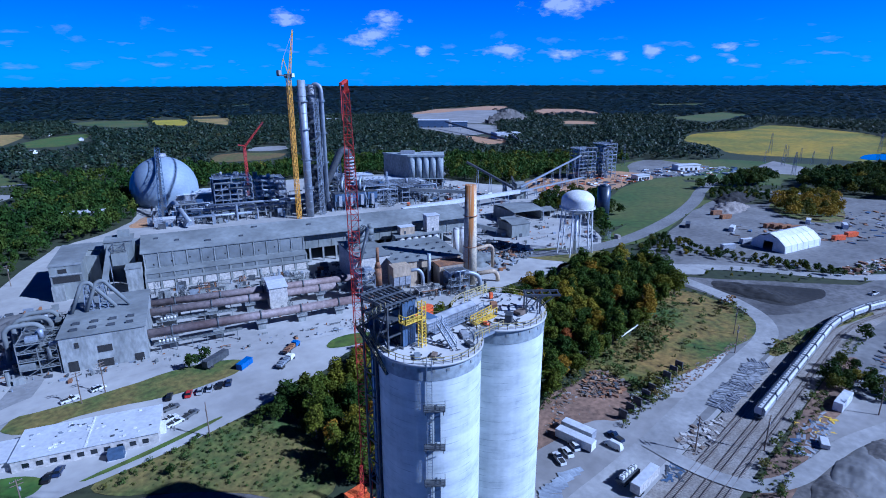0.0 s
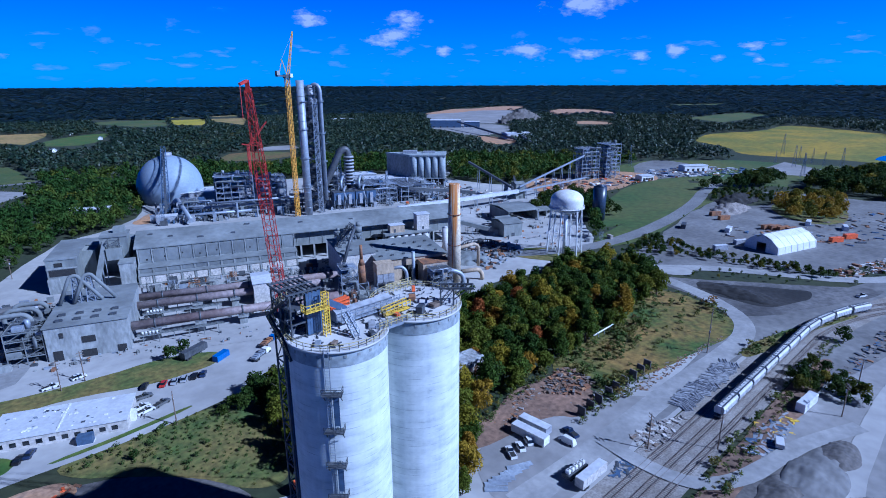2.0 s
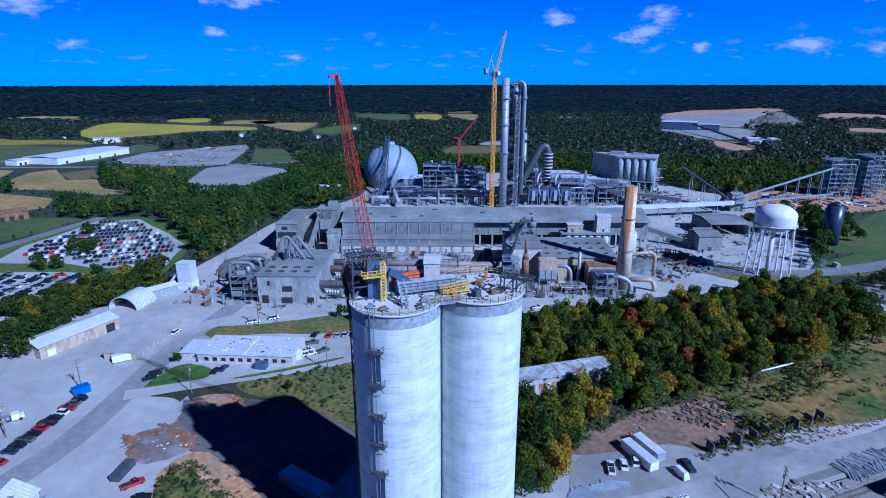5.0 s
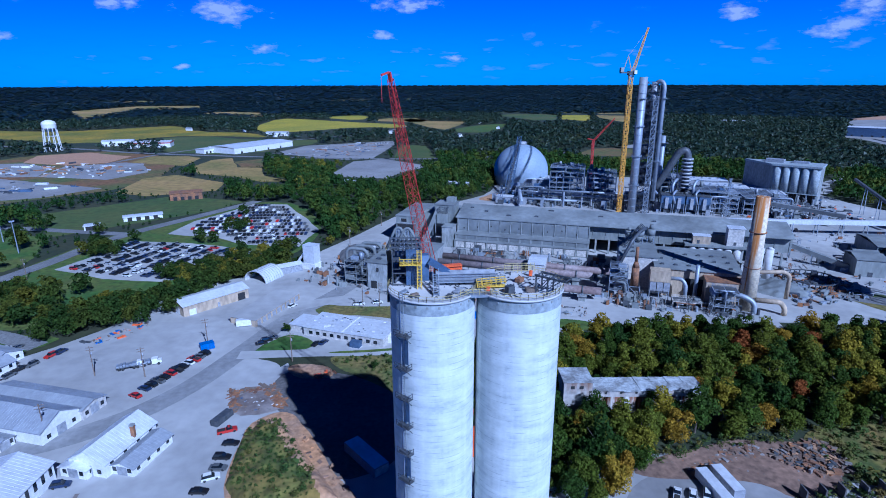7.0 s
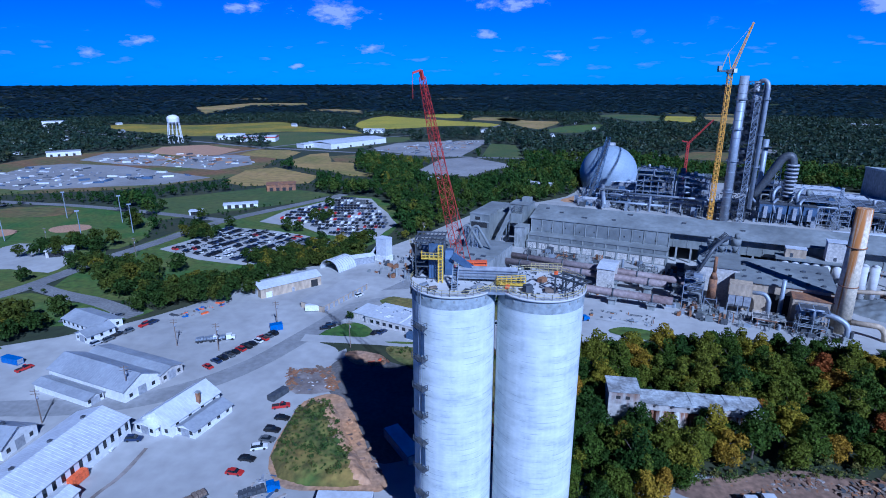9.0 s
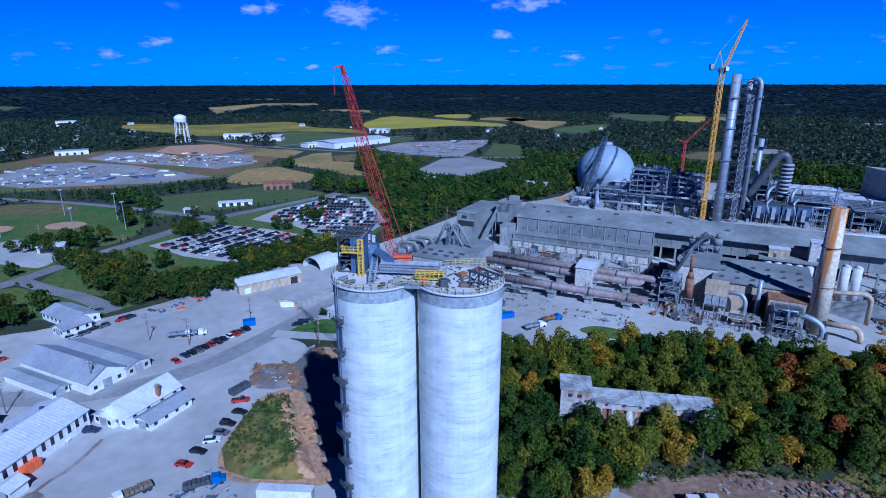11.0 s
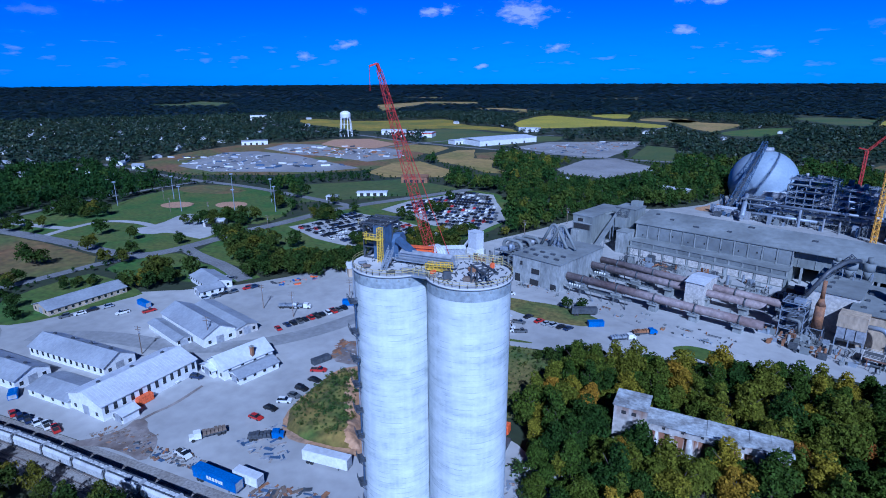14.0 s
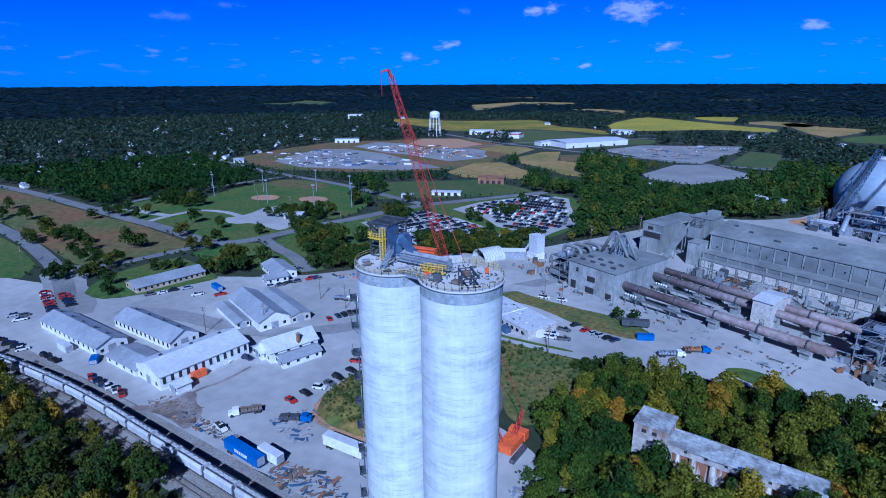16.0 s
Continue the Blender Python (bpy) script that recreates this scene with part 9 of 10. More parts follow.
heap("second_lot_machines", [(-470, 625), (-380, 710), (-240, 622), (-305, 578)], 160, 0.8, 3.2, ("white_paint", "white_roof", "rust", "dark_steel", "clay"), "machines and heaps on the second lot", 18, 0.8, 2.0)
heap("laydown_rows", [(-130, 755), (-40, 925), (30, 915), (-22, 730)], 150, 0.8, 2.6, ("dark_steel", "rust", "white_roof", "blue_steel"), "rows of goods on the laydown yard", 19, 0.5, 2.6)
heap("works_yard_goods", [(300, 330), (400, 330), (410, 440), (340, 500), (300, 420)], 320, 0.5, 2.4, ("white_paint", "rust", "blue_steel", "dusty_roof", "dark_steel", "orange"), "machines and materials round the new plant", 20, 0.8, 1.6)
heap("reclaim_scrap", [(226, 180), (268, 190), (276, 214), (250, 232), (228, 214)], 300, 0.4, 2.0, ("dark_steel", "steel", "dusty_roof", "rust"), "heaped dusty steel scrap beside the chimney", 21, 0.7, 1.8, 1.5)
heap("hall_front_clutter", [(150, 240), (176, 228), (190, 250), (170, 262)], 100, 0.4, 1.6, ("dusty_roof", "dark_steel", "steel"), "dusty plant between kilns and hall", 22, 0.8, 1.6)

# bundles of pipe along the siding
pb = random.Random(41)
for k in range(34):
    x = 172 + (k % 17) * 2.5
    b = thing("pipe_bundle", x, (46.6 if k < 17 else 50.2) + pb.uniform(-0.8, 0.8), 0, pb.uniform(30, 130), "bundle of pale galvanised pipes beside the siding", "pipe bundle", "pipe bundles")
    for j in range(4):
        bm = bmesh.new()
        tube(bm, (-2.0, -1.2 + j * 0.8, 0.3), (2.0, -1.2 + j * 0.8 + pb.uniform(-0.5, 0.5), 0.3), 0.24, 0.24, 8)
        part("pipe", bm, M["grey_sheet"], b)
for k in range(9):
    b = thing("pipe_bundle", 100 + k * 1.5, 63.5 + pb.uniform(-1, 1), 0, 150 + pb.uniform(-14, 14), "bundle of pale galvanised pipes on the gravel", "pipe bundle", "pipe bundles")
    for j in range(4):
        bm = bmesh.new()
        tube(bm, (-3, -0.7 + j * 0.45, 0.25), (3, -0.7 + j * 0.45, 0.25), 0.2, 0.2, 8)
        part("pipe", bm, M["steel"], b)
fp = thing("fallen_pipe", 198, 93.5, 1.2, 2, "long pale pipe lying in the scrub on posts", "pipe")
bm = bmesh.new()
tube(bm, (-9.4, 0, 1.2), (9.4, 0, 1.2), 0.3, 0.3, 10)
part("pipe", bm, M["white_paint"], fp)
for k in range(4):
    part("post", boxes((-7 + k * 4.6, -6.8 + k * 4.6, -0.1, 0.1, -1.2, 1.0)), M["steel"], fp)


def mound(x, y, rx, ry, h, key, label, seed, name="stockpile", turn=0.0):
    m = thing(name, x, y, 0, turn, label, "heap", "stockpiles")
    bm = bmesh.new()
    bmesh.ops.create_grid(bm, x_segments=36, y_segments=36, size=1)
    for v in bm.verts:
        r = v.co.length
        px, py = v.co.x * rx, v.co.y * ry
        edge = 1 + 0.22 * noise.noise((px * 0.16 + seed, py * 0.16, 4))
        r *= edge
        z = h * max(0, 1 - r) ** 0.8 + (0.25 * h * noise.noise((px * 0.25 + seed, py * 0.25, 1)) + 0.12 * h * noise.noise((px * 0.9, py * 0.9, seed))) * min(1, max(0, (1 - r) * 6))
        v.co = (px, py, max(z, -0.05) if r < 1 else -0.3)
    for f in bm.faces:
        f.smooth = True
    part("heap_body", bm, M[key], m)


MOUND = [(8, 110), (2, 107), (-0.5, 101), (-0.3, 91), (0.6, 81), (6, 73), (14, 71), (24, 71.5), (31, 73.5), (26, 82), (20, 91), (13, 104)]


def mound_height(x, y):
    """Height of the earth mound: steep at its edges, lumpy and nearly flat on top."""
    x, y = np.asarray(x, float), np.asarray(y, float)
    far = np.full(x.shape, 99.0)
    for (x0, y0), (x1, y1) in zip(MOUND, MOUND[1:] + MOUND[:1]):
        ex, ey = x1 - x0, y1 - y0
        t = np.clip(((x - x0) * ex + (y - y0) * ey) / (ex * ex + ey * ey), 0, 1)
        far = np.minimum(far, np.hypot(x - x0 - t * ex, y - y0 - t * ey))
    lumps_on = np.array([noise.noise((a * 0.22, b * 0.22, 3)) + 0.45 * noise.noise((a * 0.8, b * 0.8, 9)) for a, b in zip(x.ravel(), y.ravel())]).reshape(x.shape)
    far = far * (1 + 0.5 * lumps_on)
    return np.where(inside(MOUND, x, y), 3.6 * (1 - np.exp(-far / 3.2)) * (1 + 0.25 * lumps_on), -0.25)


em = thing("earth_mound", 0, 0, 0, 0, "grassy olive-brown earth mound with a worn clay flank", "heap")
gx, gy = np.meshgrid(np.linspace(-2, 33, 64), np.linspace(69, 112, 78))
gz = mound_height(gx, gy)
for nm, key, lab in (("grassed_top", "hill_grass", "olive grass and weeds"), ("worn_flank", "clay", "bare orange clay")):
    bm = bmesh.new()
    verts = {}
    for r in range(77):
        for c in range(63):
            four = [(r, c), (r, c + 1), (r + 1, c + 1), (r + 1, c)]
            if max(gz[k] for k in four) < 0:
                continue
            mx, my, mz = (sum(a[k] for k in four) / 4 for a in (gx, gy, gz))
            bare = mx - (31 - (my - 73.5) * 0.62) + 4.5 + 3.5 * noise.noise((mx * 0.3, my * 0.3, 5)) > 0 and mz < 3.2
            if bare != (key == "clay"):
                continue
            for k in four:
                if k not in verts:
                    verts[k] = bm.verts.new((gx[k], gy[k], gz[k]))
            bm.faces.new([verts[k] for k in four]).smooth = True
    part(nm, bm, M[key], em, lab)
mound(163, 8.5, 17, 7.5, 2.2, "yard", "grey heap of stone fines", 3)
mound(150, 12, 12, 6, 1.7, "gravel_shadow_dark", "dark grey heap of stone fines", 5)
mound(180, 6.5, 10, 5, 1.6, "gravel_shadow_dark", "dark heap of fines", 8)
mound(152, -6, 16, 8, 2.0, "yard", "grey heap of stone fines", 16)
mound(478, 150, 26, 12, 6, "stone", "long pale heap of broken rock", 9)
mound(520, 160, 30, 14, 7, "coal", "dark bank behind the rock heap", 10)
mound(289, 75, 9, 20, 2.6, "coal", "low black heaps along the yard", 12)
mound(232, 206, 16, 14, 4, "dusty_roof", "pale dusty heap beside the chimney", 13)
mound(176, 244, 12, 8, 3.5, "dusty_roof", "pale clinker heap spilling from the hall", 14)

# fabric storage tent
tt = thing("storage_tent", 392, 87, 0, -16, "white arched fabric storage tent with an open end", "tent")
bm = bmesh.new()
prof = [(-11, 0), (-10.5, 4.5), (-5.5, 8.6), (0, 10.6), (5.5, 8.6), (10.5, 4.5), (11, 0)]
inner = [(y * 0.975, z * 0.975) for y, z in prof]
prism(bm, prof + inner[::-1], -19, 19)
part("cover", bm, M["white_paint"], tt)
bm = bmesh.new()
prism(bm, inner, 18.6, 18.9)
part("end_panel", bm, M["white_paint"], tt)
bm = bmesh.new()
prism(bm, inner[:3] + [(-3, 8.2), (-3, 0)], -18.9, -18.6)
prism(bm, [(3, 0), (3, 8.2)] + inner[4:], -18.9, -18.6)
prism(bm, [(-3, 5.4), (-3, 8.2), (0, 10.3), (3, 8.2), (3, 5.4)], -18.9, -18.6)
part("end_panel", bm, M["white_paint"], tt)
for k in range(7):
    bm = bmesh.new()
    for (y0, z0), (y1, z1) in zip(prof, prof[1:]):
        beam(bm, (-18 + k * 6, y0 * 1.005, z0), (-18 + k * 6, y1 * 1.005, z1), 0.18)
    part("rib", bm, M["white_paint"], tt)

# ---- far buildings ----
fw = thing("far_water_tower", -480, 838, 0, 0, "white water tower on many slender legs", "water tower")
bm = bmesh.new()
prof = [(0.3, 30), (6, 31.5), (9.5, 34), (9.8, 40), (8.4, 43), (4, 45.2), (0.3, 45.8)]
for (r0, z0), (r1, z1) in zip(prof, prof[1:]):
    tube(bm, (0, 0, z0), (0, 0, z1), r0, r1, 24, False)
part("tank", bm, M["white_paint"], fw)
for k in range(10):
    a = k * math.pi / 5
    bm = bmesh.new()
    tube(bm, (11.5 * math.cos(a), 11.5 * math.sin(a), 0), (8.8 * math.cos(a), 8.8 * math.sin(a), 35), 0.55, 0.55, 8)
    part("leg", bm, M["white_paint"], fw)
for z in (11, 22):
    bm = bmesh.new()
    q = 11.5 - z * 0.077
    for k in range(10):
        a, c = k * math.pi / 5, (k + 1) * math.pi / 5
        beam(bm, (q * math.cos(a), q * math.sin(a), z), (q * math.cos(c), q * math.sin(c), z), 0.4)
    part("ring_brace", bm, M["white_paint"], fw)


def far_block(x, y, turn, L, W, h, wall, roof, label, band=None, name="warehouse"):
    b = thing(name, *land(x, y)[:2], land(x, y)[2], turn, label, "building", "far buildings")
    part("wall", boxes((-L / 2, L / 2, -W / 2, W / 2, 0, h)), M[wall], b)
    bm = bmesh.new()
    prism(bm, [(-W / 2 - 0.5, h), (0, h + W * 0.035), (W / 2 + 0.5, h), (W / 2 + 0.5, h + 0.5), (0, h + W * 0.035 + 0.5), (-W / 2 - 0.5, h + 0.5)], -L / 2 - 0.5, L / 2 + 0.5)
    part("roof", bm, M[roof], b)
    if band:
        part("fascia", boxes((-L / 2 - 0.3, L / 2 + 0.3, -W / 2 - 0.3, W / 2 + 0.3, h - 1.6, h - 0.3)), M[band], b)
    for k in range(4):
        part("dock_door", boxes((-L * 0.4 + k * L * 0.22, -L * 0.4 + k * L * 0.22 + 3, -W / 2 - 0.1, -W / 2 + 0.05, 0, 3.2)), M["dark"], b)
    return b


far_block(-186, 838, 58, 118, 52, 8, "white_paint", "white_roof", "wide white warehouse with a pale blue roof")
far_block(-240, 800, 58, 30, 18, 6, "white_paint", "white_roof", "white annex of the warehouse", name="store")
far_block(-357, 884, 12, 62, 34, 8, "white_paint", "white_roof", "white store with a red fascia band", "red", "store")
far_block(-420, 912, 20, 46, 24, 8, "white_paint", "white_roof", "pale blue-roofed store by the highway", None, "store")
far_block(-146, 457, 20, 26, 14, 6, "rust", "rust", "red brick building beside the road", None, "store")
far_block(-542, 668, 40, 40, 16, 6, "white_paint", "grey_roof", "white shed with a dark roof beside the lots", None, "store")
far_block(-196, 1060, 0, 40, 16, 7, "white_paint", "white_roof", "long white farm shed", None, "farm_shed")
far_block(905, 945, -45, 70, 40, 16, "blue_steel", "white_roof", "blue-grey quarry plant building", None, "plant_building")
far_block(950, 905, -45, 36, 26, 12, "blue_steel", "white_roof", "blue-grey quarry screening house", None, "plant_building")
far_block(812, 655, -30, 46, 34, 10, "white_roof", "white_roof", "pale blue open-ended store shed", None, "store_shed")
far_block(842, 1262, -30, 90, 20, 8, "white_roof", "white_roof", "long pale blue-roofed shed in the wood", None, "long_shed")
far_block(662, 262, -30, 30, 12, 6, "white_paint", "white_roof", "white site building on the laydown yard", None, "site_building")
far_block(560, 268, -20, 16, 10, 5, "white_paint", "white_roof", "small white site cabin", None, "site_building")
far_block(94, 480, -30, 26, 12, 7, "dusty", "white_roof", "old grey shed at the wood's edge", None, "shed")
far_block(-8, 515, -30, 12, 6, 4, "white_paint", "white_roof", "small white hut in the wood", None, "hut")
far_block(-172, 352, 20, 9, 7, 3, "white_paint", "white_roof", "small white house by the road", None, "hut")
far_block(-150, 381, 25, 26, 8, 3, "white_paint", "white_roof", "long white mobile home by the road", None, "mobile_home")
far_block(-372, 288, 10, 10, 8, 4, "white_paint", "grey_roof", "white house beside the ball field", None, "hut")
far_block(-197, 246, 30, 14, 10, 4, "pale_wall", "white_roof", "pavilion with a pale roof at the ball field", None, "pavilion")
far_block(-950, 1135, 30, 40, 20, 12, "white_paint", "white_roof", "large white building among trees beside the highway", None, "store")
mound(1150, 922, 80, 42, 34, "gravel_shadow_dark", "dark grey mound beside the quarry", 15)
conveyor((880, 880, 16), (760, 600, 3), "long dark conveyor running down from the quarry", 3.0, 6, "dark_steel")
conveyor((700, 520, 5), (760, 600, 12), "dark conveyor running down from the quarry", 2.6, 4, "dark_steel")

# the town: small houses among the trees
house = thing("town_house", 0, 0, 0, 0, "small white house with a grey roof among trees", "house", "houses of the town")
bm = bmesh.new()
prism(bm, [(-4.5, 0), (-4.5, 4.4), (0, 7.4), (4.5, 4.4), (4.5, 0)], -7, 7)
part("wall", bm, M["white_paint"], house)
bm = bmesh.new()
prism(bm, [(-5, 4.3), (0, 7.7), (5, 4.3), (5, 4.6), (0, 8.1), (-5, 4.6)], -7.5, 7.5)
part("roof", bm, M["grey_roof"], house)
hr = random.Random(9)
spots2 = []
while len(spots2) < 150:
    a, d = radians(hr.uniform(-80, -36)), 600 + 1100 * hr.random()
    x, y = HX + d * math.sin(a), HY + d * math.cos(a)
    if cleared_scalar(x, y):
        continue
    spots2.append((x, y))
spots2 += [(-676, 1343), (-669, 1389), (-653, 1411), (-614, 1399), (-411, 1197), (-381, 1351), (-285, 1156), (-196, 1037), (-885, 878), (-884, 903), (-973, 814), (-910, 805), (-880, 824), (-961, 1312), (20, 1090), (36, 1110), (70, 1150), (230, 1330), (250, 1180), (150, 1010)]
for i, (x, y) in enumerate(spots2):
    m = pose(x, y, 0, 0, 0, hr.uniform(0, 180)) @ Matrix.Diagonal((hr.uniform(0.55, 1.05), hr.uniform(0.55, 0.9), hr.uniform(0.55, 0.8), 1))
    o = house if i == 0 else copy_thing(house, m)
    o.matrix_basis = m
    CLEAR.append([(x - 6, y - 8), (x + 6, y - 8), (x + 6, y + 6), (x - 6, y + 6)])

# switchyard and pylons
py = thing("lattice_pylon", 775, 190, 0, 20, "grey lattice transmission pylon", "pylon", "pylons")
bm = bmesh.new()
lattice(bm, (0, 0, 0), (0, 0, 26), 4, 1.0, 8, 0.16)
part("body", bm, M["steel"], py)
for z in (18, 22, 25.5):
    bm = bmesh.new()
    beam(bm, (-4, 0, z), (4, 0, z), 0.22)
    part("crossarm", bm, M["steel"], py)
for x, y, s in ((800, 165, 0.7), (830, 185, 0.7), (790, 215, 0.6), (850, 205, 0.7), (815, 150, 0.9), (760, 175, 0.6), (900, 240, 1.1), (1020, 130, 1.1), (700, 160, 1.0), (640, 330, 1.0)):
    copy_thing(py, pose(x, y, 0, 0, 0, 25) @ Matrix.Diagonal((s, s, s, 1))).scale = (s, s, s)
# floodlight masts of the ball field
fm2 = thing("floodlight_mast", -255, 268, 0, 20, "tall floodlight mast beside the ball field", "mast", "floodlight masts")
bm = bmesh.new()
tube(bm, (0, 0, 0), (0, 0, 20), 0.35, 0.2, 8)
part("mast", bm, M["steel"], fm2)
part("lamp_bank", boxes((-1.3, 1.3, -0.25, 0.25, 19.3, 20.2)), M["steel"], fm2)
for x, y in ((-206, 274), (-300, 300), (-262, 330), (-212, 322), (-320, 262), (-186, 296)):
    copy_thing(fm2, pose(x, y, 0, 0, 0, 40))

# ---- trees ----
rng = np.random.default_rng(7)


def leaf_sprays(centres, normals, size, rg, up=0.0, ragged=0.55):
    """Small leaf sprays: one triangle each, facing roughly outwards."""
    n = len(centres)
    nrm = normals + rg.normal(0, ragged, (n, 3)) + np.array([0, 0, up])
    nrm /= np.linalg.norm(nrm, axis=1)[:, None] + 1e-9
    a = np.cross(nrm, rg.normal(0, 1, (n, 3)))
    a /= np.linalg.norm(a, axis=1)[:, None] + 1e-9
    b = np.cross(nrm, a)
    s = (size * rg.uniform(0.65, 1.35, n))[:, None]
    q = np.stack([centres - a * s - b * s * 0.7, centres + a * s - b * s * 0.5, centres + a * s * 0.1 + b * s * 0.95], axis=1)
    return q.reshape(-1, 3)


def crown_points(n, h, r, base, lobes, rg, cone=0.0):
    """Points over the skins of many overlapping lobes that make up a crown."""
    k = rg.uniform(-1, 1, (lobes * 6, 3))
    k = k[np.linalg.norm(k, axis=1) < 1][:lobes]
    mid = (base + h) / 2
    half = (h - base) / 2
    z = k[:, 2]
    taper = (1 - cone * (z + 1) / 2)
    c = np.stack([k[:, 0] * r * 0.72 * taper, k[:, 1] * r * 0.72 * taper, mid + z * half * 0.78], axis=1)
    lr = rg.uniform(0.28, 0.46, len(c)) * r * (0.6 + 0.4 * taper)
    which = rg.integers(0, len(c), n)
    d = rg.normal(0, 1, (n, 3))
    d /= np.linalg.norm(d, axis=1)[:, None]
    d[:, 2] = np.where(d[:, 2] < -0.35, -d[:, 2], d[:, 2])
    p = c[which] + d * (lr[which] * rg.uniform(0.72, 1.08, n))[:, None]
    return p, d


def make_tree(h, r, n, size, seed, cone=0.0):
    rg = np.random.default_rng(seed)
    t = thing("tree", 0, 0)
    bm = bmesh.new()
    top = h * 0.6
    tube(bm, (0, 0, 0), (0.1, 0.05, h * 0.35), 0.34, 0.24, 7)
    tube(bm, (0.1, 0.05, h * 0.35), (0, 0.1, top), 0.24, 0.1, 6)
    for k in range(5):
        a = k * 1.26 + seed
        z = h * (0.3 + 0.06 * k)
        tube(bm, (0.1, 0.05, z), (r * 0.55 * math.cos(a), r * 0.55 * math.sin(a), z + h * 0.2), 0.13, 0.05, 5)
    part("trunk", bm, M["bark"], t)
    p, d = crown_points(n, h, r, h * 0.03, 30, rg, cone)
    crown = new("crown", mesh_np("crown", leaf_sprays(p, d, size, rg), 3, M["leaf"]))
    crown.parent = t
    return t


WOODS = [(62, 92), (68, 104), (72, 126), (80, 140), (104, 148), (150, 153), (205, 149), (238, 146), (256, 154), (272, 138), (276, 118), (262, 108), (225, 114), (230, 99), (212, 92), (196, 97), (178, 91), (160, 92), (130, 90), (104, 80), (88, 78), (76, 84)]
MODELS = []
for i, (h, r, cone) in enumerate(((13.5, 5.2, 0.2), (15.5, 5.0, 0.4), (12, 5.4, 0.1), (16.5, 5.6, 0.3), (10.5, 4.2, 0.3), (14, 4.2, 0.5))):
    MODELS.append((make_tree(h, r, 2700, 0.35, 50 + i, cone), h))


def poisson(poly, gap, tries, rg, taken=None):
    xs = [p[0] for p in poly]
    ys = [p[1] for p in poly]
    out = [] if taken is None else taken
    start = len(out)
    px, py = rg.uniform(min(xs), max(xs), tries), rg.uniform(min(ys), max(ys), tries)
    ok = inside(poly, px, py)
    cells = {}
    for x, y in zip(px[ok], py[ok]):
        i, j = int(x // gap), int(y // gap)
        if all((x - a) ** 2 + (y - b) ** 2 > gap * gap for di in (-1, 0, 1) for dj in (-1, 0, 1) for a, b in cells.get((i + di, j + dj), ())):
            cells.setdefault((i, j), []).append((x, y))
            out.append((float(x), float(y)))
    return out[start:]


used = set()


def plant(x, y, scale, k=None):
    k = int(rng.integers(0, len(MODELS))) if k is None else k
    m = pose(x, y, 0, 0, 0, float(rng.uniform(0, 360))) @ Matrix.Diagonal((scale, scale, scale * float(rng.uniform(0.9, 1.1)), 1))
    t = MODELS[k][0]
    if k in used:
        o = copy_thing(t, m)
    else:
        o = t
        used.add(k)
    o.matrix_basis = m
    return tagged(o, "leafy broadleaf tree turning green to autumn yellow", "tree", "trees of the wood")


OLD = (92, 134, 97, 112)
spots = [(x, y) for x, y in poisson(WOODS, 5.3, 7000, rng) if not (OLD[0] < x < OLD[1] and OLD[2] < y < OLD[3]) and not (x < 71 and y < 97)]
for x, y in spots[:250]:
    plant(x, y, float(rng.uniform(0.72, 1.08)))
for x, y in ((96, 94), (104, 92), (112, 94.5), (121, 93), (127, 95), (133, 96), (108, 97), (118, 98.5)):
    plant(x, y, float(rng.uniform(0.5, 0.66)))
for x, y in poisson([(76, 84), (88, 84), (104, 86), (112, 82), (104, 72), (92, 66), (82, 66)], 5.0, 300, rng)[:22]:
    plant(x, y, float(rng.uniform(0.6, 0.85)))
for x, y in ((119.5, 98.5), (124, 97.5), (89, 96), (88, 102)):
    plant(x, y, float(rng.uniform(0.8, 0.95)))
for poly, gap, lo, hi in (([(232, 98), (262, 100), (276, 118), (272, 140), (254, 150), (240, 138)], 6.5, 0.95, 1.2),):
    for x, y in poisson(poly, gap, 600, rng)[:30]:
        plant(x, y, float(rng.uniform(lo, hi)))
COPSE = [(x, y, float(rng.uniform(7, 12))) for x, y in spots[250:]]
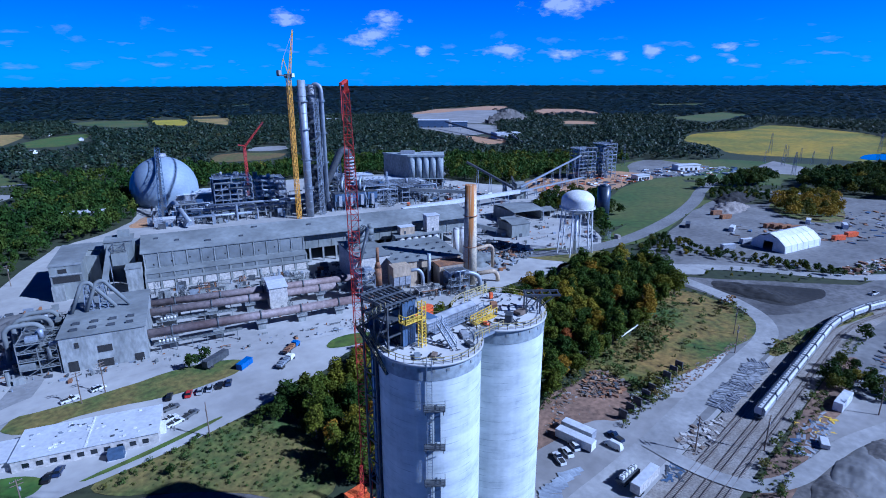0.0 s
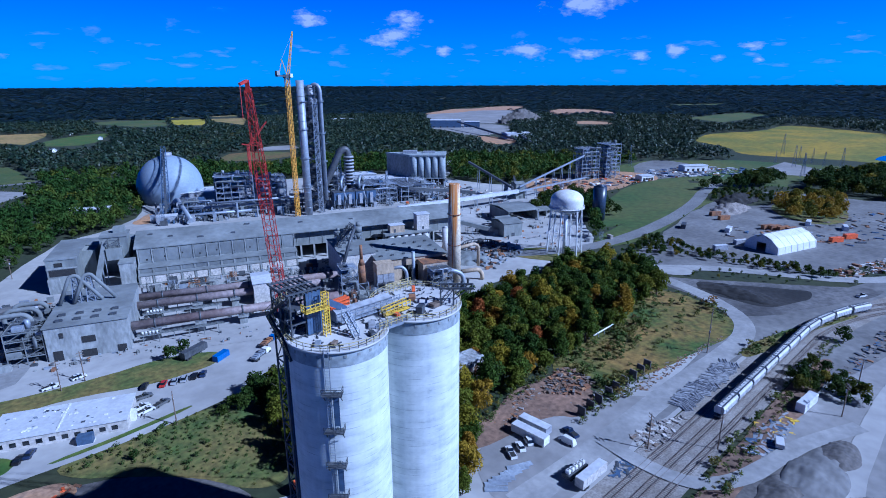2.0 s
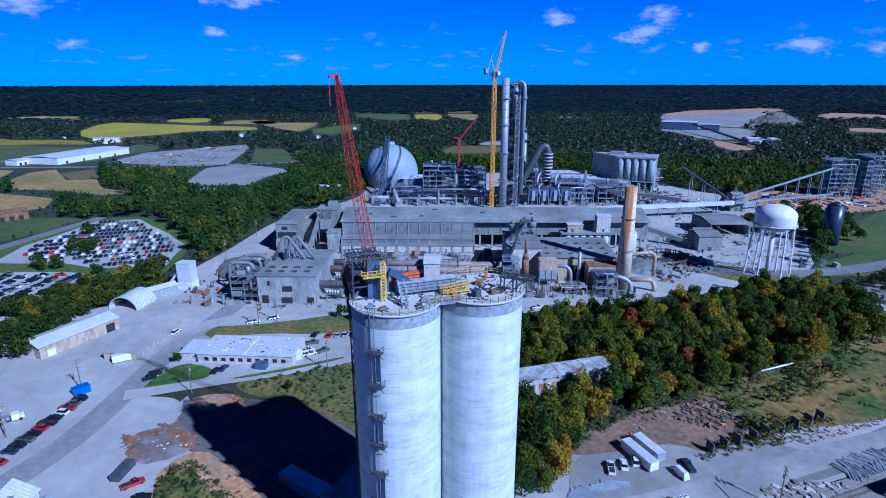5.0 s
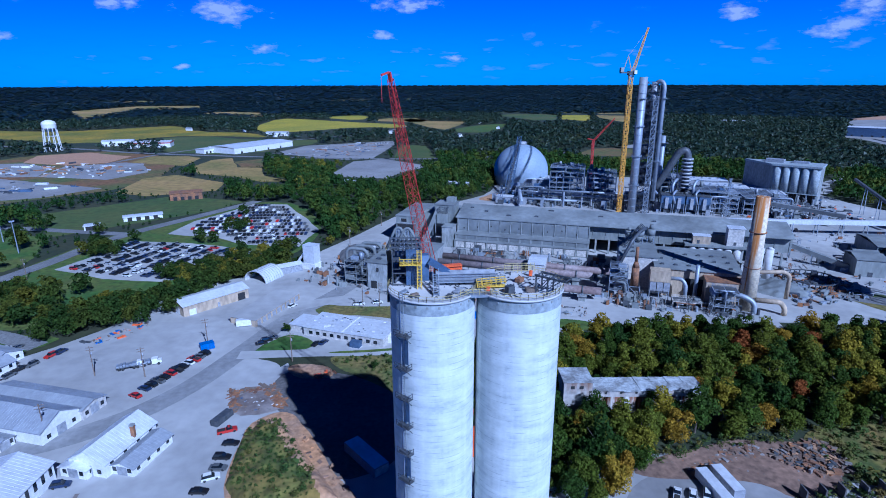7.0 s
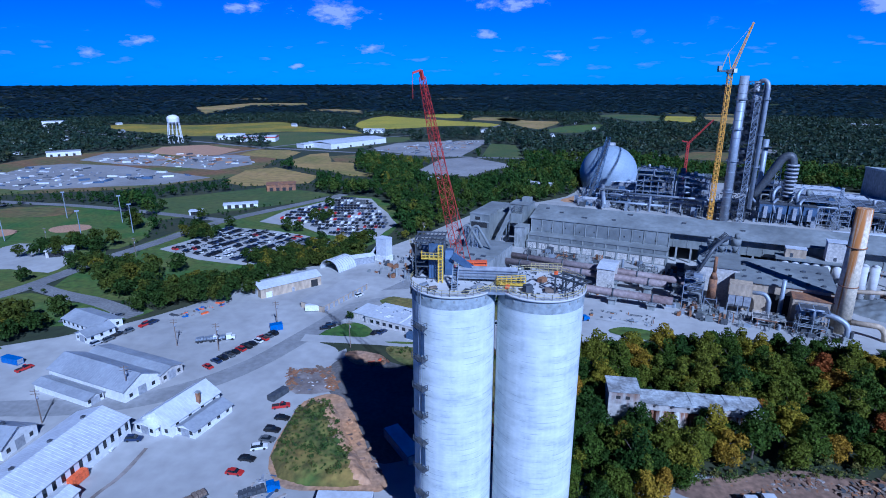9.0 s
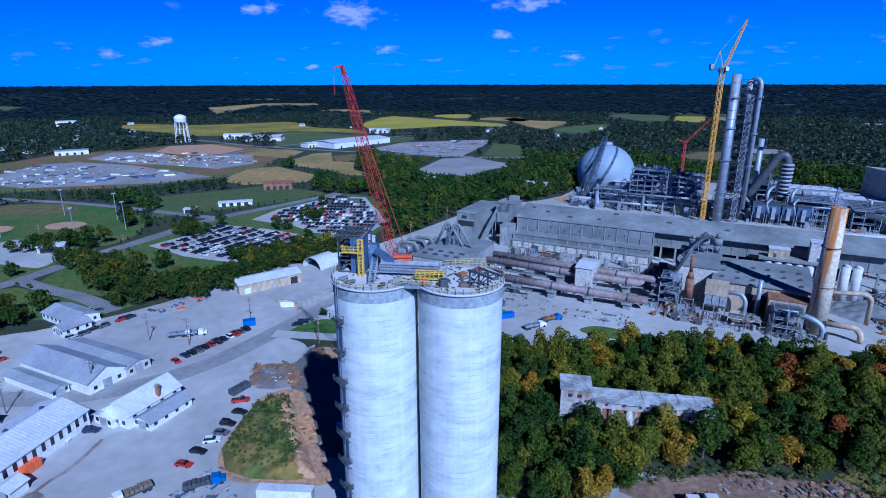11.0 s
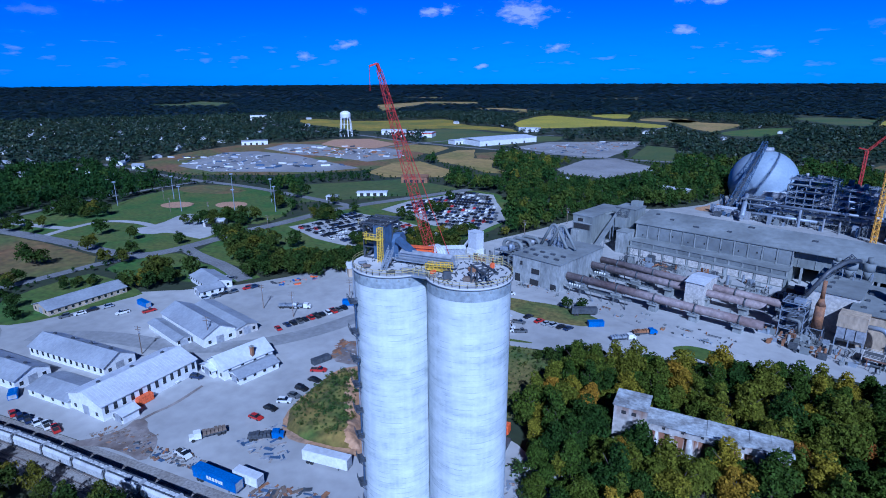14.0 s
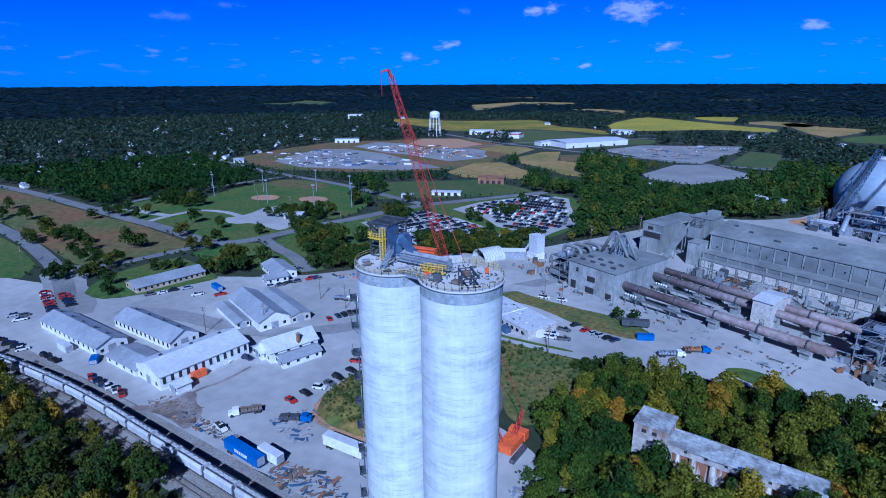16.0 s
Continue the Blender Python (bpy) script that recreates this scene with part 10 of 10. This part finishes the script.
for poly, gap, lo, hi in (([(214, 31), (233, 27), (229, 17.5), (221, 8), (212, 6), (211.6, 17), (208, 24.5)], 3.6, 3.5, 6), ([(262, 25), (264, 25), (264, 28), (262, 28)], 5, 6, 7), ([(-30, 244), (-58, 226), (-66, 232), (-40, 262), (-24, 262)], 5, 5, 9),
                          ([(-60, 180), (-48, 222), (-30, 240), (-22, 250), (-16, 268), (-40, 262), (-66, 232), (-76, 196), (-72, 182)], 5.5, 6, 10), ([(-100, 166), (-78, 178), (-66, 200), (-84, 206), (-104, 190)], 5.5, 7, 11), ([(-146, 206), (-132, 218), (-112, 200), (-100, 186), (-118, 184), (-136, 196)], 6, 7, 11), ([(-172, 218), (-168, 236), (-140, 228), (-148, 212)], 6, 6, 9),
                          ([(310, 146), (353, 156), (354, 135), (342, 115), (350, 92), (354, 50), (344, 46), (334, 90), (326, 118)], 3.4, 2.4, 4.8), ([(545, 206), (575, 190), (640, 186), (644, 160), (600, 168), (560, 186)], 7, 10, 15), ([(505, 176), (545, 190), (575, 176), (578, 152), (530, 134)], 5, 3, 6), ([(342, 250), (366, 240), (396, 200), (402, 208), (446, 250), (420, 282), (360, 262)], 7, 7, 11), ([(610, 132), (660, 150), (720, 134), (810, 104), (750, 36), (612, 58)], 7.5, 10, 15),
                          ([(-246, 112), (-226, 108), (-190, 104), (-196, 116), (-240, 126)], 8, 5, 8), ([(-300, 108), (-280, 104), (-270, 122), (-292, 132)], 8, 6, 9), ([(-146, 130), (-128, 136), (-122, 150), (-136, 150)], 5, 7, 10), ([(-168, 118), (-158, 128), (-162, 134), (-174, 124)], 5, 4, 7), ([(-200, 78), (-184, 92), (-176, 104), (-186, 102), (-206, 88)], 5, 4, 8), 
                          ([(-82, 336), (-66, 334), (-62, 352), (-74, 356)], 6, 6, 9), ([(-86, 306), (-76, 306), (-74, 314), (-86, 316)], 6, 6, 8), ([(-38, 262), (-24, 272), (-16, 290), (-24, 296), (-36, 284)], 5, 6, 9), ([(-145, 286), (-136, 284), (-122, 284), (-124, 294), (-140, 298)], 5, 6, 9), ([(-70, 234), (-50, 248), (-38, 260), (-44, 264), (-66, 250), (-78, 236)], 5, 6, 9), ([(-88, 244), (-70, 236), (-56, 250), (-40, 276), (-50, 282), (-66, 256)], 5, 5, 9), ([(-330, 215), (-290, 222), (-296, 236), (-330, 232)], 7, 8, 11), ([(-216, 236), (-196, 236), (-186, 258), (-204, 262)], 6, 7, 10),
                          ([(-320, 160), (-290, 172), (-300, 200), (-340, 190)], 12, 7, 10)):
    COPSE += [(x, y, float(rng.uniform(lo, hi))) for x, y in poisson(poly, gap, 500, rng)]
COPSE += [(65.4, 144.8, 5), (67.5, 141.5, 6), (70.1, 142.7, 6.5), (73, 144.5, 7.5), (76.3, 143.7, 8), (79, 141, 8), (75.9, 149, 7), (81.5, 146, 8), (80, 137, 7), (73, 138, 5.5), (77, 134, 6), (62, 143.5, 3.5), (71, 131, 3.5), (83, 130, 6), (36, 139, 3)]
COPSE += [(-416, 141, 9), (-359, 132, 10), (-300, 123, 12), (-264, 122, 11), (-221, 135, 12), (-198, 117, 7), (-219, 167, 9), (-185, 154, 9), (-180, 160, 8), (-140, 148, 12), (-134, 146, 11), (-138, 154, 10), (-165, 96, 7), (-150, 88, 7), (-186, 97, 7), (-190, 108, 6), (-397, 207, 13), (-398, 238, 13), (-339, 234, 11), (-325, 232, 11), (-245, 196, 11), (-215, 196, 9), (-127, 160, 10), (-134, 207, 11), (-113, 206, 11), (-110, 223, 11), (-120, 214, 12), (-206, 361, 9), (-158, 335, 9), (-194, 310, 13), (-188, 304, 12), (-190, 252, 11), (-184, 258, 12), (-178, 250, 10), (-176, 262, 11), (-336, 216, 8), (-142, 300, 9), (-136, 286, 9), (62, 192, 6), (68, 196, 5.5), (-180, 200, 8), (-176, 160, 8), (-186, 172, 9), (-252, 122, 10), (-140, 300, 8), (-134, 292, 9), (-126, 316, 8), (-215, 139, 9), (-223, 174, 8), (-2, 172, 3.6), (0, 177, 3), (-384, 127, 9), (-376, 120, 8), (-76, 384, 9)]

def scatter(name, count_each, size, xy, hs, rs, mat, label, seed, base=0.1, zs=None, up=0.0, lift=0.0, ragged=0.5):
    """Many trees in one mesh; each keeps its own number for its hue."""
    rg = np.random.default_rng(seed)
    count = len(xy)
    protos = []
    for _ in range(7):
        p, d = crown_points(count_each, 1.0, 0.5, base, 9 if count_each < 60 else 18, rg, rg.uniform(0, 0.5))
        protos.append(leaf_sprays(p, d, size, rg, up, ragged).reshape(count_each * 3, 3))
    out = np.empty((count, count_each * 3, 3), np.float32)
    pick = rg.integers(0, 7, count)
    ang = rg.uniform(0, 6.283, count)
    for i in range(count):
        q = protos[pick[i]]
        c, s = math.cos(ang[i]), math.sin(ang[i])
        out[i, :, 0] = (q[:, 0] * c - q[:, 1] * s) * rs[i] * 2 + xy[i][0]
        out[i, :, 1] = (q[:, 0] * s + q[:, 1] * c) * rs[i] * 2 + xy[i][1]
        out[i, :, 2] = q[:, 2] * hs[i] + (0 if zs is None else zs[i])
    field = np.array([0.5 + 0.5 * noise.noise((x * 0.006, y * 0.006, 2)) for x, y in xy])
    tint = np.clip(rg.beta(2, 2.6, count) * 0.75 + field * 0.3 + lift, 0, 0.96)
    me = mesh_np(name, out.reshape(-1, 3), 3, mat, np.repeat(tint, count_each * 3))
    return tagged(new(name, me), label, "trees", kind="stuff")


def cleared(x, y):
    gone = np.zeros(len(x), bool)
    for ring in CLEAR:
        gone |= inside(ring, x, y)
    return gone


def wood_band(d0, d1, gap, jitter, rg, lo=-80, hi=90):
    """Tree places between two distances, near enough to a grid to leave no bald spots."""
    span = np.arange(-d1, d1, gap)
    gx, gy = np.meshgrid(span, span)
    gx, gy = gx.ravel() + rg.uniform(-jitter, jitter, gx.size), gy.ravel() + rg.uniform(-jitter, jitter, gy.size)
    d = np.hypot(gx, gy)
    a = np.degrees(np.arctan2(gx, gy))
    ok = (d > d0) & (d < d1) & (a > lo) & (a < hi)
    return gx[ok] + HX, gy[ok] + HY


def before_clear(x, y, hs):
    """Whether a tree of that height would stand in the view of open land behind it."""
    dx, dy = x - HX, y - HY
    d = np.hypot(dx, dy)
    gone = np.zeros(len(x), bool)
    for f in (0.35, 0.7, 1.0):
        k = 1 + f * hs / 95.0
        gone |= cleared(HX + dx * k, HY + dy * k)
    return gone


rg = np.random.default_rng(12)
side = poisson([(-230, 6), (-230, 20), (-110, 25), (-40, 28), (-4, 28.5), (12, 24), (16, 10), (-10, -6), (-80, -14)], 4.6, 3000, rg)
hs = rg.uniform(6.5, 12, len(side))
scatter("trackside_wood", 760, 0.041, side, hs, hs * rg.uniform(0.32, 0.46, len(hs)), M["leaf_copse"], "dense mixed trees south of the railway", 19, lift=0.16)
hs = np.array([c[2] for c in COPSE]) * 1.12
scatter("copse_trees", 520, 0.05, [c[:2] for c in COPSE], hs, hs * rg.uniform(0.46, 0.6, len(hs)), M["leaf_copse"], "scattered broadleaf trees along yards, lawns and roads", 20)
gold = poisson([(512, 130), (562, 128), (586, 104), (520, 80), (480, 80), (478, 106)], 6.5, 500, rg)
hs = rg.uniform(8, 14, len(gold))
scatter("yellow_trees", 400, 0.05, gold, hs, hs * rg.uniform(0.4, 0.52, len(hs)), M["leaf_copse"], "tall trees turned yellow in the storage yard", 25, lift=0.42)
rg = np.random.default_rng(11)
x, y = wood_band(250, 720, 7.6, 3.4, rg)
ok = ~cleared(x, y)
ok &= ~inside(WOODS, x, y)
x, y = x[ok], y[ok]
n = len(x)
hs = 6.5 + 10 * rg.random(n) ** 1.3
hs = np.where(before_clear(x, y, hs), rg.uniform(2, 3.5, n), hs)
rs = hs * rg.uniform(0.36, 0.5, n)
d = np.hypot(x - HX, y - HY)
for part_of, quads, size, seed in ((d < 480, 210, 0.06, 21), (d >= 480, 90, 0.085, 26)):
    scatter("mid_wood", quads, size, list(zip(x[part_of], y[part_of])), hs[part_of], rs[part_of], M["leaf_mid"], "dense mixed woodland in early autumn round the works", seed, lift=np.where(x[part_of] < -110, -0.26, 0.03))
x, y = wood_band(720, 1700, 13, 5.5, rg, -76, 87)
ok = ~cleared(x, y)
x, y = x[ok], y[ok]
n = len(x)
hs = rg.uniform(9, 16, n)
hide = before_clear(x, y, hs)
x, y, hs = x[~hide], y[~hide], hs[~hide]
n = len(x)
scatter("far_wood", 30, 0.125, list(zip(x, y)), hs, rg.uniform(5.5, 9.5, n), M["leaf_far"], "dark woodland stretching away between fields, haze tinted into its leaves", 22, up=0.3, ragged=0.3)
xa, ya = wood_band(1700, 2600, 23, 10, rg, -76, 87)
xb, yb = wood_band(2600, 4800, 38, 16, rg, -76, 87)
x, y = np.concatenate((xa, xb)), np.concatenate((ya, yb))
FARCLEAR = []
for ring in CLEAR:
    moved = [land(*p)[:2] for p in ring]
    if max(math.hypot(a - HX, b - HY) for a, b in moved) > FLAT:
        FARCLEAR.append(moved)
gone = np.zeros(len(x), bool)
for ring in FARCLEAR:
    gone |= inside(ring, x, y)
x, y = x[~gone], y[~gone]
n = len(x)
d = np.hypot(x - HX, y - HY)
hs = rg.uniform(7, 12, n)
rs = np.where(d < 2600, rg.uniform(12, 18, n), rg.uniform(20, 30, n))
scatter("skyline_wood", 14, 0.24, list(zip(x, y)), hs, rs, M["leaf_skyline"], "dark woods rolling to the skyline, leaves tinted haze blue", 23, zs=land_z(d) - 2, up=1.0, ragged=0.25)

# brush on the bank, the slope and the tracksides
rg = np.random.default_rng(31)
bx, by = [], []
for poly, gap in (([(18, 148), (60, 150), (70, 130), (64, 106), (56, 106), (46, 122), (28, 140)], 1.6), ([(1, 82), (0.5, 101), (5, 107), (9, 108), (14, 98), (22, 84), (24, 74), (8, 74)], 1.05), ([(160, 80), (164, 92), (200, 98), (226, 100), (246, 102), (236, 90), (216, 82), (196, 78), (176, 78)], 2.5), ([(176, 72), (196, 70), (250, 76), (262, 96), (250, 100), (230, 84), (200, 76)], 6.0),
                  ([(104, 79), (130, 87), (158, 89), (160, 94), (128, 93), (104, 84)], 1.7), ([(140, 64), (168, 62), (190, 66), (164, 75), (158, 70)], 1.8), ([(222, 50), (252, 46), (298, 30), (296, 27), (250, 42), (222, 45)], 2.0), ([(128, 20), (170, 24), (240, 26), (262, 24), (262, 29), (160, 30), (128, 27)], 2.2), ([(71, 86), (84, 85), (86, 74), (80, 68), (74, 76)], 1.6), ([(-100, 26.5), (10, 27.5), (12, 30), (-100, 29)], 2.0), ([(248, 64), (266, 86), (264, 100), (270, 92), (262, 70)], 3.0)):
    for p in poisson(poly, gap, 2600, rg):
        bx.append(p[0])
        by.append(p[1])
n = len(bx)
hs = rg.uniform(0.6, 1.6, n) + 2.4 * rg.random(n) ** 4
hs = np.where((np.array(bx) > 160) & (np.array(by) > 66), hs * 1.45, hs)
rise = mound_height(bx, by)
on_mound = rise > 0
hs = np.where(on_mound | ((np.array(bx) < 75) & (np.array(by) > 100)), hs * 0.6, hs)
zs = np.maximum(rise, 0)
scatter("brush", 80, 0.085, list(zip(bx, by)), hs, hs * rg.uniform(0.5, 0.9, n), M["bush"], "low dry brush and weeds on rough ground", 24, base=0.0, zs=zs)
